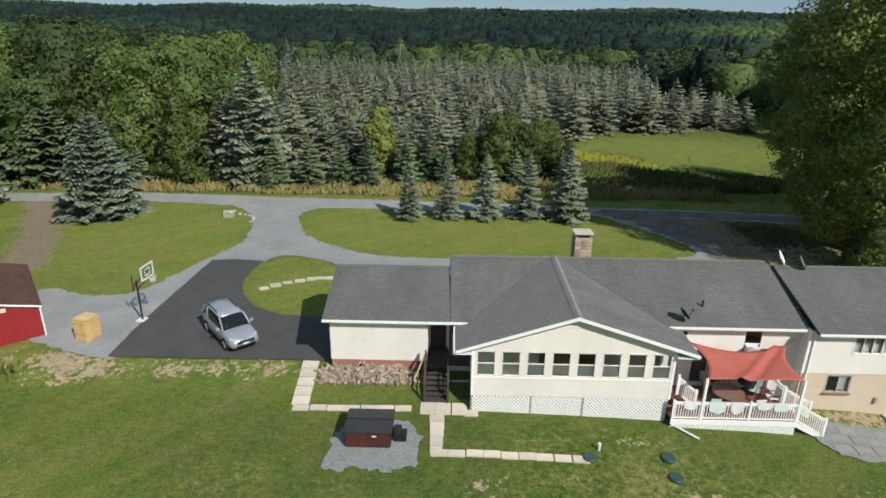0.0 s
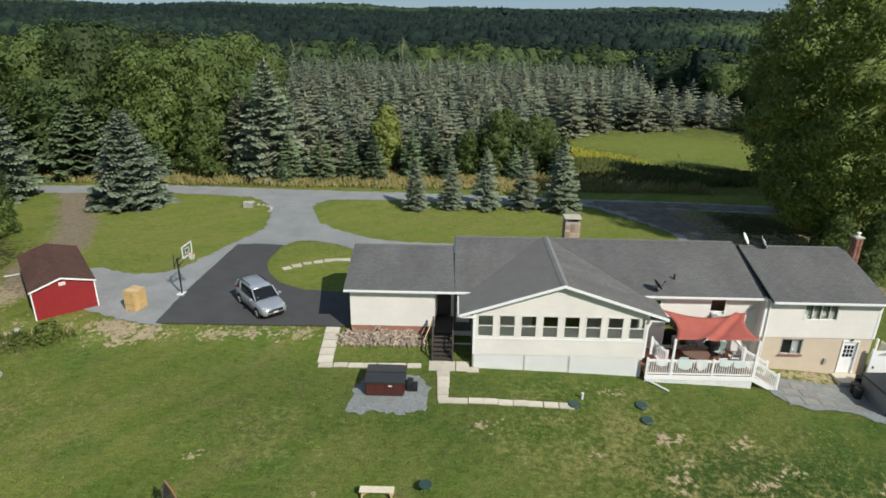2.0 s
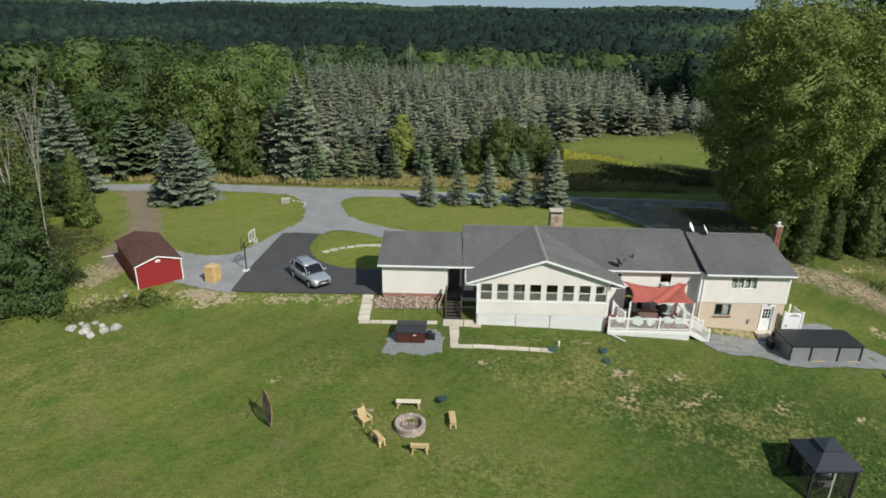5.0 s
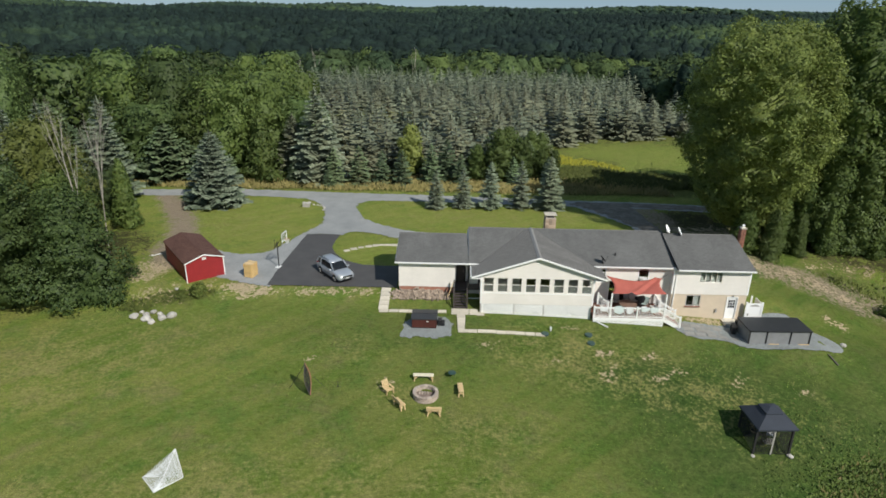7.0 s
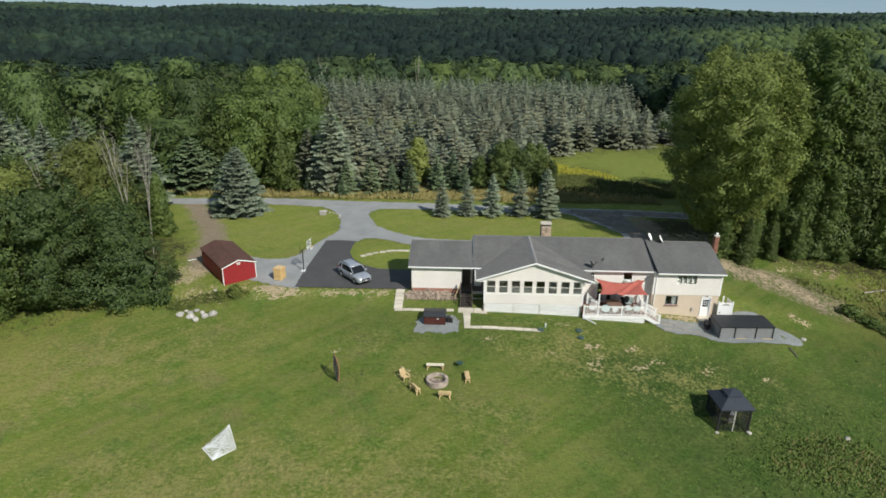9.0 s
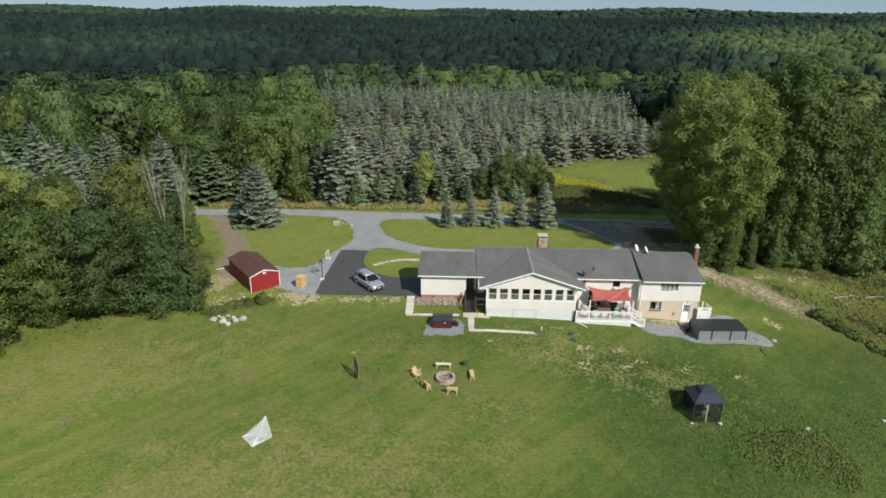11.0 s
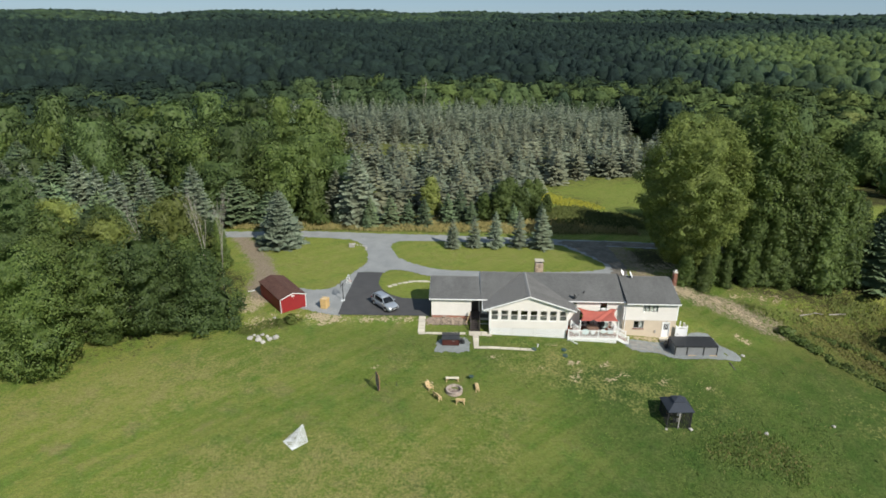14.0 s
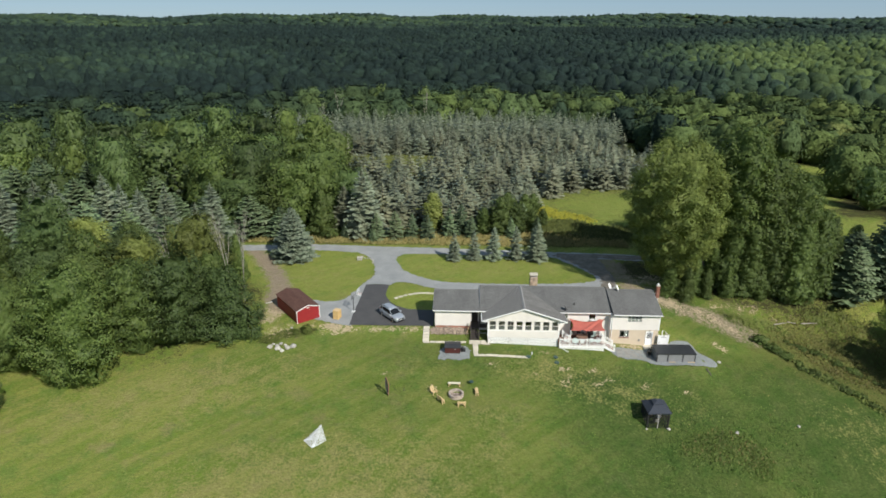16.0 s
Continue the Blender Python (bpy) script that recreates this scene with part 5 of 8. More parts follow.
# broad trees left of the shed
maple = broad_tree("maple", 41, 15.5, 6.6, 0.6, 15000, 0.16, LEAF_Y, "broad leafy tree, yellow-green, at the lawn's edge", "round", 62, at=on(-48.8, 28.6), group="trees by the lawn")
leafy = broad_tree("broadleaf_tree", 42, 10.2, 5.9, 0.2, 11000, 0.15, LEAF_D, "dark green bushy tree beside the red shed", "cone", 58, at=on(-32.7, 38.8), group="trees by the lawn")
leafy_b = broad_tree("broadleaf_tree", 43, 12.8, 5.2, 0.3, 9000, 0.17, LEAF_D, "dark green tree in the thicket by the lawn", "dome", 52, at=on(-38.6, 37.2), group="trees by the lawn")
leafy_c = broad_tree("broadleaf_tree", 44, 13.6, 4.6, 0.4, 8000, 0.17, LEAF, "green tree in the thicket by the lawn", "oval", 52, at=on(-43.6, 34.2), group="trees by the lawn")
gold = broad_tree("broadleaf_tree", 45, 14.6, 4.6, 3.0, 5200, 0.17, LEAF_G, "tree with yellowing leaves in the thicket", "round", 46, at=on(-39.6, 47.6), group="trees by the lawn")
olive = broad_tree("broadleaf_tree", 46, 10.0, 3.7, 0.6, 5600, 0.17, LEAF_Y, "olive-green slender tree in the thicket", "oval", 60, at=on(-36.3, 44.2), group="trees by the lawn")
young = broad_tree("broadleaf_tree", 47, 9.6, 2.9, 0.4, 4200, 0.16, LEAF_Y, "young pale green tree in the thicket", "spire", 50, at=on(-39.8, 40.9), group="trees by the lawn")
for i, (k, x, y, s) in enumerate(((5, -45.6, 39.6, 1.2), (6, -41.6, 36.6, 0.95), (3, -51.8, 37.0, 0.95), (0, -58.0, 30.0, 0.72), (6, -54.2, 32.8, 1.15), (3, -61.5, 25.0, 0.75), (2, -58.5, 40.5, 0.95), (1, -50.5, 47.5, 1.1), (5, -55.0, 44.0, 1.2), (3, -65.0, 34.0, 1.0), (6, -62.0, 37.0, 1.35), (2, -64.5, 50.0, 1.0),
                                  (1, -46.0, 57.0, 0.95), (3, -71.0, 44.0, 1.0), (0, -72.0, 27.0, 0.8), (6, -66.5, 22.5, 0.9), (2, -56.5, 20.8, 0.58), (1, -63.0, 16.5, 0.7), (5, -55.0, 57.0, 0.95), (2, -70.0, 58.0, 0.95), (4, -47.3, 44.8, 0.92), (4, -60.5, 54.0, 0.85), (1, -79.0, 36.0, 1.2), (5, -76.0, 51.0, 1.2), (6, -37.4, 57.5, 0.75), (2, -42.0, 62.0, 0.58), (5, -71.5, 36.0, 1.0))):
    copy_thing((maple, leafy, leafy_b, leafy_c, gold, olive, young)[k], on(x, y, i * 61, s, s * (0.9 + 0.07 * (i % 5))))


def bare_tree(seed, h, at, label, lean=0.0, group="dead trees in the thicket"):
    rng = random.Random(seed)
    m = Mesh()

    def grow(p, d, length, w, depth):
        q = p + d * length
        m.tube(p, q, w, w * 0.66, 5, cap=False)
        if depth == 0:
            return
        for _ in range(3 if depth > 1 else 2):
            nd = (d + Vector((rng.uniform(-1, 1), rng.uniform(-1, 1), rng.uniform(0.4, 1.2))) * 0.22).normalized()
            grow(p.lerp(q, rng.uniform(0.55, 1.0)), nd, length * rng.uniform(0.5, 0.75), w * 0.55, depth - 1)
    grow(Vector((0, 0, -0.3)), Vector((lean, lean * 0.4, 1)).normalized(), h * 0.58, h * 0.0048, 4)
    return solid("dead_tree", m, DEADWOOD, label, "tree", group, at=at)


bare_tree(3, 13.5, on(-33.2, 42.2), "bare bleached dead tree above the thicket")
bare_tree(5, 13.0, on(-31.6, 42.8), "bare bleached dead tree above the thicket", 0.05)
bare_tree(21, 17.0, on(-57.0, 250.0), "bare pale trunk behind the plantation", group="dead trees behind the plantation")
bare_tree(23, 17.0, on(-17.5, 251.0), "bare pale trunk behind the plantation", group="dead trees behind the plantation")
bare_tree(26, 13.0, on(-64.5, 248.0), "bare pale trunk behind the plantation", group="dead trees behind the plantation")
bare_tree(8, 11.5, on(-38.0, 42.0), "leaning dead tree with pale limbs", -0.35)

# great trees right of the house
poplar = broad_tree("poplar", 51, 24.8, 8.9, 2.6, 56000, 0.165, LEAF_P, "huge poplar with a tall full crown behind the house", "vase", 230, depth=0.44, flat=0.75, thick=0.42, at=on(35.3, 58.6), group="tall trees by the lane")
ash = broad_tree("poplar", 52, 27.6, 6.0, 0.8, 13000, 0.25, LEAF_Y, "very tall green tree beside the poplar", "vase", 150, depth=0.33, flat=0.8, thick=0.4, at=on(46.0, 61.0), group="tall trees by the lane")
aspen = broad_tree("aspen", 53, 15.5, 3.9, 0.3, 3800, 0.23, LEAF, "slender leafy tree at the wood's edge", "cone", 80, depth=0.4, flat=0.7, at=on(51.8, 57.2), group="tall trees by the lane")
for i, (k, x, y, s) in enumerate(((2, 56.3, 56.0, 0.8), (2, 47.4, 56.2, 0.8), (1, 54.5, 65.0, 0.52), (1, 42.5, 70.0, 0.8), (2, 60.5, 58.5, 0.68), (1, 51.0, 74.0, 0.8), (2, 59.0, 68.0, 0.7), (2, 64.0, 64.0, 0.6), (1, 62.5, 80.0, 0.5), (2, 84.0, 73.0, 0.62), (1, 91.0, 74.0, 0.5), (2, 97.5, 73.0, 0.75), (1, 105.0, 78.0, 0.55), (2, 78.0, 69.0, 0.5), (2, 70.0, 66.0, 0.6), (2, 76.0, 61.0, 0.4), (2, 42.0, 57.5, 0.55), (2, 38.8, 55.6, 0.42), (1, 54.5, 59.0, 0.72), (1, 50.6, 60.5, 0.82), (2, 58.8, 57.0, 0.95), (2, 50.0, 58.5, 1.05), (2, 55.0, 55.2, 0.85), (2, 61.8, 60.0, 0.8), (2, 44.8, 57.0, 0.9))):
    copy_thing((poplar, ash, aspen)[k], on(x, y, i * 73, s * (0.92 + 0.1 * (i % 4)), s))
for i, (x, y, s) in enumerate(((40.6, 54.6, 0.36), (44.0, 55.2, 0.4), (36.3, 57.0, 0.42), (53.5, 54.6, 0.35), (49.5, 54.8, 0.33), (34.4, 54.6, 0.5), (36.9, 53.2, 0.42))):
    copy_thing(aspen, on(x, y, i * 50, s * 0.9))

# edge of the woods beyond the lane
pine = spruce("pine", 61, 9.0, 5.2, NEEDLE_D, "wide dark green pine beyond the lane", 17, 13, 8, 0.12, at=on(-43.4, 82.0), low=0.08, group="conifers beyond the lane", cat="pine")
fir = spruce("spruce", 62, 14.3, 4.5, NEEDLE_P, "tall dark spruce beyond the lane", 26, 15, 8, at=on(-20.0, 83.0), group="conifers beyond the lane")
yg = broad_tree("pine", 63, 10.6, 4.2, 0.4, 3200, 0.24, LEAF_Y, "yellow-green bushy tree beyond the lane", "spire", 50, at=on(-28.6, 82.5), group="conifers beyond the lane")
small = spruce("spruce", 64, 6.2, 2.1, NEEDLE_D, "young green spruce beyond the lane", 14, 11, 6, at=on(-13.2, 80.8), group="conifers beyond the lane")
for k, x, y, s in ((3, -16.9, 80.3, 0.95), (3, -9.8, 82.0, 0.85), (3, -6.6, 81.4, 0.9), (3, -2.2, 83.2, 1.0), (3, 2.4, 82.4, 0.8), (3, 0.2, 84.5, 1.1), (0, -52.0, 81.0, 1.0), (0, -36.5, 81.5, 0.75), (1, -24.3, 85.5, 0.7), (0, -60.0, 84.0, 0.95), (3, -33.0, 80.8, 0.75), (3, -23.5, 81.0, 0.6), (3, -17.6, 79.0, 0.5), (3, 6.6, 86.0, 1.15), (3, 10.6, 82.6, 0.75), (3, 13.4, 87.5, 1.0), (3, 16.2, 84.2, 0.7), (3, 9.0, 92.0, 1.2)):
    copy_thing((pine, fir, yg, small)[k], on(x, y, x * 31, s))
shrubby = broad_tree("broadleaf_tree", 65, 8.6, 2.7, 0.2, 2600, 0.2, LEAF, "bushy green tree beyond the lane", "oval", 44, at=on(8.6, 84.0), group="trees beyond the lane")
slim = broad_tree("broadleaf_tree", 66, 8.8, 2.3, 0.8, 1800, 0.22, LEAF_G, "slim yellowing tree among the spruces", "oval", 26, at=on(-5.6, 86.0), group="trees beyond the lane")
for x, y, s in ((12.0, 84.5, 0.85), (5.0, 84.5, 0.7), (15.3, 86.0, 0.6), (10.2, 88.5, 0.95), (18.0, 90.0, 0.5), (14.2, 92.0, 0.8), (16.5, 96.0, 0.7)):
    copy_thing(shrubby, on(x, y, x * 57, s))

wood = [broad_tree("broadleaf_tree", 70 + i, h, r, 1.2, nl, sl, m, lab, kd, 34, at=on(x, y), group="woods beyond the lane", depth=0.36, flat=0.66)
        for i, (h, r, m, lab, kd, x, y, nl, sl) in enumerate(((17.0, 7.4, LEAF, "tall green broadleaf tree in the woods", "round", -30.5, 92.0, 4600, 0.3), (19.0, 8.0, LEAF_D, "tall dark broadleaf tree in the woods", "dome", -46.0, 93.0, 4600, 0.3), (15.5, 6.6, LEAF, "green broadleaf tree in the woods", "round", -38.0, 89.0, 4600, 0.3), (16.5, 6.8, LEAF_Y, "pale green broadleaf tree in the woods", "dome", -53.5, 91.0, 4600, 0.3), (16.0, 7.2, LEAF, "green broadleaf tree deep in the woods", "round", -62.0, 100.0, 1250, 0.52), (18.0, 7.6, LEAF_D, "dark broadleaf tree deep in the woods", "dome", -70.0, 102.0, 1250, 0.54), (15.5, 6.6, LEAF_Y, "olive broadleaf tree deep in the woods", "dome", -40.0, 112.0, 1250, 0.52), (16.5, 6.8, LEAF_Y, "pale broadleaf tree deep in the woods", "round", -52.0, 114.0, 1250, 0.52)))]
rnd = random.Random(4)
spots = []
for _ in range(4000):
    y = rnd.uniform(86, 178)
    x = rnd.uniform(-0.85 * (y + 40), -20 - (y - 86) * 0.3)
    if all((x - a) ** 2 + (y - b) ** 2 > (7.4 + (y - 86) * 0.03) ** 2 for a, b in spots):
        spots.append((x, y))
spots.sort(key=lambda p: p[1])
for x, y in spots[:112]:
    k = rnd.choice((0, 0, 1, 1, 2, 2, 3)) if x > -62 else rnd.choice((1, 1, 1, 2))
    if rnd.random() < (0.1 if x > -62 else 0.55):
        copy_thing(rnd.choice((fir, pine, pine)) if x > -62 else pine, on(x, y, rnd.uniform(0, 360), rnd.uniform(0.9, 1.3), rnd.uniform(1.1, 1.5)))
    else:
        copy_thing(wood[k + (0 if y < 103 and x > -80 else 4)], on(x, y, rnd.uniform(0, 360), rnd.uniform(0.6, 1.05), rnd.uniform(0.55, 1.12)))

for i, (x, y, k) in enumerate(((70, 78, 5), (67, 90, 4), (73, 101, 6), (70, 112, 5), (80, 111, 4), (91, 113, 7), (102, 112, 5), (113, 108, 4), (121, 98, 6), (124, 86, 5), (114, 82, 5), (108, 70, 4), (120, 72, 5), (97, 66, 6), (86, 64, 5), (81, 121, 5), (95, 123, 6), (110, 121, 5), (124, 115, 7), (66, 122, 4))):
    if not (0.49 < x / (y + 39) < 0.62 and y > 92):
        copy_thing(wood[k], on(x, y, i * 67, 0.5 + 0.07 * (i % 4)))

# darker-needled pines, so that the shade on these conifers is in their colour
for i, (x, y, s) in enumerate(((65.0, 57.0, 0.75), (70.5, 57.5, 0.85), (77.0, 56.5, 0.8), (84.5, 58.0, 0.9), (73.5, 62.5, 0.95), (92.0, 57.0, 0.8), (67.5, 61.5, 0.8), (81.0, 63.0, 0.9), (88.5, 63.5, 0.85))):
    copy_thing(pine, on(x, y, i * 57, s * (1.3 if i % 3 == 0 else 0.9), s * (1.3 if i % 3 == 0 else 1.55)))
# unseen trees right of view, added for their shadow across the weeds
for i, (k, x, y, s) in enumerate(((0, 69.0, 36.0, 0.95), (3, 73.5, 41.5, 1.05), (0, 75.5, 31.5, 0.9), (2, 78.5, 46.0, 1.1), (3, 70.5, 28.0, 0.85))):
    copy_thing((maple, leafy, leafy_b, leafy_c)[k], on(x, y, i * 83, s))

for i, (x, y, s) in enumerate(((-74.0, 60.0, 1.1), (-66.0, 62.5, 1.2), (-58.0, 61.5, 1.1), (-52.0, 63.5, 0.95), (-83.0, 58.0, 1.2), (-47.5, 62.0, 0.85), (-62.0, 57.0, 1.0))):
    copy_thing(pine, on(x, y, i * 71, s, s * 1.15))

# the spruce plantation
plant = [spruce("spruce", 90 + i, h, r, NEEDLE_P, "grey-green plantation spruce with browning needles", 13, 9, 3, 0.34, at=on(x, y), gap=g, group="spruce plantation")
         for i, (h, r, g, x, y) in enumerate(((8.8, 3.1, 0.0, -10.0, 90.5), (8.0, 2.9, 0.08, -4.0, 92.0), (9.4, 3.2, 0.0, -14.5, 93.0), (7.4, 2.8, 0.12, 1.5, 91.5)))]


def edge_of_meadow(x):
    return 88 + 28 * float(ease(8, 24, x)) + 15 * float(ease(24, 58, x))


def stands(x, y):
    """Where the plantation grows: a near block, a mown ride, and a long back block."""
    if y < 166:
        return x > -19 - (y - 86) * 0.24 and edge_of_meadow(x) < y and x < 56 + (y - 120) * 0.3 and not (y > 143 and x < -8)
    return 180 < y < 244 and -88 < x < 60 + (y - 180) * 0.1


rows = []
for j in range(29):
    y = 89 + j * 5.5
    for i in range(46):
        x = -112 + i * 5.3 + (j % 2) * 2.6 + rnd.uniform(-1.5, 1.5)
        yy = y + rnd.uniform(-1.7, 1.7)
        if stands(x, yy) and rnd.random() > (0.14 if yy < 170 else 0.03):
            rows.append((x, yy))
for x, y in rows[:220]:
    copy_thing(rnd.choice(plant), on(x, y, rnd.uniform(0, 360), rnd.uniform(0.85, 1.25), rnd.uniform(0.7, 1.15)))
# the back rows, joined
back = [spruce_crown(np.random.default_rng(300 + k), 10.6 + 0.7 * k, 3.4, 13, 8, 2, 0.34) for k in range(3)]
allv, shades, tips = [], [], []
for x, y in rows[220:]:
    a, sc = rnd.uniform(0, 6.28), rnd.uniform(0.85, 1.1)
    c, sn = math.cos(a), math.sin(a)
    v, q, tp = rnd.choice(back)
    turn = np.array([[c, sn, 0], [-sn, c, 0], [0, 0, 1.0]])
    allv.append(v @ turn * sc + np.array([x, y, gz(x, y)]))
    shades.append(q @ turn)
    tips.append(tp)
tagged(new("plantation_rows", quads_mesh("plantation_rows", np.concatenate(allv), NEEDLE_P, np.concatenate(shades), np.concatenate(tips))), "back rows of the grey-green spruce plantation", "woods", "", "stuff")


# the woods farther off, joined
def lumpy_crown(rng, kind, detail, lumps):
    """A closed crown of unit height and width, swelling into rounded boughs."""
    bm = bmesh.new()
    bmesh.ops.create_icosphere(bm, subdivisions=detail, radius=1.0)
    U = np.array([v.co[:] for v in bm.verts])
    F = np.array([[v.index for v in f.verts] for f in bm.faces])
    bm.free()
    B = rng.normal(size=(lumps, 3))
    B[:, 2] = B[:, 2] * 0.8 + 0.25
    B /= np.linalg.norm(B, axis=1, keepdims=True)
    amp = rng.uniform(0.12, 0.34, lumps)

    def swell(u):
        near = u @ B.T
        rad = 0.74 + (np.exp((near - 1) * 16.0) * amp).max(axis=1) + rng.normal(size=len(u)) * 0.03
        if kind == "conifer":
            up = (u[:, 2] + 1) / 2
            flat = np.maximum(np.hypot(u[:, 0], u[:, 1]), 0.05)
            q = 0.5 * np.clip(1.04 - up, 0.02, 1) * (0.75 + 0.35 * rad)
            return np.stack([u[:, 0] / flat * q, u[:, 1] / flat * q, up * 1.08], 1)
        return np.stack([u[:, 0] * rad * 0.52, u[:, 1] * rad * 0.52, 0.5 + u[:, 2] * rad * np.where(u[:, 2] > 0, 0.5, 0.48)], 1)
    return swell(U), F, np.zeros((0, 3)), np.zeros((0, 3))


def leafy_crown(rng, kind, boughs, leaves, size):
    """A crown of unit height and width with real leaf sprays on its boughs."""
    v, n, core, _ = bough_crown(rng, 1.0, 0.36 if kind == "spire" else 0.5, 0.06, kind, boughs, leaves, size, 0.36, 0.66, ragged=0.1, rings=4, sides=12)
    return core[0] * np.array([1.18, 1.18, 1]), core[1], v, n


def far_woods(name, seed, n, near, far, spacing, detail, lumps, leaves, size, tree_h, tree_w, label, keep, tone_at, conifers=0.22, spread=0.1):
    """Woods as one mesh: a crown for each tree, turned and sized by chance."""
    rng = np.random.default_rng(seed)
    d = np.sqrt(rng.uniform(near ** 2, far ** 2, n * 6))
    a = rng.uniform(-0.68, 0.68, n * 6)
    x, y = d * np.sin(a), d * np.cos(a) - 40
    ok = keep(x, y)
    x, y = x[ok], y[ok]
    cell = np.floor(x / spacing).astype(int) * 100003 + np.floor(y / spacing).astype(int)
    _, first = np.unique(cell, return_index=True)
    first = rng.permutation(first)[:n]
    x, y = x[first], y[first]
    z = height(x, y)
    k = len(x)
    h, w = tree_h * rng.uniform(0.7, 1.2, k), tree_w * rng.uniform(0.75, 1.25, k)
    con = rng.random(k) < conifers
    tone = np.clip(tone_at(x, y) + rng.normal(size=k) * spread - np.where(con, 0.16, 0.0), 0, 1)
    if leaves:
        stamps = [leafy_crown(rng, kind, lumps, leaves, size) for kind in ("round", "dome", "round", "oval", "round", "dome", "spire", "spire")]
    else:
        stamps = [lumpy_crown(rng, kind, detail, lumps) for kind in ("round",) * 6 + ("conifer",) * 2]
    which = np.where(con, rng.integers(6, 8, k), rng.integers(0, 6, k))
    ang = rng.uniform(0, 6.28, k)
    V, N, T, loops, starts, base, at = [], [], [], [], [], 0, 0
    for s, (cv, F, sv, sn) in enumerate(stamps):
        g = np.where(which == s)[0]
        if not len(g):
            continue
        ca, sa = np.cos(ang[g])[:, None], np.sin(ang[g])[:, None]
        for pts, nor, quad in ((cv, cv * 0, False), (sv, np.repeat(sn, 4, axis=0), True)):
            if not len(pts):
                continue
            X = (pts[:, 0] * ca - pts[:, 1] * sa) * w[g][:, None] + x[g][:, None]
            Y = (pts[:, 0] * sa + pts[:, 1] * ca) * w[g][:, None] + y[g][:, None]
            Z = pts[:, 2] * h[g][:, None] + z[g][:, None]
            V.append(np.stack([X, Y, Z], 2).reshape(-1, 3))
            N.append(np.stack([nor[:, 0] * ca - nor[:, 1] * sa, nor[:, 0] * sa + nor[:, 1] * ca, np.broadcast_to(nor[:, 2], X.shape)], 2).reshape(-1, 3))
            T.append(np.repeat(tone[g], len(pts)))
            if quad:
                ids = np.arange(len(g) * len(pts)) + base
                starts.append(at + np.arange(0, len(ids), 4))
            else:
                ids = (F[None] + (np.arange(len(g)) * len(pts))[:, None, None]).ravel() + base
                starts.append(at + np.arange(0, len(ids), F.shape[1]))
            loops.append(ids)
            at += len(ids)
            base += len(g) * len(pts)
    V, N, T, loops, starts = (np.concatenate(q) for q in (V, N, T, loops, starts))
    me = bpy.data.meshes.new(name)
    me.vertices.add(len(V))
    me.vertices.foreach_set("co", V.astype(np.float32).ravel())
    me.loops.add(len(loops))
    me.loops.foreach_set("vertex_index", loops.astype(np.int32))
    me.polygons.add(len(starts))
    me.polygons.foreach_set("loop_start", starts.astype(np.int32))
    me.update(calc_edges=True)
    me.shade_smooth()
    own = np.zeros(len(V) * 3, np.float32)
    me.vertex_normals.foreach_get("vector", own)
    length = np.linalg.norm(N, axis=1, keepdims=True)
    N = np.where(length > 1e-6, N / np.maximum(length, 1e-6), own.reshape(-1, 3))
    me.normals_split_custom_set_from_vertices(N.tolist())
    me.attributes.new("tone", "FLOAT", "POINT").data.foreach_set("value", T.astype(np.float32))
    me.materials.append(WOODS)
    return tagged(new(name, me), label, "woods", "", "stuff")


def outside_plantation(x, y):
    inside = (x > -24 - (y - 86) * 0.3) & (x < 74 + (y - 140) * 0.2) & (y < 170)
    back_block = (x > -92) & (x < 70) & (y >= 170) & (y < 249)
    left = (x < -19) & (y < 180)
    meadow = (x > 0) & (x < 66) & (y < 140) | (x > 0) & (x < 132) & (y < 126)
    field = (np.abs(x - 116) < 17) & (np.abs(y - 168) < 11) | (np.abs(x - 92) < 15) & (np.abs(y - 93) < 10) | (np.abs(x - 2) < 16) & (np.abs(y - 256) < 9)
    view = x / (y + 39)
    clearing = (view > 0.49) & (view < 0.62) & (y > 92) & (y < 182)
    return ~(inside | back_block | left | meadow | field | clearing) & (y > 66)


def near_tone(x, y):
    """Pale green belts behind the plantation, darker mixed woods to the sides and beyond, where cloud shade is in the
    tone.
    """
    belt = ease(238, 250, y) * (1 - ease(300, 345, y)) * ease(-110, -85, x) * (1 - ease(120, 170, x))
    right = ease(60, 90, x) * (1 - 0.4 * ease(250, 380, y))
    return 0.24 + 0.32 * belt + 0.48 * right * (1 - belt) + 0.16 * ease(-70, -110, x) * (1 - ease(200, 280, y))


# Low tones put the cloud shadow over the far woods into their colour.
def cloud_shade_tone(x, y):
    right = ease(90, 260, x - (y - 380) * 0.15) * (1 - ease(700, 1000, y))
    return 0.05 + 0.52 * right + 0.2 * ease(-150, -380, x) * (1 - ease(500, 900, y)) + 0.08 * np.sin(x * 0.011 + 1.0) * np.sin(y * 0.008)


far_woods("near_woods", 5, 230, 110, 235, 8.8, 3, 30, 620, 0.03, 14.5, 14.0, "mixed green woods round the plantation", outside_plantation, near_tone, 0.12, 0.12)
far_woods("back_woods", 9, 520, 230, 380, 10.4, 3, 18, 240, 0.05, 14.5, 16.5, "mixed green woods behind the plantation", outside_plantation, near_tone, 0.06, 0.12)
far_woods("middle_woods", 6, 2900, 370, 760, 9.0, 2, 14, 0, 0.07, 15.5, 13.0, "mixed woods in the hollow beyond the plantation", lambda x, y: y > 0, cloud_shade_tone, 0.16, 0.07)
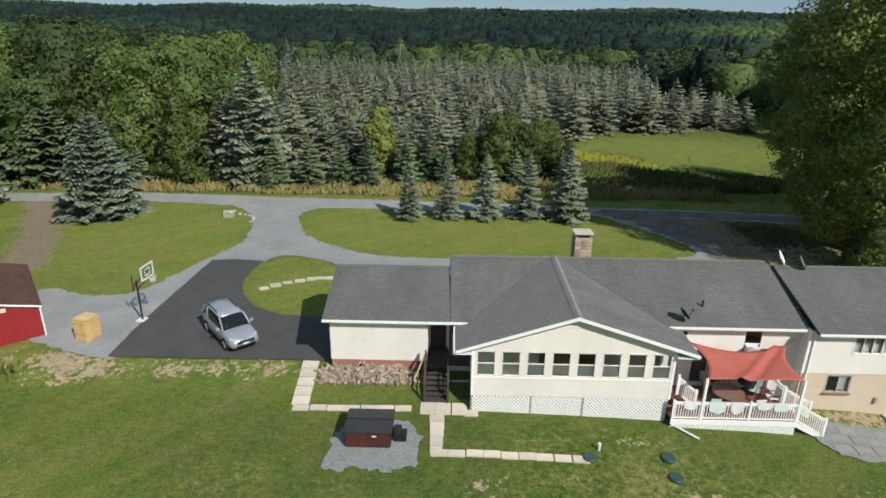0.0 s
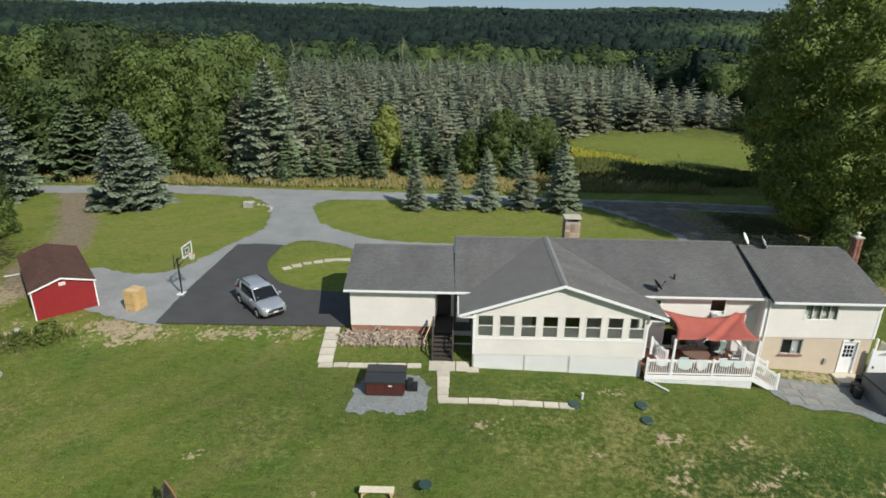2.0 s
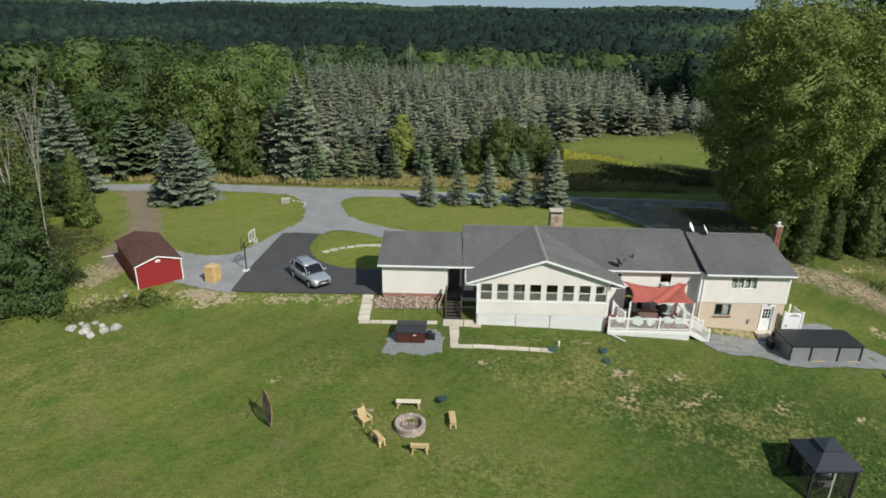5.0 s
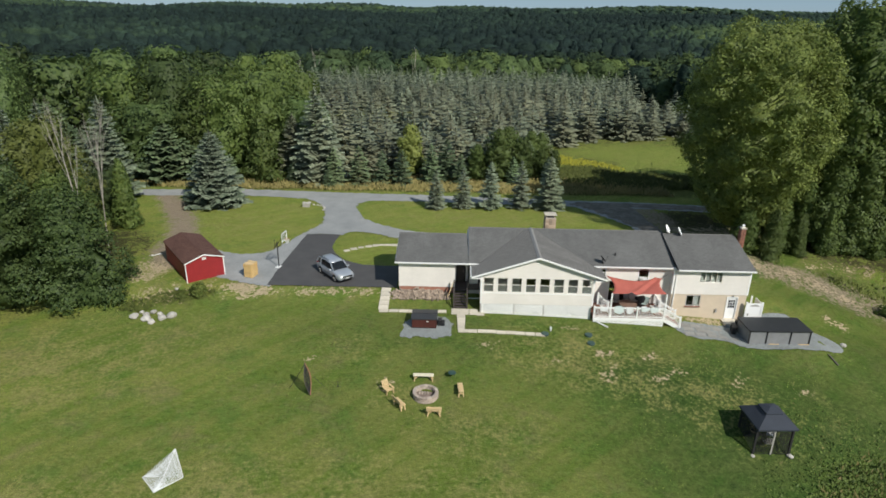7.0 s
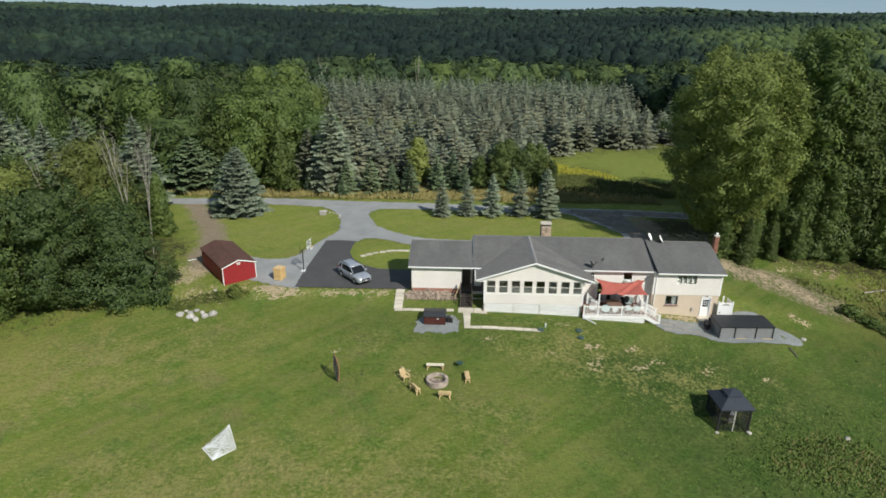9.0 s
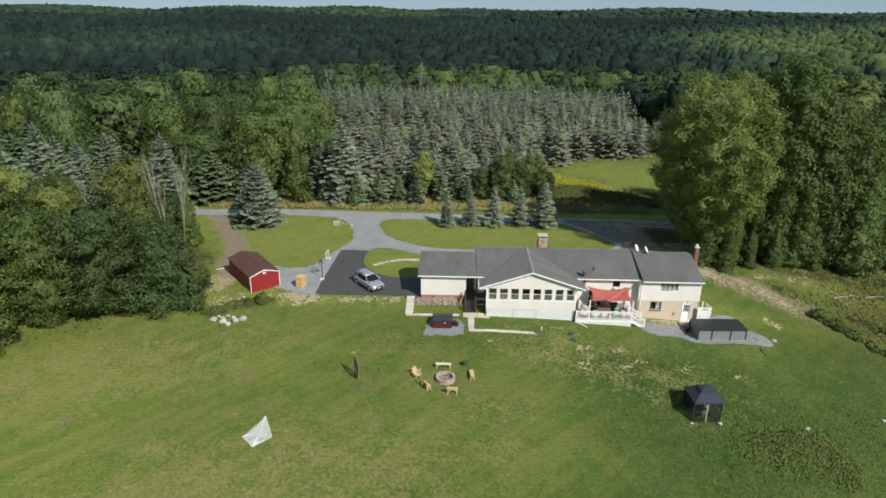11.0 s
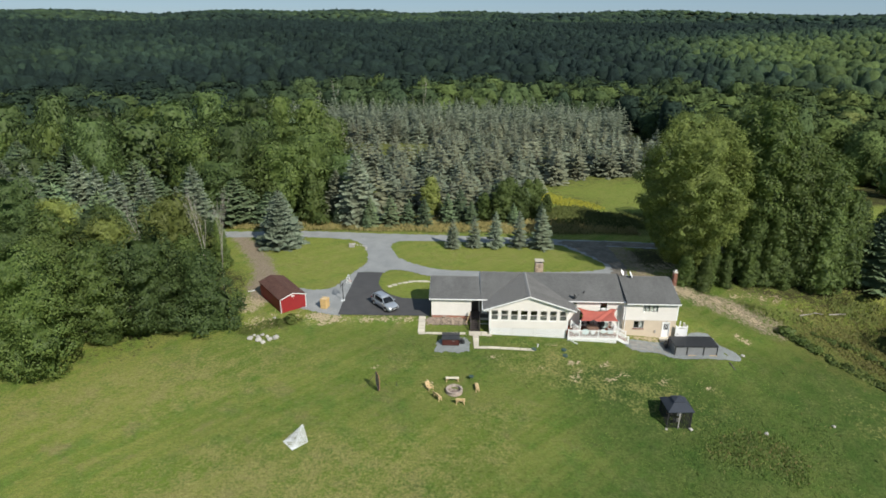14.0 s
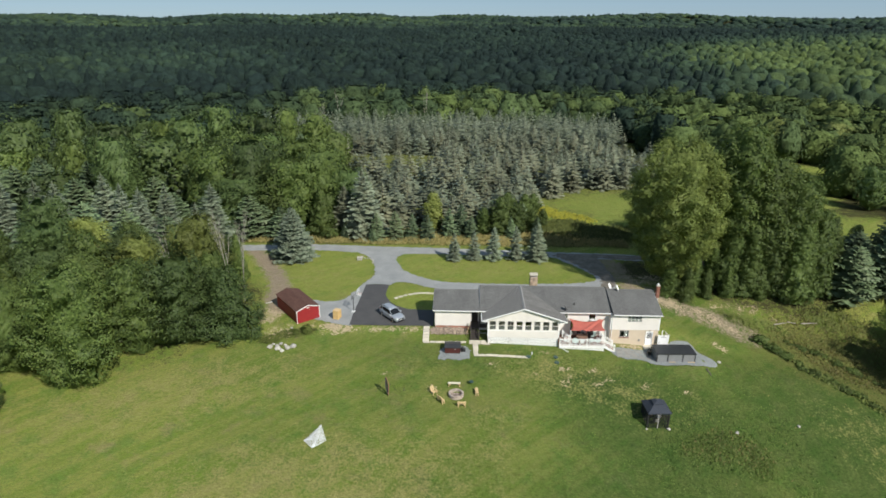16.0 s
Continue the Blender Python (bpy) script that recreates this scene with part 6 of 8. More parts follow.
far_woods("hill_woods", 7, 14000, 740, 1500, 8.6, 1, 6, 0, 0.1, 14.5, 14.5, "woods on the first rise of hills, cloud shadow in their tone", lambda x, y: y > 0, cloud_shade_tone, 0.16, 0.06)
# The far ridge has a lighter tone, as if in sun.
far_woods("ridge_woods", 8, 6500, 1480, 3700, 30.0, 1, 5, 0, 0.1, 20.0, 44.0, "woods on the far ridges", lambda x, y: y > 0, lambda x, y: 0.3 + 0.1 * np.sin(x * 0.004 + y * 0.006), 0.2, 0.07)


# ---- things beside the drive ----
def shed():
    x0, y0 = -21.94, 42.02
    a = 38.2
    t = thing("shed", pose(x0, y0, gz(x0, y0) - 0.1, 0, 0, a), "red board shed with white trim and a brown shingle roof", "shed")
    w, L, h, rz = 1.78, 7.4, 2.02, 2.6
    part("front_wall", Mesh().prism([(-w, 0), (w, 0), (w, h), (-0.05, rz), (-w, h)], 0, 0.08), RED, t)
    part("back_wall", Mesh().prism([(-w, 0), (w, 0), (w, h), (-0.05, rz), (-w, h)], L - 0.08, L), RED, t)
    for s in (-1, 1):
        part("side_wall", Mesh().box(min(s * w, s * (w - 0.08)), max(s * w, s * (w - 0.08)), 0.08, L - 0.08, 0, h), RED, t)
        part("corner_board", Mesh().box(s * w - 0.035, s * w + 0.035, -0.025, -0.003, 0, h - 0.03), WHITE, t)
        xa, xb = s * (w + 0.12), -0.05
        za = h + 0.05
        part("roof_slope", Mesh().prism([(xa, za), (xb, rz + 0.08), (xb, rz), (xa, za - 0.08)], -0.15, L + 0.15), SHINGLE_B, t, "brown shingle slope")
        part("rake_board", Mesh().prism([(xa, za + 0.012), (xb, rz + 0.092), (xb, rz - 0.01), (xa, za - 0.08)], -0.185, -0.153), WHITE, t)
    v = part("gable_vent", Mesh().box(-0.2, 0.18, -0.03, -0.003, 2.1, 2.32), WHITE, t, "white louvred gable vent")
    for k in range(3):
        part("slat", Mesh().box(-0.17, 0.15, -0.042, -0.032, 2.14 + k * 0.06, 2.165 + k * 0.06), GREYTRIM, v)
    part("skid", Mesh().box(-w + 0.1, w - 0.1, 0.02, 0.14, -0.4, -0.003), DARKWOOD, t)


shed()


def crate():
    t = thing("wooden_crate", pose(-18.0, 42.4, gz(-18.0, 42.4), 0, 0, -17), "tall yellow wooden crate standing on a pallet", "crate")
    part("box", Mesh().box(-0.41, 0.41, 0.0, 0.98, 0.12, 1.38), CRATEWOOD, t)
    for k in range(6):
        part("board", Mesh().box(-0.42 + k * 0.141, -0.29 + k * 0.141, -0.028, -0.003, 0.1, 1.4), CRATEWOOD, t)
        part("board", Mesh().box(0.413, 0.438, 0.0 + k * 0.165, 0.152 + k * 0.165, 0.1, 1.4), CRATEWOOD, t)
    for k in range(5):
        part("lid_board", Mesh().box(-0.45, 0.47, -0.04 + k * 0.208, 0.156 + k * 0.208, 1.403, 1.44), PALEWOOD, t)
    for z in (0.5, 1.2):
        part("batten", Mesh().box(0.441, 0.465, -0.02, 1.0, z, z + 0.1), CRATEWOOD, t)
        part("batten", Mesh().box(-0.43, 0.43, -0.056, -0.031, z, z + 0.1), CRATEWOOD, t)
    for x in (-0.4, -0.05, 0.3):
        part("pallet_foot", Mesh().box(x, x + 0.1, -0.05, 1.0, -0.03, 0.117), PALEWOOD, t)


crate()


def hoop():
    t = thing("basketball_hoop", pose(-15.78, 45.15, gz(-15.78, 45.15) + 0.04, 0, 0, 85), "black basketball hoop with a clear backboard and net", "basketball hoop")
    part("base", Mesh().box(-0.3, 0.3, -0.2, 0.3, 0, 0.1), PLASTIC, t, "white weighted base", bevel=0.03)
    part("pole", Mesh().tube((0, 0, 0.1), (0, 0, 2.7), 0.055, n=10), BLACK, t)
    for z in (2.2, 2.65):
        part("arm", Mesh().beam((0, 0, z - 0.15), (0, -0.75, z + 0.75), 0.05, 0.05), BLACK, t)
    part("brace", Mesh().beam((0, 0.3, 2.0), (0, 0, 2.65), 0.05, 0.05), BLACK, t)
    part("extension", Mesh().tube((0, 0.3, 1.9), (0, 0.25, 3.0), 0.03), BLACK, t)
    b = part("backboard", Mesh().box(-0.62, 0.62, -0.8, -0.775, 2.95, 3.75), GLASS, t, "clear backboard")
    b.visible_shadow = False
    fr = Mesh()
    for x0, x1, z0, z1 in ((-0.64, 0.64, 3.7, 3.78), (-0.64, 0.64, 2.92, 3.0), (-0.64, -0.57, 3.0, 3.7), (0.57, 0.64, 3.0, 3.7)):
        fr.box(x0, x1, -0.83, -0.77, z0, z1)
    part("frame", fr, PLASTIC, b)
    sq = Mesh()
    for x0, x1, z0, z1 in ((-0.27, 0.27, 3.5, 3.54), (-0.27, 0.27, 3.14, 3.18), (-0.27, -0.23, 3.18, 3.5), (0.23, 0.27, 3.18, 3.5)):
        sq.box(x0, x1, -0.82, -0.803, z0, z1)
    part("target_square", sq, PLASTIC, b)
    rim, net = Mesh(), Mesh()
    n = 16
    P = [Vector((0.23 * math.cos(2 * math.pi * i / n), -1.08 + 0.23 * math.sin(2 * math.pi * i / n), 3.1)) for i in range(n)]
    Q = [Vector((0.13 * math.cos(2 * math.pi * (i + 0.5) / n), -1.08 + 0.13 * math.sin(2 * math.pi * (i + 0.5) / n), 2.68)) for i in range(n)]
    for i in range(n):
        rim.tube(P[i], P[(i + 1) % n], 0.014, n=5)
        net.tube(P[i], Q[i], 0.009, n=4).tube(P[(i + 1) % n], Q[i], 0.009, n=4)
    part("rim", rim, ORANGE, t, "orange rim")
    part("net", net, NETCLOTH, t, "white net")


hoop()


def loft(stations, close=True):
    """A skin over rings of points along x, mirrored in y."""
    m = Mesh()
    rings = []
    for x, prof in stations:
        r = [(x, y, z) for y, z in prof] + [(x, -y, z) for y, z in reversed(prof)]
        rings.append(r)
    n = len(rings[0])
    vs = [p for r in rings for p in r]
    fs = [(k * n + i, k * n + (i + 1) % n, (k + 1) * n + (i + 1) % n, (k + 1) * n + i) for k in range(len(rings) - 1) for i in range(n)]
    fs += [tuple(range(n)), tuple((len(rings) - 1) * n + i for i in range(n - 1, -1, -1))]
    return m.add(vs, fs)


def car():
    x, y = -9.72, 43.4
    t = thing("car", pose(x, y, gz(x, y) + 0.08, 0, 0, -49.5), "silver-blue family car parked on the asphalt", "car")

    def prof(w, zb, zs, zt):
        return [(0.0, zt), (w * 0.55, zt - 0.005), (w * 0.84, zt - 0.04), (w * 0.97, zs), (w, (zs + zb) / 2 + 0.05), (w * 0.99, zb + 0.12), (w * 0.88, zb)]
    body = loft([(-2.30, prof(0.70, 0.42, 0.72, 0.92)), (-2.24, prof(0.80, 0.32, 0.80, 1.02)), (-1.9, prof(0.89, 0.26, 0.90, 1.06)), (-1.0, prof(0.91, 0.24, 0.88, 1.05)), (0.2, prof(0.91, 0.24, 0.87, 1.03)), (0.95, prof(0.91, 0.24, 0.86, 1.03)),
                 (1.45, prof(0.90, 0.25, 0.82, 0.99)), (1.95, prof(0.86, 0.28, 0.76, 0.92)), (2.2, prof(0.78, 0.32, 0.70, 0.83)), (2.32, prof(0.62, 0.40, 0.62, 0.70))])
    b = part("body", body, CARPAINT, t, smooth=True)
    cab = loft([(-2.12, [(0, 1.06), (0.5, 1.06), (0.72, 1.04), (0.74, 1.03), (0.75, 1.0)]), (-1.75, [(0, 1.60), (0.45, 1.59), (0.64, 1.55), (0.74, 1.2), (0.79, 1.0)]), (-1.0, [(0, 1.66), (0.48, 1.65), (0.67, 1.61), (0.78, 1.25), (0.83, 1.0)]),
                (-0.2, [(0, 1.66), (0.48, 1.65), (0.67, 1.60), (0.78, 1.25), (0.83, 1.0)]), (0.48, [(0, 1.57), (0.46, 1.56), (0.64, 1.51), (0.76, 1.2), (0.82, 1.0)]), (1.06, [(0, 1.05), (0.5, 1.04), (0.72, 1.02), (0.76, 1.0), (0.78, 0.98)])])
    c = part("cabin", cab, CARGLASS, t, "dark tinted glasshouse", smooth=True)
    roof = loft([(-1.85, [(0, 1.595), (0.45, 1.585), (0.6, 1.55), (0.6, 1.5)]), (-1.72, [(0, 1.645), (0.45, 1.63), (0.655, 1.585), (0.66, 1.5)]), (-1.0, [(0, 1.69), (0.48, 1.68), (0.69, 1.63), (0.695, 1.54)]), (-0.2, [(0, 1.69), (0.48, 1.68), (0.69, 1.625), (0.695, 1.54)]), (0.42, [(0, 1.64), (0.46, 1.625), (0.66, 1.565), (0.665, 1.49)])])
    part("roof", roof, CARPAINT, t, smooth=True)
    for s in (-1, 1):
        for (xa, za, xb, zb, w, paint) in ((0.42, 1.56, 1.06, 1.03, 0.075, CARPAINT), (-0.55, 1.6, -0.5, 1.0, 0.05, BLACK), (-1.42, 1.57, -1.35, 1.0, 0.09, CARPAINT), (-1.8, 1.55, -2.1, 1.04, 0.13, CARPAINT)):
            ya, yb = s * (0.69 if za > 1.5 else 0.7), s * 0.815
            part("pillar", Mesh().beam((xa, ya, za), (xb, yb if xb < 1.0 else s * 0.79, zb), 0.04, w, up=(0, s, 0.2)), paint, t)
        part("roof_rail", Mesh().beam((-1.6, s * 0.6, 1.69), (-0.1, s * 0.6, 1.70), 0.04, 0.05), BLACK, t)
        part("mirror", Mesh().box(0.72, 0.9, min(s * 0.9, s * 1.1), max(s * 0.9, s * 1.1), 1.02, 1.17), CARPAINT, t, bevel=0.03)
        part("headlight", Mesh().prism([(1.98, s * 0.80), (2.26, s * 0.56), (2.2, s * 0.5), (1.9, s * 0.72)], 0.72, 0.88, "z"), LAMPGLASS, t, "clear headlight")
        part("tail_light", Mesh().box(-2.29, -2.16, min(s * 0.64, s * 0.80), max(s * 0.64, s * 0.80), 0.86, 1.0), TAILRED, t, "red tail light")
        part("sill", Mesh().box(-1.0, 1.0, min(s * 0.86, s * 0.915), max(s * 0.86, s * 0.915), 0.2, 0.3), BLACK, t)
        for wx in (-1.36, 1.4):
            wh = part("wheel", Mesh().tube((wx, s * 0.70, 0.34), (wx, s * 0.925, 0.34), 0.34, n=20), RUBBER, t, "black tyre")
            part("rim", Mesh().tube((wx, s * 0.926, 0.34), (wx, s * 0.94, 0.34), 0.22, 0.2, n=14), CHROME, wh, "silver rim")
            for k in range(5):
                q = k * 1.2566
                part("spoke", Mesh().beam((wx, s * 0.945, 0.34), (wx + 0.2 * math.cos(q), s * 0.945, 0.34 + 0.2 * math.sin(q)), 0.03, 0.05), GREYTRIM, wh)
            part("wheel_arch", Mesh().tube((wx, s * 0.9, 0.36), (wx, s * 0.918, 0.36), 0.4, n=20), BLACK, t)
    part("grille", Mesh().box(2.14, 2.33, -0.5, 0.5, 0.56, 0.74), BLACK, t, "dark grille")
    part("grille_bar", Mesh().box(2.325, 2.35, -0.46, 0.46, 0.655, 0.69), CHROME, t)
    part("bumper_intake", Mesh().box(2.2, 2.33, -0.55, 0.55, 0.38, 0.5), BLACK, t)
    part("plate", Mesh().box(2.325, 2.34, -0.16, 0.16, 0.5, 0.6), PLASTIC, t)
    for s in (-0.3, 0.3):
        part("wiper", Mesh().beam((1.1, s, 1.07), (0.8, s + 0.35, 1.27), 0.02, 0.02), BLACK, t)


car()

# ---- paving ----
rnd = random.Random(9)


def slab_mesh(w, d, t=0.09, name="paver", mat=None):
    return Mesh().box(-w / 2, w / 2, -d / 2, d / 2, -t, 0.0).data(name, mat or CONCRETE, bevel=0.015)


def pave(name, label, cells, mat=None, jitter=0.03, lift=0.07):
    """A path of separate slabs; each cell is x, y, width, depth, turn."""
    p = thing(name, pose(cells[0][0], cells[0][1], gz(*cells[0][:2])), label, "path", "", "structure")
    inv = pose(cells[0][0], cells[0][1], gz(*cells[0][:2])).inverted()
    cache = {}
    for x, y, w, d, turn in cells:
        key = (round(w, 2), round(d, 2))
        if key not in cache:
            cache[key] = slab_mesh(w - 0.03, d - 0.03, mat=mat)
        sx, sy = (gz(x + 0.3, y) - gz(x - 0.3, y)) / 0.6, (gz(x, y + 0.3) - gz(x, y - 0.3)) / 0.6
        part("paver", cache[key], mat or CONCRETE, p, at=inv @ pose(x + rnd.uniform(-jitter, jitter), y + rnd.uniform(-jitter, jitter), gz(x, y) + lift, math.degrees(math.atan(sy)), -math.degrees(math.atan(sx)), turn + rnd.uniform(-2, 2)))
    return p


cells = [(-4.42, 40.6 - i * 0.62, 0.92, 0.62, 0) for i in range(5)]
cells += [(-4.3 + i * 0.86, 37.62 + 0.02 * i, 0.86, 0.42, 1) for i in range(7)]
cells += [(2.1 + i * 0.8, 37.78, 0.8, 0.85, 0) for i in range(3)] + [(4.35, 37.5, 0.7, 0.5, 0)]
cells += [(2.62, 37.1 - i * 0.56, 0.78 - 0.04 * i, 0.56, 4) for i in range(5)]
cells += [(2.75 + i * 0.82, 34.72 - 0.01 * i, 0.82, 0.46, 0) for i in range(9)]
pave("garden_path", "pale concrete slab path across the back lawn", cells)
pave("stepping_stones", "curved row of pale stepping stones on the lawn island", [(-9.9 + i * 0.72, 50.6 + 2.3 * math.sin(min(1.5, i * 0.28)) * 0.95, 0.66 + 0.1 * (i % 2), 0.5 + 0.1 * ((i + 1) % 3), 30 - i * 5) for i in range(9)], CONCRETE, 0.06, 0.05)
pc = []
for i in range(5):
    for j in range(3):
        pc.append((22.6 + i * 0.98 + 0.2 * (j % 2), 36.4 + j * 0.78, 0.94, 0.74, 0))
pave("patio", "grey flagstone patio beside the deck steps", pc, SLABGREY, 0.06, 0.062)

# boulders and loose stones
def boulder_mesh(seed, r):
    bm = bmesh.new()
    bmesh.ops.create_icosphere(bm, subdivisions=2, radius=r)
    for v in bm.verts:
        q = noise.noise_vector(v.co * (1.1 / r) + Vector((seed * 7.1, 0, 0)))
        v.co += q * r * 0.35
        v.co.z *= 0.68
    me = bpy.data.meshes.new("boulder")
    bm.to_mesh(me)
    bm.free()
    me.materials.append(STONE)
    return me


for i, (x, y, r) in enumerate(((-25.9, 35.5, 0.55), (-25.0, 35.9, 0.42), (-24.7, 35.2, 0.6), (-24.0, 34.7, 0.45), (-23.4, 35.4, 0.52), (-22.7, 35.8, 0.62), (-24.6, 36.4, 0.4), (-23.9, 36.1, 0.35), (-25.6, 36.3, 0.3))):
    solid("boulder", boulder_mesh(i, r * 0.68), STONE, "pale grey boulder in a heap at the lawn's edge", "boulder", "boulder heap", at=pose(x, y, gz(x, y) + r * 0.3, 0, 0, i * 70))
for i, (x, y, r) in enumerate(((-24.0, 39.9, 0.22), (36.5, 37.2, 0.26), (43.2, 27.3, 0.2), (34.4, 24.8, 0.24))):
    solid("stone", boulder_mesh(20 + i, r), STONE, "small pale stone lying in the grass", "stone", at=pose(x, y, gz(x, y) + r * 0.25))
rock = thing("landscape_rock", pose(-18.7, 69.0, gz(-18.7, 69.0)), "grey utility box beside pale stones at the drive", "utility box")
part("housing", Mesh().box(-0.5, 0.45, -0.3, 0.35, -0.05, 0.55), GREYTRIM, rock, bevel=0.06)
for i, (x, y, r) in enumerate(((0.1, -0.1, 0.3), (-0.3, 0.1, 0.25), (0.35, 0.25, 0.28))):
    part("stone", boulder_mesh(30 + i, r), STONE, rock, "pale stone", at=pose(x, y, 0.5))
curbs = [(-17.9 + 1.9 * math.sin(i * 0.3), 69.9 - 2.3 * (1 - math.cos(i * 0.3)) * 0.9) for i in range(7)]
for i, (x, y) in enumerate(curbs):
    solid("edging_stone", boulder_mesh(40 + i, 0.16), STONE, "pale edging stone along the drive", "stone", "drive edging stones", at=pose(x, y, gz(x, y) + 0.05))

# ---- hot tub and firewood ----
def hot_tub():
    x, y = -0.55, 35.65
    z = gz(x, y - 0.5) + 0.06
    t = thing("hot_tub", pose(x, y, z), "mahogany-sided hot tub under a charcoal cover", "hot tub")
    part("base", Mesh().box(-1.0, 1.0, -0.72, 0.9, -0.25, 0.06), BLACK, t)
    for k in range(4):
        part("panel", Mesh().box(-1.02 + k * 0.51, -0.52 + k * 0.51, -0.78, -0.74, 0.06, 0.78), TUBWOOD, t)
        for s in (-1.06, 1.02):
            part("panel", Mesh().box(s, s + 0.04, -0.74 + k * 0.42, -0.33 + k * 0.42, 0.06, 0.78), TUBWOOD, t)
    part("shell", Mesh().box(-1.0, 1.0, -0.73, 0.93, 0.06, 0.8), BLACK, t, bevel=0.05)
    cv = part("cover", Mesh().prism([(-0.85, 0.80), (-0.85, 0.9), (0.1, 0.97), (1.02, 0.9), (1.02, 0.80)], -1.12, 1.12, "x"), CHARCOAL, t, "charcoal vinyl cover", bevel=0.03)
    part("seam", Mesh().box(-1.11, 1.11, 0.07, 0.13, 0.965, 0.985), BLACK, cv)
    part("badge", Mesh().box(0.2, 0.4, -0.795, -0.782, 0.6, 0.68), PLASTIC, t)
    st = thing("tub_step", pose(x + 1.45, y + 0.05, gz(x + 1.45, y) + 0.05), "low black step box beside the hot tub", "step")
    part("lower_step", Mesh().box(-0.3, 0.3, -0.35, 0.35, -0.05, 0.22), BLACK, st, bevel=0.02)
    part("upper_step", Mesh().box(-0.3, 0.05, -0.35, 0.35, 0.223, 0.45), BLACK, st, bevel=0.02)


hot_tub()


def firewood():
    p = thing("firewood_pile", pose(-1.3, 39.7, gz(-1.3, 39.7)), "loose heap of split firewood against the garage wall", "firewood", "")
    inv = pose(-1.3, 39.7, gz(-1.3, 39.7)).inverted()
    kinds = []
    for i in range(5):
        r = 0.055 + 0.011 * i
        m = Mesh().prism([(r * math.cos(a) * (1 if j % 2 else 0.8), r * math.sin(a)) for j, a in enumerate([0.3, 1.5, 2.6, 3.9, 5.2])], -0.22, 0.22, "y")
        kinds.append(m.data("log", LOGEND))
    q = random.Random(3)
    for i in range(290):
        x = q.uniform(-3.9, 1.5)
        top = 0.46 * (0.55 + 0.45 * math.sin((x + 3.4) * 0.75)) * (0.8 + 0.2 * math.sin(x * 3.1)) * (1 if x < 0.6 else 0.6)
        d = q.uniform(0, 1)
        y = 39.3 + 1.0 * d
        z = gz(x, y) + max(0.06, top * (0.15 + 0.95 * d) + q.uniform(-0.1, 0.05))
        part("log", kinds[i % 5], LOGEND, p, at=inv @ pose(x, y, z, q.uniform(-30, 30), q.uniform(-30, 30), q.uniform(0, 180)))
    part("heap_core", Mesh().prism([(39.1, gz(-1, 39.1) - 0.1), (40.33, gz(-1, 40.3) - 0.1), (40.33, gz(-1, 40.3) + 0.3), (39.6, gz(-1, 39.6) + 0.12)], -3.1, 0.9, "x"), LOGEND, p, at=inv)


firewood()

# ---- deck, shade sail and furniture ----
DZ_ = -0.72
deck = thing("deck", pose(17.4, 38.8, gz(17.4, 37.4)), "raised wooden deck with white railings and a lattice skirt", "deck")
dk = pose(17.4, 38.8, gz(17.4, 37.4)).inverted()


def dp(name, m, mat, label="", parent=None, **kw):
    return part(name, m, mat, parent or deck, label, **({"at": dk} if parent is None else {}), **kw)


DX0, DX1, DY0, DY1 = 14.26, 20.45, 37.3, 40.38
for i in range(22):
    y = DY0 + 0.02 + i * 0.14
    dp("board", Mesh().box(DX0, DX1, y, y + 0.132, DZ_ - 0.04, DZ_), DECKWOOD)
dp("fascia", Mesh().box(DX0 - 0.02, DX1 + 0.02, DY0 - 0.05, DY0 - 0.003, DZ_ - 0.26, DZ_ + 0.01), WHITE, "white fascia board")
dp("lattice_panel", lattice(DX0, DX1, gz(19.5, 37.3) - 0.1, DZ_ - 0.27, DY0 - 0.02), WHITE, "white lattice skirt")
# added dark block that paints the shade beneath the boards
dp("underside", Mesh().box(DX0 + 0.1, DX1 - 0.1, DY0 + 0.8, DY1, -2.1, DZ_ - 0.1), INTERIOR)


def railing(x0, y0, z0, x1, y1, z1, posts=2, h=0.98):
    """White rails and balusters between two points at floor level."""
    a, b = Vector((x0, y0, z0)), Vector((x1, y1, z1))
    for dz, w, hh in ((h, 0.09, 0.05), (h - 0.08, 0.05, 0.07), (0.1, 0.05, 0.07)):
        dp("rail", Mesh().beam(a + Vector((0, 0, dz)), b + Vector((0, 0, dz)), w, hh), WHITE)
    n = int((b - a).length / 0.125)
    for i in range(1, n):
        p = a.lerp(b, i / n)
        dp("baluster", Mesh().box(p.x - 0.019, p.x + 0.019, p.y - 0.019, p.y + 0.019, p.z + 0.12, p.z + h - 0.11), WHITE)
    for i in range(posts):
        p = a.lerp(b, i / max(1, posts - 1))
        dp("post", Mesh().box(p.x - 0.055, p.x + 0.055, p.y - 0.055, p.y + 0.055, p.z - 0.05, p.z + h + 0.12), WHITE)


railing(DX0 + 0.06, DY0 + 0.03, DZ_, 15.72, DY0 + 0.03, DZ_)
railing(15.72, DY0 + 0.03, DZ_, DX1, DY0 + 0.03, DZ_, 3)
for x in (15.72, DX1):
    dp("sail_post", Mesh().box(x - 0.06, x + 0.06, DY0 - 0.03, DY0 + 0.09, DZ_ - 0.1, 1.62), WHITE, "white post of the shade sail")
gb = gz(22.0, 37.4)
for y in (DY0 + 0.03, 38.75):
    railing(DX1 + 0.02, y, DZ_, 21.95, y, gb + 0.02)
    dp("stringer", Mesh().beam((DX1, y, DZ_ - 0.14), (22.0, y, gb - 0.05), 0.05, 0.28), WHITE)
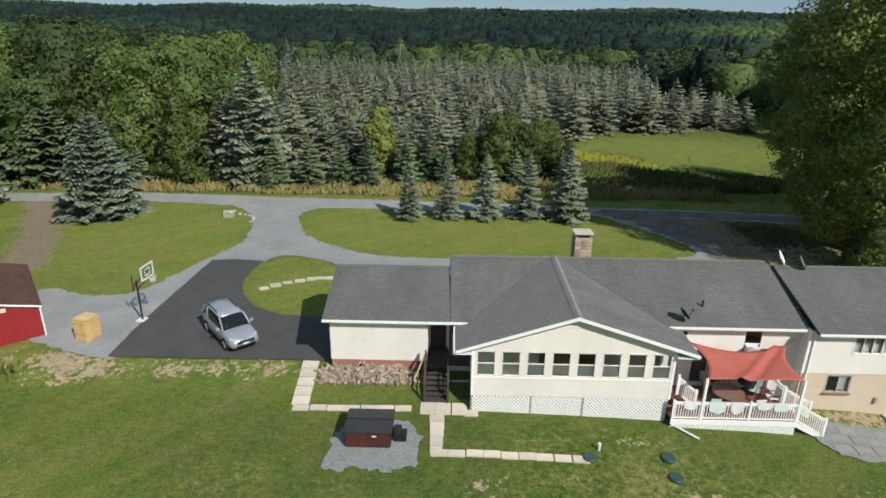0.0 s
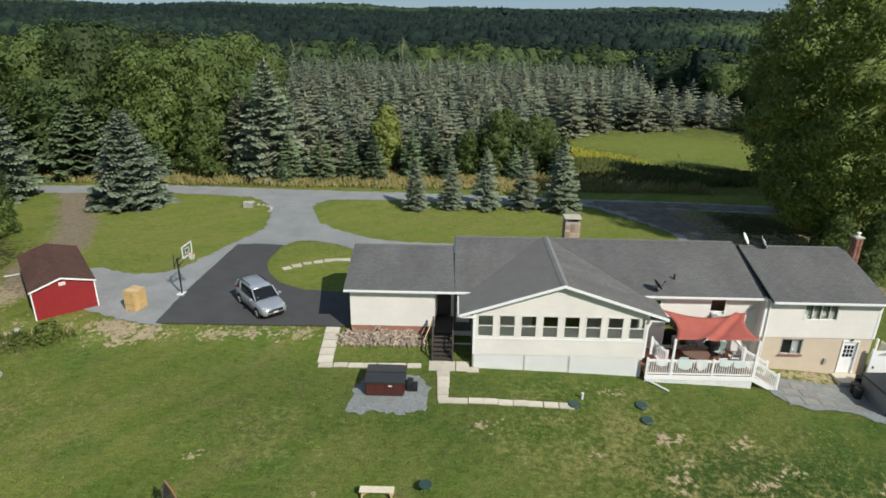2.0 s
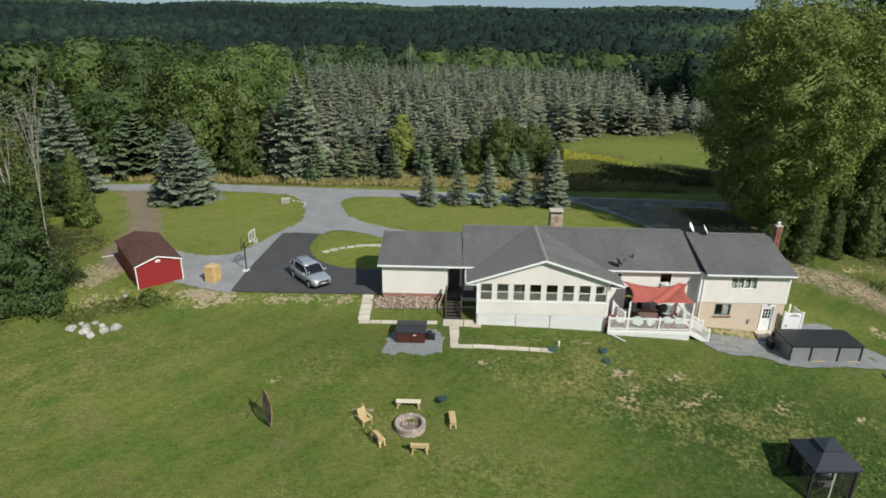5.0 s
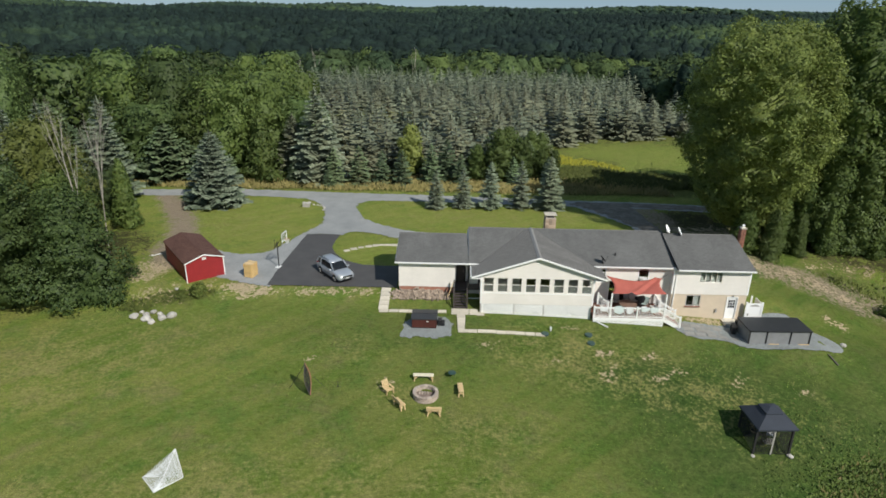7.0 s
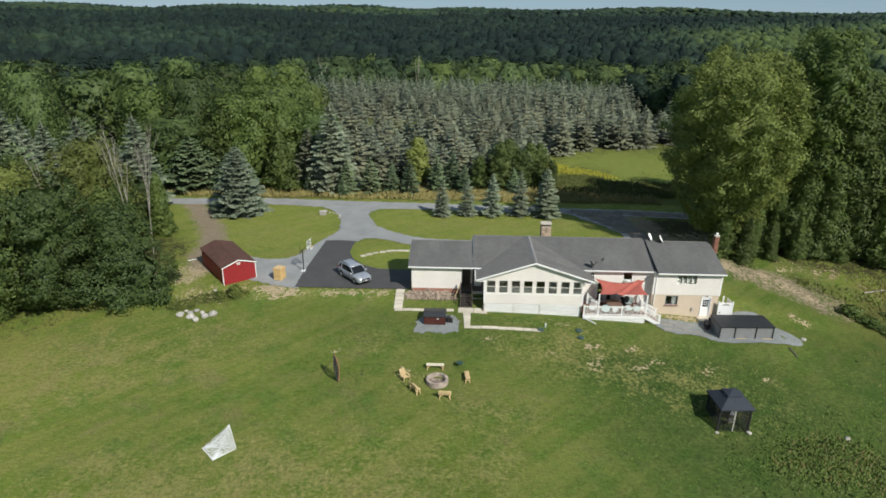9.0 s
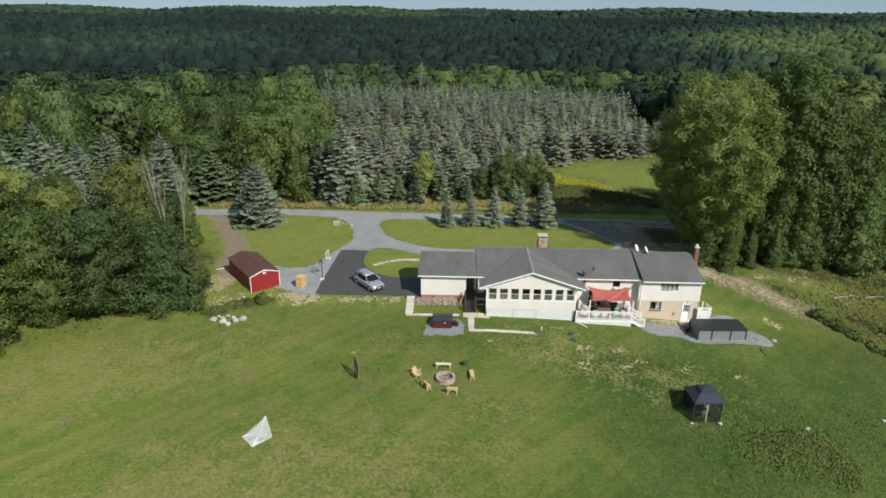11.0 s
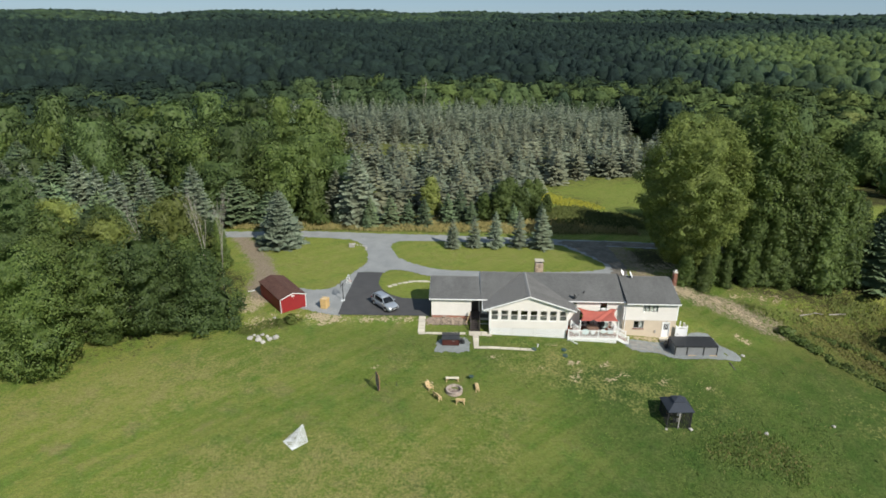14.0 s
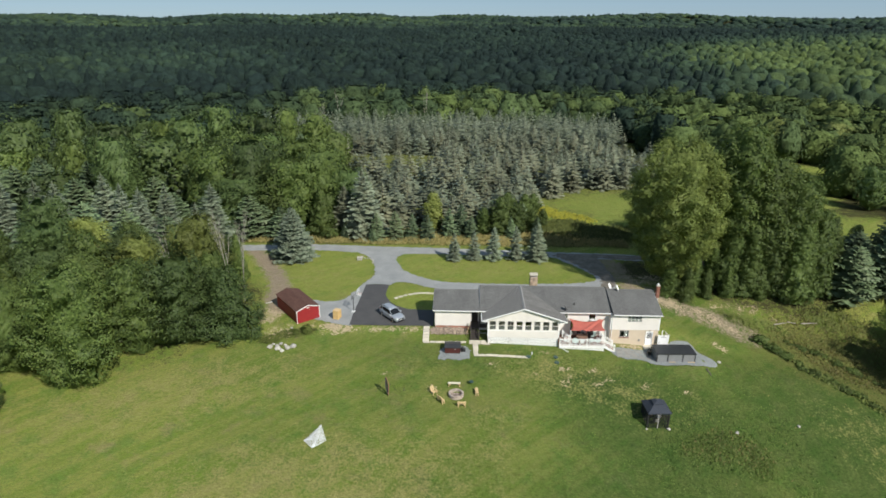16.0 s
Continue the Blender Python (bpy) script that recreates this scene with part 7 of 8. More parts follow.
for i in range(5):
    f = (i + 0.5) / 5
    x, z = DX1 + 1.5 * f, DZ_ + (gb - DZ_) * (i + 1) / 6
    dp("tread", Mesh().box(x - 0.16, x + 0.16, DY0 + 0.06, 38.72, z - 0.04, z), DECKWOOD)
railing(20.4, 38.8, DZ_, 20.4, 40.3, DZ_)
railing(14.75, 38.3, 0.12, 15.75, 38.3, DZ_ - 0.02)
for i in range(4):
    dp("tread", Mesh().box(14.3 + i * 0.3, 14.62 + i * 0.3, 38.35, 39.35, DZ_ + 0.62 - 0.18 * i, DZ_ + 0.66 - 0.18 * i), DECKWOOD)


def shade_sail():
    A, B, C, D = Vector((15.75, 40.25, 2.05)), Vector((20.9, 40.25, 2.05)), Vector((20.45, 37.35, 1.64)), Vector((15.72, 37.35, 1.60))
    m, nu, nv = Mesh(), 20, 12
    P = []
    for j in range(nv + 1):
        v = j / nv
        for i in range(nu + 1):
            u = i / nu
            uu, vv = u, v
            pinch_u = 0.09 * math.sin(math.pi * v)
            pinch_v = 0.075 * math.sin(math.pi * u)
            uu = pinch_u + u * (1 - 2 * pinch_u)
            vv = 0.5 * pinch_v + v * (1 - 0.5 * pinch_v - 0.23 * math.sin(math.pi * u))
            p = (D.lerp(C, uu)).lerp(A.lerp(B, uu), vv)
            p.z -= 0.20 * math.sin(math.pi * u) * (0.35 + 0.65 * math.sin(math.pi * v))
            p.z += 0.03 * math.sin(9 * (u + 0.55 * v)) * math.sin(math.pi * u) * math.sin(math.pi * v) + 0.15 * math.exp(-((u - 0.35 - 0.5 * v) / 0.04) ** 2) - 0.10 * math.exp(-((u - 0.47 - 0.5 * v) / 0.05) ** 2)
            P.append(p)
    m.add(P, [(j * (nu + 1) + i, j * (nu + 1) + i + 1, (j + 1) * (nu + 1) + i + 1, (j + 1) * (nu + 1) + i) for j in range(nv) for i in range(nu)])
    low = gz(17.5, 38)
    t = thing("shade_sail", pose(18.3, 38.8, 1.6), "terracotta shade sail stretched over the deck", "shade sail")
    inv = pose(18.3, 38.8, 1.6).inverted()
    cl = part("cloth", m, SAIL, t, at=inv, smooth=True)
    mod = cl.modifiers.new("thickness", "SOLIDIFY")
    mod.thickness = 0.012
    for a, b in ((P[0], (15.72, 37.33, 1.6)), (P[nu], (DX1, 37.33, 1.6)), (P[-1 - nu], (15.45, 40.38, 2.2)), (P[-1], (21.4, 40.38, 2.24))):
        part("cord", Mesh().tube(a, b, 0.012, n=5), BLACK, t, at=inv)


shade_sail()


def patio_chair(x, y, z, yaw, mat, label):
    t = thing("patio_chair", pose(x, y, z, 0, 0, yaw), label, "chair", "chairs on the deck")
    for sx in (-0.26, 0.26):
        part("leg", Mesh().tube((sx, -0.25, 0), (sx, -0.25, 0.6), 0.016, n=6), BLACK, t)
        part("leg", Mesh().tube((sx, 0.25, 0), (sx, 0.3, 0.95), 0.016, n=6), BLACK, t)
        part("armrest", Mesh().beam((sx, -0.28, 0.61), (sx, 0.27, 0.63), 0.05, 0.025), BLACK, t)
    part("seat", Mesh().box(-0.25, 0.25, -0.25, 0.24, 0.40, 0.46), mat, t, bevel=0.02)
    part("backrest", Mesh().beam((0, 0.25, 0.47), (0, 0.33, 1.0), 0.5, 0.05, up=(0, 1, 0)), mat, t)
    return t


fz = DZ_ + 0.002
for x, y, yaw, mt, lb in ((16.5, 37.95, 180, AQUA, "pale aqua sling chair on the deck"), (18.7, 37.95, 185, PLASTIC, "white sling chair on the deck"),
                       (19.3, 39.4, -40, AQUA, "pale aqua sling chair on the deck"), (19.9, 38.8, -90, PLASTIC, "white sling chair on the deck"), (16.9, 39.95, 0, GREYTRIM, "grey chair against the house wall"), (17.8, 39.95, 0, GREYTRIM, "grey chair against the house wall")):
    patio_chair(x, y, fz, yaw, mt, lb)


def towel(x, w, drop, mat, label):
    """A towel folded over the front rail, with a wavy lower edge."""
    m, n, top = Mesh(), 8, DZ_ + 1.025
    yy = DY0 + 0.03
    P = []
    for i in range(n + 1):
        u = i / n
        hang = drop * (1 - 0.22 * (2 * u - 1) ** 2 + 0.05 * math.sin(7 * u + x))
        wave = 0.012 * math.sin(9 * u + x * 3)
        P.append([(x + w * (u - 0.5), yy + 0.075 + wave, top - 0.3), (x + w * (u - 0.5), yy + 0.05, top), (x + w * (u - 0.5), yy - 0.05, top + 0.004), (x + w * (u - 0.5) * 0.96, yy - 0.085 + wave, top - hang)])
    m.add([p for c in P for p in c], [(4 * i + k, 4 * i + 4 + k, 4 * i + 5 + k, 4 * i + 1 + k) for i in range(n) for k in range(3)])
    ob = solid("towel", m, mat, label, "towel", "towels on the deck rail")
    fold = ob.modifiers.new("thickness", "SOLIDIFY")
    fold.thickness = 0.012


for x, w, d, mt, lb in ((15.1, 0.62, 0.42, PLASTIC, "white towel drying over the deck railing"), (16.45, 0.85, 0.6, TOWEL, "faded aqua towel drying over the deck railing"), (17.4, 0.6, 0.62, PLASTIC, "white towel drying over the deck railing"), (18.75, 0.7, 0.36, TOWEL, "faded aqua towel drying over the deck railing"), (19.55, 0.7, 0.44, TOWEL, "faded aqua towel drying over the deck railing")):
    towel(x, w, d, mt, lb)
tb = thing("patio_table", pose(17.6, 38.75, fz), "round brown table on the deck", "table")
part("tabletop", Mesh().tube((0, 0, 0.68), (0, 0, 0.72), 0.8, n=24), TABLEBROWN, tb)
for k in range(4):
    q = k * 1.5708 + 0.78
    part("leg", Mesh().tube((0.5 * math.cos(q), 0.5 * math.sin(q), 0), (0.35 * math.cos(q), 0.35 * math.sin(q), 0.68), 0.03, n=6), BLACK, tb)
gr = thing("grill", pose(18.9, 39.6, fz, 0, 0, 20), "black covered barbecue grill on the deck", "grill")
part("cart", Mesh().box(-0.35, 0.35, -0.25, 0.25, 0.08, 0.7), BLACK, gr, bevel=0.02)
part("hood", Mesh().prism([(-0.28, 0.72), (0.28, 0.72), (0.24, 0.98), (0.0, 1.1), (-0.24, 0.98)], -0.38, 0.38, "x"), BLACK, gr)
part("side_shelf", Mesh().box(-0.75, -0.4, -0.22, 0.22, 0.7, 0.74), GREYTRIM, gr)
for sx in (-0.3, 0.3):
    part("wheel", Mesh().tube((sx, -0.2, 0.08), (sx + 0.04, -0.2, 0.08), 0.08, n=12), RUBBER, gr)
solid("drain_pipe", Mesh().tube((14.45, 37.15, gz(14.45, 37.1) + 0.18), (15.45, 36.45, gz(15.45, 36.4) + 0.06), 0.055, n=10), PLASTIC, "white drain pipe lying on the grass", "pipe")

# ---- gate, pool, lids ----
gt = thing("fence_gate", pose(29.15, 39.3, gz(29.15, 39.3)), "white vinyl gate and fence beside the wing", "gate")
part("panel", Mesh().box(-0.6, 0.65, 0, 0.05, 0.08, 2.15), WHITE, gt)
for x, h in ((-0.68, 2.25), (0.72, 2.25)):
    part("post", Mesh().box(x - 0.07, x + 0.07, -0.04, 0.1, -0.1, h), WHITE, gt)
part("post", Mesh().box(0.05, 0.17, 0.9, 1.02, -0.1, 2.45), WHITE, gt)
part("arch_trim", Mesh().prism([(-0.4, 1.85), (0.5, 1.85), (0.35, 1.97), (0.05, 2.05), (-0.25, 1.97)], -0.02, -0.003), GREYTRIM, gt)
part("latch", Mesh().box(-0.5, -0.42, -0.03, -0.003, 0.95, 1.1), BLACK, gt)
part("side_panel", Mesh().box(0.68, 0.73, 0.1, 1.4, 0.08, 2.1), WHITE, gt)


def pool():
    cx, cy = 29.95, 36.95
    z = gz(29.95, 36.95) + 0.03
    t = thing("swimming_pool", pose(cx, cy, z, 0, 0, 1.5), "rectangular above-ground pool under a black cover", "pool")
    w, d, h = 2.58, 1.2, 1.26
    part("liner", Mesh().box(-w + 0.05, w - 0.05, -d + 0.05, d - 0.05, -0.3, h - 0.06), BLACK, t)
    for a, b in ((-w, -1.15), (-1.08, 0.9), (0.97, w)):
        for k in range(6):
            part("slat", Mesh().box(a, b, -d - 0.005, -d + 0.045, 0.02 + k * 0.2, 0.21 + k * 0.2), POOLWALL, t)
    for k in range(6):
        for s in (-1, 1):
            part("slat", Mesh().box(min(s * w, s * (w - 0.05)), max(s * w, s * (w - 0.05)), -d + 0.05, d, 0.02 + k * 0.2, 0.21 + k * 0.2), POOLWALL, t)
    for x in (-w - 0.02, -1.115, 0.935, w + 0.02):
        part("upright", Mesh().box(x - 0.05, x + 0.05, -d - 0.05, -d - 0.007, -0.1, h), BLACK, t)
    part("rim", Mesh().box(-w - 0.1, w + 0.1, -d - 0.1, d + 0.1, h - 0.06, h - 0.01), BLACK, t)
    part("cover", Mesh().box(-w - 0.12, w + 0.12, -d - 0.12, d + 0.12, h - 0.008, h + 0.05), CHARCOAL, t, "black pool cover", bevel=0.02)
    for a in (-0.9, 1.7):
        part("sill_block", Mesh().box(a, a + 0.9, -d - 0.13, -d - 0.06, -0.02, 0.06), PALEWOOD, t)
    for i, (x, y) in enumerate(((-3.1, 0.5), (-3.0, 1.0), (-2.3, 1.75))):
        b = solid("planter", Mesh().tube((0, 0, -0.3), (0, 0, 0.4), 0.2, 0.25, n=12), BLACK, "dark planter beside the pool", "planter", "planters by the pool", at=pose(cx + x, cy + y, z + 0.3))


pool()
solid("plank", Mesh().beam((33.9, 34.9, gz(33.9, 34.9) + 0.07), (34.35, 34.0, gz(34.35, 34.0) + 0.07), 0.14, 0.05), DARKWOOD, "loose dark plank at the gravel's edge", "plank")
for x, y in ((9.75, 34.75), (13.5, 35.05), (13.5, 33.9)):
    l = thing("septic_lid", pose(x, y, gz(x, y)), "round dark green septic lid in the lawn", "lid", "septic lids")
    part("riser", Mesh().tube((0, 0, -0.2), (0, 0, 0.1), 0.3, n=20), GREENLID, l)
    part("cap", Mesh().tube((0, 0, 0.1), (0, 0, 0.15), 0.34, 0.3, n=20), GREENLID, l)
solid("cleanout_pipe", Mesh().tube((0, 0, -0.1), (0, 0, 0.32), 0.07, n=10).tube((0, 0, 0.32), (0, 0, 0.38), 0.085, n=10), PLASTIC, "short white cleanout pipe in the lawn", "pipe", at=pose(10.3, 35.35, gz(10.3, 35.35)))


# ---- fire pit and its benches ----
def fire_pit():
    cx, cy = 0.05, 26.45
    z = gz(cx, cy)
    t = thing("fire_pit", pose(cx, cy, z), "round fire pit of tan stone blocks", "fire pit")
    blk = Mesh().prism([(-0.17, -0.12), (0.17, -0.12), (0.14, 0.12), (-0.14, 0.12)], 0, 0.15, "z").data("block", PITSTONE, bevel=0.02)
    for c in range(3):
        for i in range(16):
            a = 2 * math.pi * (i + 0.5 * (c % 2)) / 16
            part("block", blk, PITSTONE, t, at=pose(0.82 * math.cos(a), 0.82 * math.sin(a), -0.08 + c * 0.155, 0, 0, math.degrees(a) + 90))
    part("ash_bed", Mesh().tube((0, 0, -0.1), (0, 0, 0.05), 0.72, n=20), ASH, t, "grey ash and bricks in the pit")
    for i in range(9):
        part("brick", Mesh().box(-0.1, 0.1, -0.05, 0.05, 0, 0.06), PITSTONE, t, at=pose(-0.45 + 0.2 * (i % 4), 0.15 + 0.17 * (i // 4), 0.06, 12, 0, 70 + i * 9))


fire_pit()


def bench(x, y, yaw, L, back, label, wood_mat=PALEWOOD):
    z = gz(x, y)
    t = thing("bench", pose(x, y, z, 0, 0, yaw), label, "bench", "benches round the fire pit")
    for k in range(3):
        part("seat_slat", Mesh().box(-L / 2, L / 2, -0.19 + k * 0.13, -0.07 + k * 0.13, 0.42, 0.46), wood_mat, t)
    for s in (-1, 1):
        x0 = s * (L / 2 - 0.16)
        for y0 in (-0.15, 0.15):
            part("leg", Mesh().beam((x0 + s * 0.08, y0 * 1.15, -0.05), (x0, y0 * 0.9, 0.42), 0.08, 0.08, up=(0, 1, 0)), PALEWOOD, t)
        part("brace", Mesh().beam((x0, 0, 0.12), (x0 - s * 0.3, 0, 0.41), 0.05, 0.08, up=(0, 1, 0)), PALEWOOD, t)
    if back:
        for k in range(2):
            part("back_slat", Mesh().box(-L / 2, L / 2, 0.24 + k * 0.04, 0.27 + k * 0.04, 0.56 + k * 0.17, 0.69 + k * 0.17), PALEWOOD, t)
        for s in (-1, 1):
            part("back_post", Mesh().beam((s * (L / 2 - 0.16), 0.2, 0.3), (s * (L / 2 - 0.16), 0.29, 0.9), 0.06, 0.06, up=(0, 1, 0)), PALEWOOD, t)


bench(-0.2, 28.2, 0, 1.55, False, "long bleached wooden bench beyond the fire pit", BLEACHED)
bench(0.75, 24.5, 180, 1.05, True, "short pale wooden bench with a back")
bench(2.6, 26.9, -84, 1.15, False, "short pale wooden bench beside the fire pit")
bench(-1.75, 25.2, 128, 1.1, True, "pale wooden bench with a back, turned to the fire")


def lounge(x, y, yaw):
    t = thing("adirondack_chair", pose(x, y, gz(x, y), 0, 0, yaw) @ Matrix.Diagonal((0.85, 0.85, 0.8, 1)), "pale wooden slatted chair by the fire pit", "chair")
    for k in range(4):
        part("back_slat", Mesh().beam((-0.24 + k * 0.16, 0.25, 0.25), (-0.24 + k * 0.16, 0.6, 1.0), 0.12, 0.03, up=(0, 1, 0.4)), PALEWOOD, t)
        part("seat_slat", Mesh().box(-0.3, 0.3, -0.4 + k * 0.16, -0.27 + k * 0.16, 0.36 - k * 0.03, 0.39 - k * 0.03), PALEWOOD, t)
    for s in (-0.34, 0.34):
        part("armrest", Mesh().box(s - 0.07, s + 0.07, -0.45, 0.35, 0.54, 0.57), PALEWOOD, t)
        part("leg", Mesh().box(s - 0.03, s + 0.03, -0.42, -0.32, -0.05, 0.54), PALEWOOD, t)
        part("leg", Mesh().beam((s, -0.3, 0.3), (s, 0.7, -0.03), 0.05, 0.1), PALEWOOD, t)


lounge(-2.75, 26.75, 38)
st = thing("side_table", pose(1.95, 28.55, gz(1.95, 28.55)), "small round grey table on the lawn", "table")
part("tabletop", Mesh().tube((0, 0, 0.42), (0, 0, 0.46), 0.3, n=16), GREENLID, st)
for k in range(3):
    q = k * 2.094
    part("leg", Mesh().tube((0.22 * math.cos(q), 0.22 * math.sin(q), -0.04), (0.12 * math.cos(q), 0.12 * math.sin(q), 0.42), 0.015, n=6), BLACK, st)


# ---- sports nets ----
def curve_tube(m, pts, r):
    for a, b in zip(pts, pts[1:]):
        m.tube(a, b, r, n=6)


def pitch_net():
    x, y = -8.35, 26.1
    t = thing("rebound_net", pose(x, y, gz(x, y), 0, 0, 62) @ Matrix.Diagonal((1.25, 1.25, 1.25, 1)), "dark lens-shaped rebound net with faded red edging", "sports net")
    for s in (-1, 1):
        m = Mesh()
        curve_tube(m, [Vector((s * 0.26 * math.sin(math.pi * i / 10), 0.25 * i / 10, 0.05 + 2.1 * i / 10)) for i in range(11)], 0.022)
        part("edge_pole", m, FADEDRED if s > 0 else DARKWOOD, t, "faded red sleeved pole" if s > 0 else "dark bare pole")
    net = Mesh()
    for i in range(0, 21):
        u = i / 20
        w = 0.25 * math.sin(math.pi * u)
        if w > 0.03:
            net.beam((-w, 0.25 * u + 0.02, 0.05 + 2 * u), (w, 0.25 * u + 0.02, 0.05 + 2 * u), 0.014, 0.014)
    for j in range(-6, 7):
        q = j / 7
        curve = [Vector((q * 0.25 * math.sin(math.pi * i / 10), 0.25 * i / 10 + 0.02, 0.05 + 2.0 * i / 10)) for i in range(11)]
        for a, b in zip(curve, curve[1:]):
            net.beam(a, b, 0.014, 0.014)
    part("netting", net, MESHDARK, t, "dark netting")
    part("stay", Mesh().tube((0, 0.25, 2.05), (-0.2, 1.5, 0.02), 0.015, n=5), BLACK, t)
    part("stay", Mesh().tube((0.5, 0.1, 1.0), (0.9, -0.6, 0.02), 0.012, n=5), BLACK, t)
    sp = thing("ball_tee", pose(-6.5, 27.1, gz(-6.5, 27.1)), "small dark ball stand in the grass", "stand")
    part("pole", Mesh().tube((0, 0, -0.03), (0, 0, 0.5), 0.02, n=6), BLACK, sp)
    for k in range(3):
        q = k * 2.094
        part("foot", Mesh().tube((0, 0, 0.15), (0.25 * math.cos(q), 0.25 * math.sin(q), 0), 0.012, n=5), BLACK, sp)


pitch_net()


def goal():
    A, B, C, D, E = Vector((-15.9, 17.2, 0)), Vector((-14.6, 18.4, 0)), Vector((-17.1, 18.3, 0)), Vector((-16.0, 19.5, 0)), Vector((-15.15, 19.25, 0))
    for p in (A, B, C, D, E):
        p.z = gz(p.x, p.y) + 0.03
    top = E + Vector((-0.1, 0.0, 1.35))
    o = Vector((-15.8, 18.3, gz(-15.8, 18.3)))
    t = thing("pop_up_goal", pose(*o), "white pop-up sports goal with a pointed net", "sports goal")
    inv = pose(*o).inverted()

    def arc(a, b, bow):
        return [a.lerp(b, i / 8) + Vector((0, 0, bow * math.sin(math.pi * i / 8))) for i in range(9)]
    edges_ = [arc(A, B, 0.0), arc(A, C, 0.05), arc(B, top, 0.05), arc(A, top, -0.22), arc(C, top, -0.3)]
    for e in edges_:
        m = Mesh()
        curve_tube(m, e, 0.028)
        part("pole", m, PLASTIC, t, at=inv)

    def web(e0, e1, name):
        m = Mesh()
        for a, b in zip(e0, e1):
            m.beam(a, b, 0.010, 0.010)
        k = 14
        for j in range(1, k):
            row_ = [a.lerp(b, j / k) for a, b in zip(e0, e1)]
            for a, b in zip(row_, row_[1:]):
                m.beam(a, b, 0.012, 0.012)
        n_ = 26
        for i in range(n_):
            f = i / n_ * 8
            q = int(f)
            a = e0[q].lerp(e0[min(8, q + 1)], f - q)
            b = e1[q].lerp(e1[min(8, q + 1)], f - q)
            m.beam(a, b, 0.012, 0.012)
        part(name, m, NETCLOTH, t, "white netting", at=inv)
    web(arc(A, B, 0.0), arc(A, top, -0.22), "netting")
    web(arc(A, C, 0.05), arc(A, top, -0.22), "netting")
    web(arc(C, top, -0.3), arc(C, B, 0.02), "netting")


goal()


# ---- gazebo ----
def gazebo():
    cx, cy = 24.4, 25.3
    z = gz(cx, cy - 1.2) - 0.12
    t = thing("gazebo", pose(cx, cy, z, 0, 0, 3), "black-framed gazebo with a two-tier roof and netting", "gazebo")
    w, d, h = 1.28, 1.12, 2.42
    for sx in (-1, 1):
        for sy in (-1, 1):
            part("post", Mesh().box(sx * w - 0.035, sx * w + 0.035, sy * d - 0.035, sy * d + 0.035, -0.3 if sy < 0 else 0.0, h), BLACK, t)
            part("curtain", Mesh().prism([(sx * w - 0.06, sy * d - 0.055), (sx * w + 0.065, sy * d - 0.06), (sx * w + 0.055, sy * d + 0.06), (sx * w - 0.065, sy * d + 0.055)], 0.05, h - 0.05, "z"), MESHDARK, t, "tied dark netting curtain")
            part("foot_stone", boulder_mesh(60 + sx + 3 * sy, 0.22), STONE, t, "pale stone at the post's foot", at=pose(sx * w * 1.06, sy * d * 1.12, 0.1))
    e = 1.42

    def tier(r0, z0, r1, z1, name, label):
        m = Mesh()
        m.add([(-r0, -r0, z0), (r0, -r0, z0), (r0, r0, z0), (-r0, r0, z0), (-r1, -r1, z1), (r1, -r1, z1), (r1, r1, z1), (-r1, r1, z1)], [(0, 1, 5, 4), (1, 2, 6, 5), (2, 3, 7, 6), (3, 0, 4, 7), (4, 5, 6, 7), (3, 2, 1, 0)])
        m.box(-r0, r0, -r0, -r0 + 0.02, z0 - 0.12, z0 - 0.002).box(-r0, r0, r0 - 0.02, r0, z0 - 0.12, z0 - 0.002).box(-r0, -r0 + 0.02, -r0 + 0.02, r0 - 0.02, z0 - 0.12, z0 - 0.002).box(r0 - 0.02, r0, -r0 + 0.02, r0 - 0.02, z0 - 0.12, z0 - 0.002)
        return part(name, m, GAZROOF, t, label)
    tier(e, h + 0.02, 0.5, h + 0.72, "canopy", "dark fabric canopy")
    tier(0.6, h + 0.76, 0.1, h + 0.97, "vent_roof", "small raised upper roof")
    for sx in (-1, 1):
        part("beam", Mesh().box(sx * w - 0.03, sx * w + 0.03, -d, d, h - 0.08, h), BLACK, t)
        part("beam", Mesh().box(-w, w, sx * d - 0.03, sx * d + 0.03, h - 0.08, h), BLACK, t)
    for k, (x0, y0, x1, y1) in enumerate(((-w, -d, w, -d), (w, -d, w, d), (w, d, -w, d), (-w, d, -w, -d))):
        m = Mesh()
        for i in range(1, 20):
            f = i / 20
            m.beam((x0 + (x1 - x0) * f, y0 + (y1 - y0) * f, 0.05), (x0 + (x1 - x0) * f, y0 + (y1 - y0) * f, h - 0.05), 0.022, 0.022, up=(1, 0.3, 0))
        for i in range(1, 14):
            zz = 0.05 + (h - 0.1) * i / 14
            m.beam((x0, y0, zz), (x1, y1, zz), 0.02, 0.02)
        part("netting", m, MESHDARK, t, "dark see-through netting")
    part("zip_strip", Mesh().box(-0.05, 0.05, -d - 0.03, -d - 0.015, 0.03, h - 0.05), GREYTRIM, t)
    for i, (x, y, yaw) in enumerate(((-0.5, 0.3, 30), (0.55, 0.2, -35), (0.0, -0.55, 180))):
        patio_chair(cx + x, cy + y, gz(cx + x, cy + y) + 0.02, yaw, (PALEWOOD, PLASTIC, GREYTRIM)[i], "folding chair inside the gazebo")


gazebo()


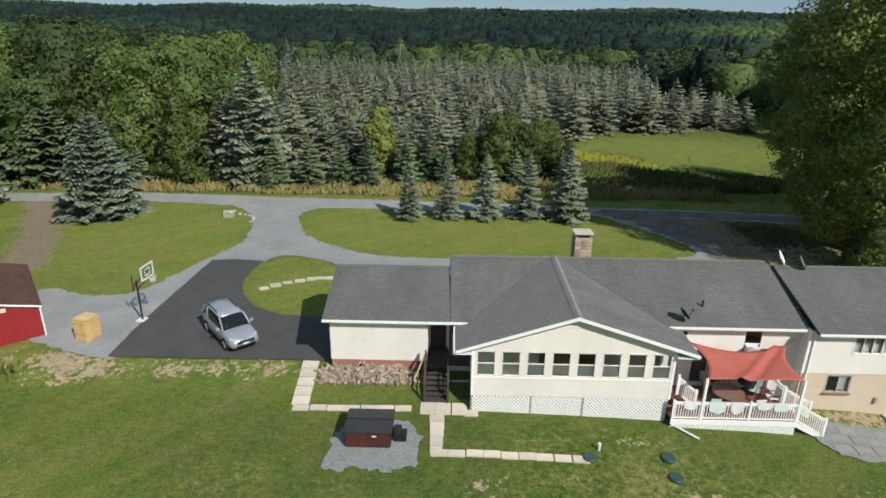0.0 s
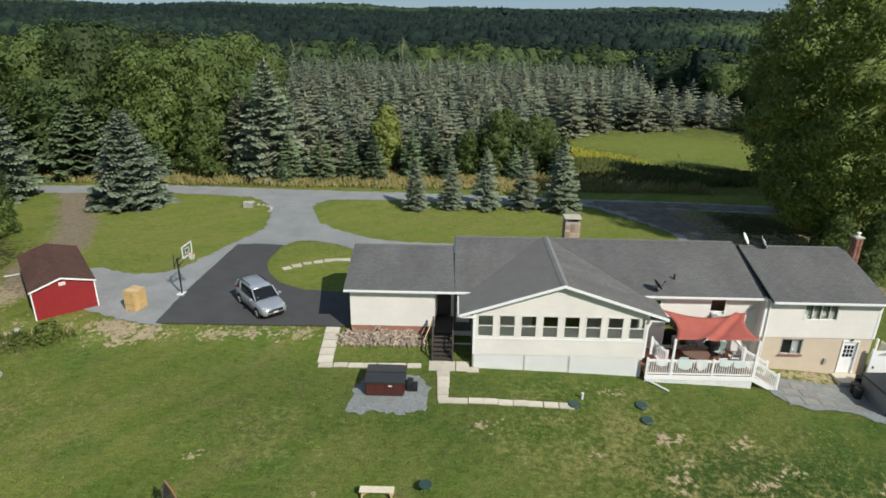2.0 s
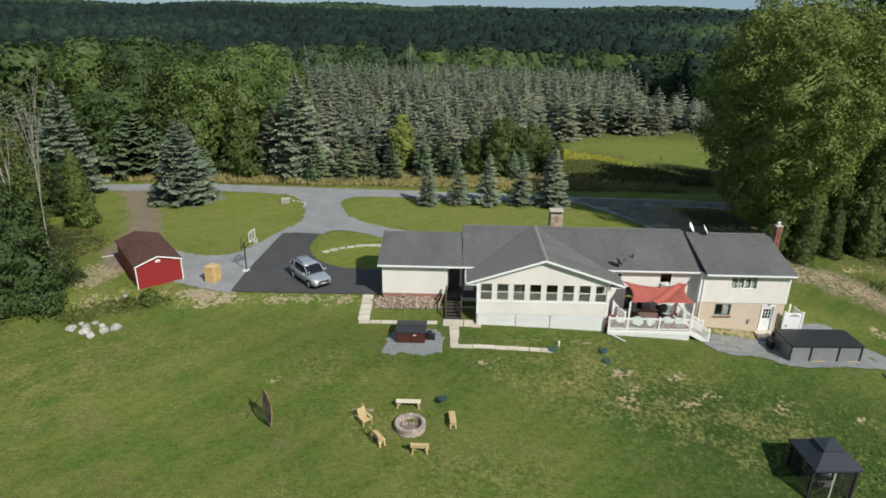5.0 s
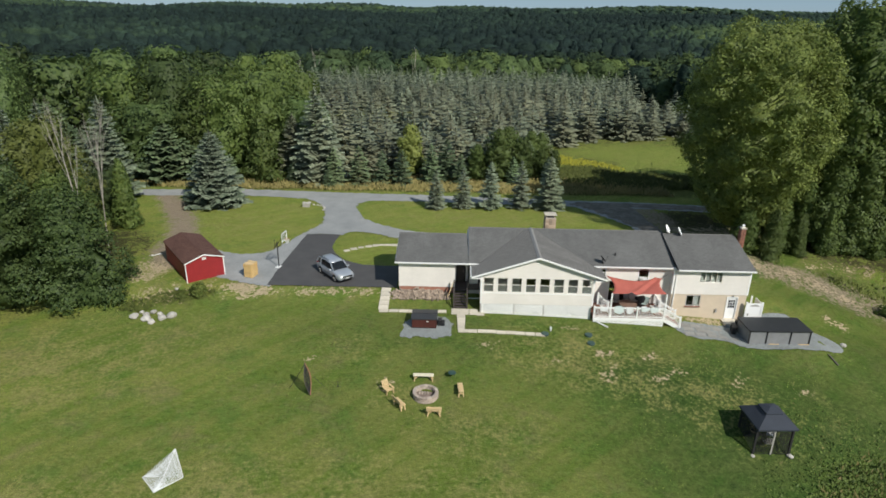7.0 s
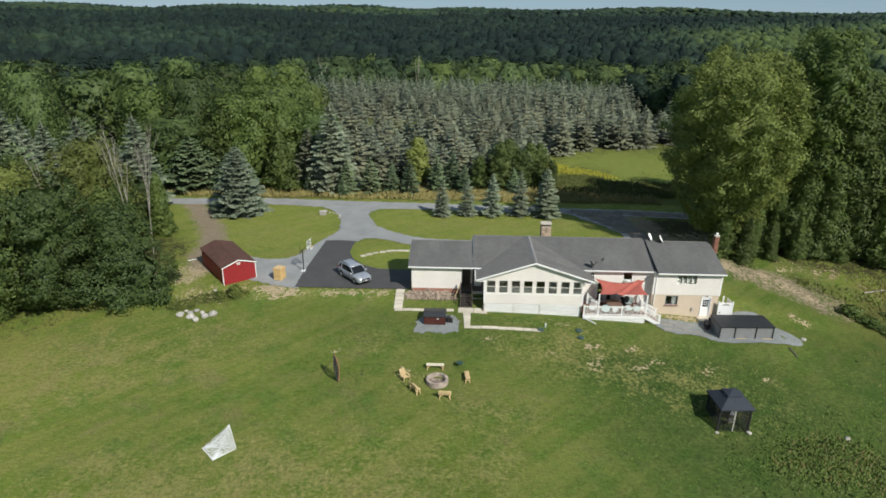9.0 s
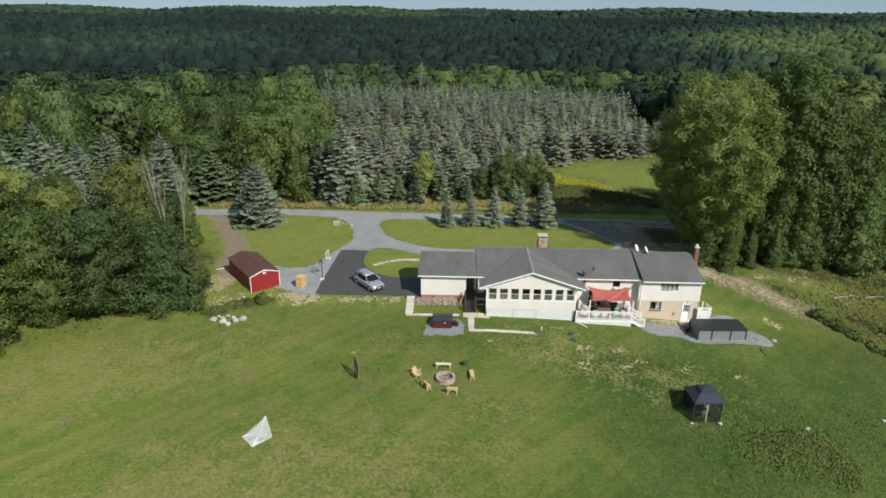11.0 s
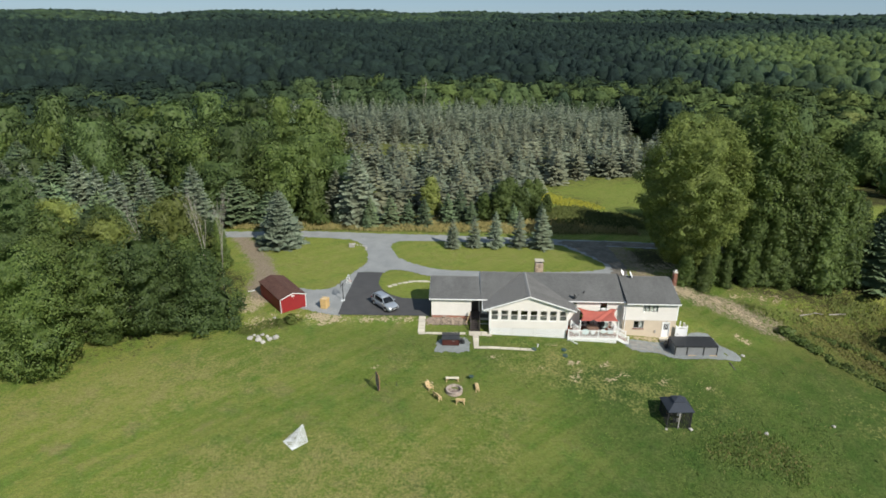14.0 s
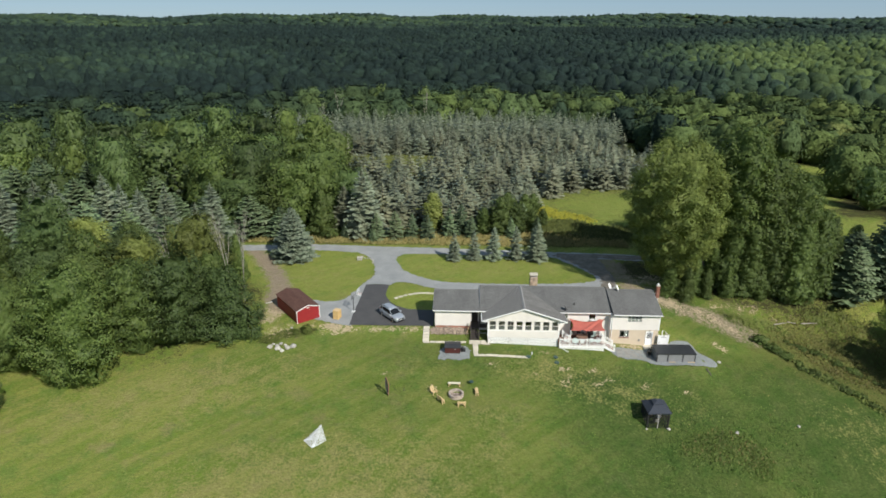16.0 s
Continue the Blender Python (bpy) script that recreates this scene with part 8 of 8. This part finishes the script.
# ---- rough growth ----
def blades(name, seed, n, inside, region, tall, wide, mat, label, lean=0.5, category="grass", blur=0.15):
    """Many upright blades and sprays, joined."""
    rng = np.random.default_rng(seed)
    x, y = rng.uniform(region[0], region[1], n * 4), rng.uniform(region[2], region[3], n * 4)
    ok = inside(x, y) + rng.normal(size=n * 4) * blur > 0.5
    x, y = x[ok][:n], y[ok][:n]
    k = len(x)
    z = height(x, y)
    a = rng.uniform(-1.4, 1.4, k)
    h = tall * rng.uniform(0.45, 1.2, k)
    w = wide * rng.uniform(0.6, 1.3, k)
    d = np.stack([np.cos(a), np.sin(a), np.zeros(k)], 1)
    base = np.stack([x, y, z - 0.03], 1)
    b = rng.uniform(0, 6.28, k)
    tip = base + np.stack([np.cos(b) * h * lean * rng.uniform(0.2, 1, k), np.sin(b) * h * lean * rng.uniform(0.2, 1, k), h], 1)
    mid = base * 0.45 + tip * 0.55
    v = np.stack([base, mid + d * w[:, None], tip, mid - d * w[:, None]], 1).reshape(-1, 3)
    up = np.tile(np.array([0.15, -0.25, 1.0]), (k, 1)) + rng.normal(size=(k, 3)) * 0.25
    return tagged(new(name, quads_mesh(name, v, mat, up)), label, category, "", "stuff")


def spots_of(spots):
    return lambda x, y: blobs(x, y, spots)


blades("verge_grass", 1, 15000, lambda x, y: ((y > 77.6 + 0.4 * np.sin(x * 0.5)) & (y < 85.5)).astype(float), (-75, 34, 77, 86), 0.75, 0.10, DRYGRASS, "tall dry grass verge along the lane")
blades("goldenrod", 2, 7000, spots_of([(25.0, 97.5, 7.5, 4.0, -35, 0.62), (19.5, 103.0, 5.0, 4.0, -40, 0.52)]), (12, 38, 88, 110), 0.4, 0.12, GOLDEN, "flowering yellow goldenrod in the meadow", category="wildflowers", blur=0.12)
blades("meadow_weeds", 3, 9000, spots_of([(30.0, 86.0, 16.0, 4.5, -6, 1.0), (23.0, 91.0, 5.5, 3.5, 0, 0.9)]), (12, 56, 78, 98), 0.9, 0.14, WEED, "tall weeds at the meadow's near edge", category="weeds")
blades("edge_weeds", 4, 9000, spots_of([(47.4, 43.0, 4.5, 0.8, -50, 1.0), (51.4, 37.2, 4.5, 0.9, -48, 1.0), (56.9, 32.0, 5.0, 1.0, -42, 1.0), (63.4, 27.0, 6.0, 1.2, -38, 1.0), (56.5, 41.5, 6.0, 1.0, -42, 0.8), (63.0, 36.0, 6.0, 1.2, -40, 0.8), (49.0, 48.5, 3.5, 1.2, -25, 0.6), (36.5, 53.3, 3.0, 1.2, -50, 0.6)]), (32, 86, 20, 56), 0.5, 0.1, WEED, "rank weeds along the lawn's far edge", category="weeds")
BRUSH = [(31.6, 22.3, 4.6, 2.4, 12, 1.0), (35.0, 21.6, 2.4, 2.9, 0, 0.95), (28.2, 21.6, 2.2, 1.0, 20, 0.85)]
blades("brush_patch", 5, 8000, spots_of(BRUSH), (23, 42, 16, 28), 0.26, 0.07, BRUSHGREEN, "unmown patch of coarse grass and weeds", 0.7, category="weeds", blur=0.3)
blades("brush_stalks", 15, 450, spots_of(BRUSH), (23, 42, 16, 28), 0.45, 0.05, DRYGRASS, "dry stalks in the unmown patch", 0.9, category="weeds", blur=0.2)
blades("shed_weeds", 6, 2600, spots_of([(-23.2, 38.9, 3.4, 1.0, 14, 1.0), (-26.5, 37.4, 2.0, 1.4, 0, 0.7)]), (-31, -17, 35, 43), 0.35, 0.06, WEED, "weeds and brambles before the shed", category="weeds")
blades("lawn_tufts", 7, 9000, lambda x, y: 0.35 + 0.5 * np.sin(x * 0.8 + np.sin(y * 0.7) * 2) * np.sin(y * 0.9 + 1.1), (-30, 44, 14, 40), 0.09, 0.04, GRASSBLADE, "uneven tufts of lawn grass", 0.9)
blades("dry_clods", 8, 2600, spots_of([(12.0, 32.0, 7.0, 4.0, -15, 0.62), (21.0, 29.0, 9.0, 4.5, -20, 0.6), (29.0, 27.0, 6.0, 5.0, 0, 0.58), (3.0, 23.0, 8.0, 4.0, 0, 0.45), (-3.0, 28.0, 9.0, 3.0, 0, 0.45)]), (-14, 40, 16, 38), 0.07, 0.10, DRYGRASS, "pale dry clods and straw on the lawn", 2.5)
shrub = broad_tree("shrub", 201, 1.5, 1.1, 0.05, 900, 0.13, WEED, "leafy green shrub before the red shed", "round", 26, thick=0.04, at=on(-21.6, 39.2, 0, 0.8))
copy_thing(shrub, on(-23.0, 38.8, 80, 0.62))
copy_thing(shrub, on(-56.0, 22.2, 30, 1.1))

lying = thing("board", pose(-29.6, 47.85, gz(-29.6, 47.85) + 0.03, 0, 0, 37), "white board lying in the grass behind the shed", "board")
part("plank", Mesh().box(-0.5, 0.5, -0.07, 0.07, 0, 0.03), WHITE, lying)
part("cleat", Mesh().box(-0.42, -0.36, -0.09, 0.09, 0.031, 0.055), WHITE, lying)

# brambles along the ditch beside the lawn, and fallen wood
bramble = broad_tree("bramble", 203, 1.15, 1.25, 0.02, 620, 0.16, LEAF, "low green bramble bush along the ditch", "round", 22, thick=0.025, at=on(45.2, 44.4), group="brambles along the ditch")
bramble_b = broad_tree("bramble", 204, 0.95, 1.2, 0.02, 560, 0.15, LEAF_Y, "pale green bramble bush along the ditch", "round", 20, thick=0.025, at=on(46.6, 42.9), group="brambles along the ditch")
hedge = random.Random(12)
for line, n in ((((45.0, 44.2), (48.6, 41.0), (51.9, 36.6), (57.1, 32.2), (63.0, 27.5)), 36), (((48.8, 45.6), (54.2, 42.8), (60.2, 37.1), (67.0, 31.5)), 20)):
    for i in range(n):
        f = (i + 0.5) / n * (len(line) - 1)
        k = int(f)
        (ax, ay), (bx, by) = line[k], line[k + 1]
        x, y = ax + (bx - ax) * (f - k) + hedge.uniform(-0.2, 1.0), ay + (by - ay) * (f - k) + hedge.uniform(-0.5, 0.6)
        s = hedge.uniform(0.35, 0.8)
        copy_thing(hedge.choice((bramble, bramble, bramble_b)), on(x, y, hedge.uniform(0, 360), s, s * hedge.uniform(0.4, 0.75)))
OLIVE = foliage("olive_meadow_grass", (0.150, 0.154, 0.040), (0.275, 0.250, 0.082), (0.200, 0.195, 0.056))
blades("ditch_grass", 16, 16000, spots_of([(57.0, 42.0, 11.0, 5.0, -38, 0.75), (66.0, 46.0, 12.0, 6.0, -20, 0.75), (56.0, 49.0, 8.0, 3.0, -12, 0.65), (66.0, 34.0, 9.0, 5.0, -38, 0.75)]), (40, 84, 24, 58), 0.26, 0.1, OLIVE, "tall olive grass between lawn and trees", 1.3, category="grass", blur=0.2)
blades("ditch_weeds", 9, 6000, spots_of([(59.5, 51.5, 5.5, 2.6, -10, 1.0), (44.0, 49.0, 4.0, 1.4, -30, 0.7), (63.0, 44.0, 7.0, 3.0, -20, 0.6)]), (36, 76, 36, 58), 0.55, 0.08, WEED, "bright rank weeds below the trees", category="weeds")
for x, y, yaw, L in ((50.7, 49.4, 12, 2.2), (55.6, 50.2, 4, 2.6), (52.6, 49.9, -30, 1.3)):
    lg = thing("fallen_log", pose(x, y, gz(x, y), 0, 0, yaw), "pale barkless log lying in the weeds", "log", "fallen logs")
    part("stem", Mesh().tube((-L / 2, 0, 0.16), (L / 2, 0.1, 0.2), 0.1, 0.06, n=8), DEADWOOD, lg)
    part("branch", Mesh().tube((L * 0.1, 0.03, 0.2), (L * 0.3, -0.4, 0.5), 0.04, 0.015, n=6), DEADWOOD, lg)
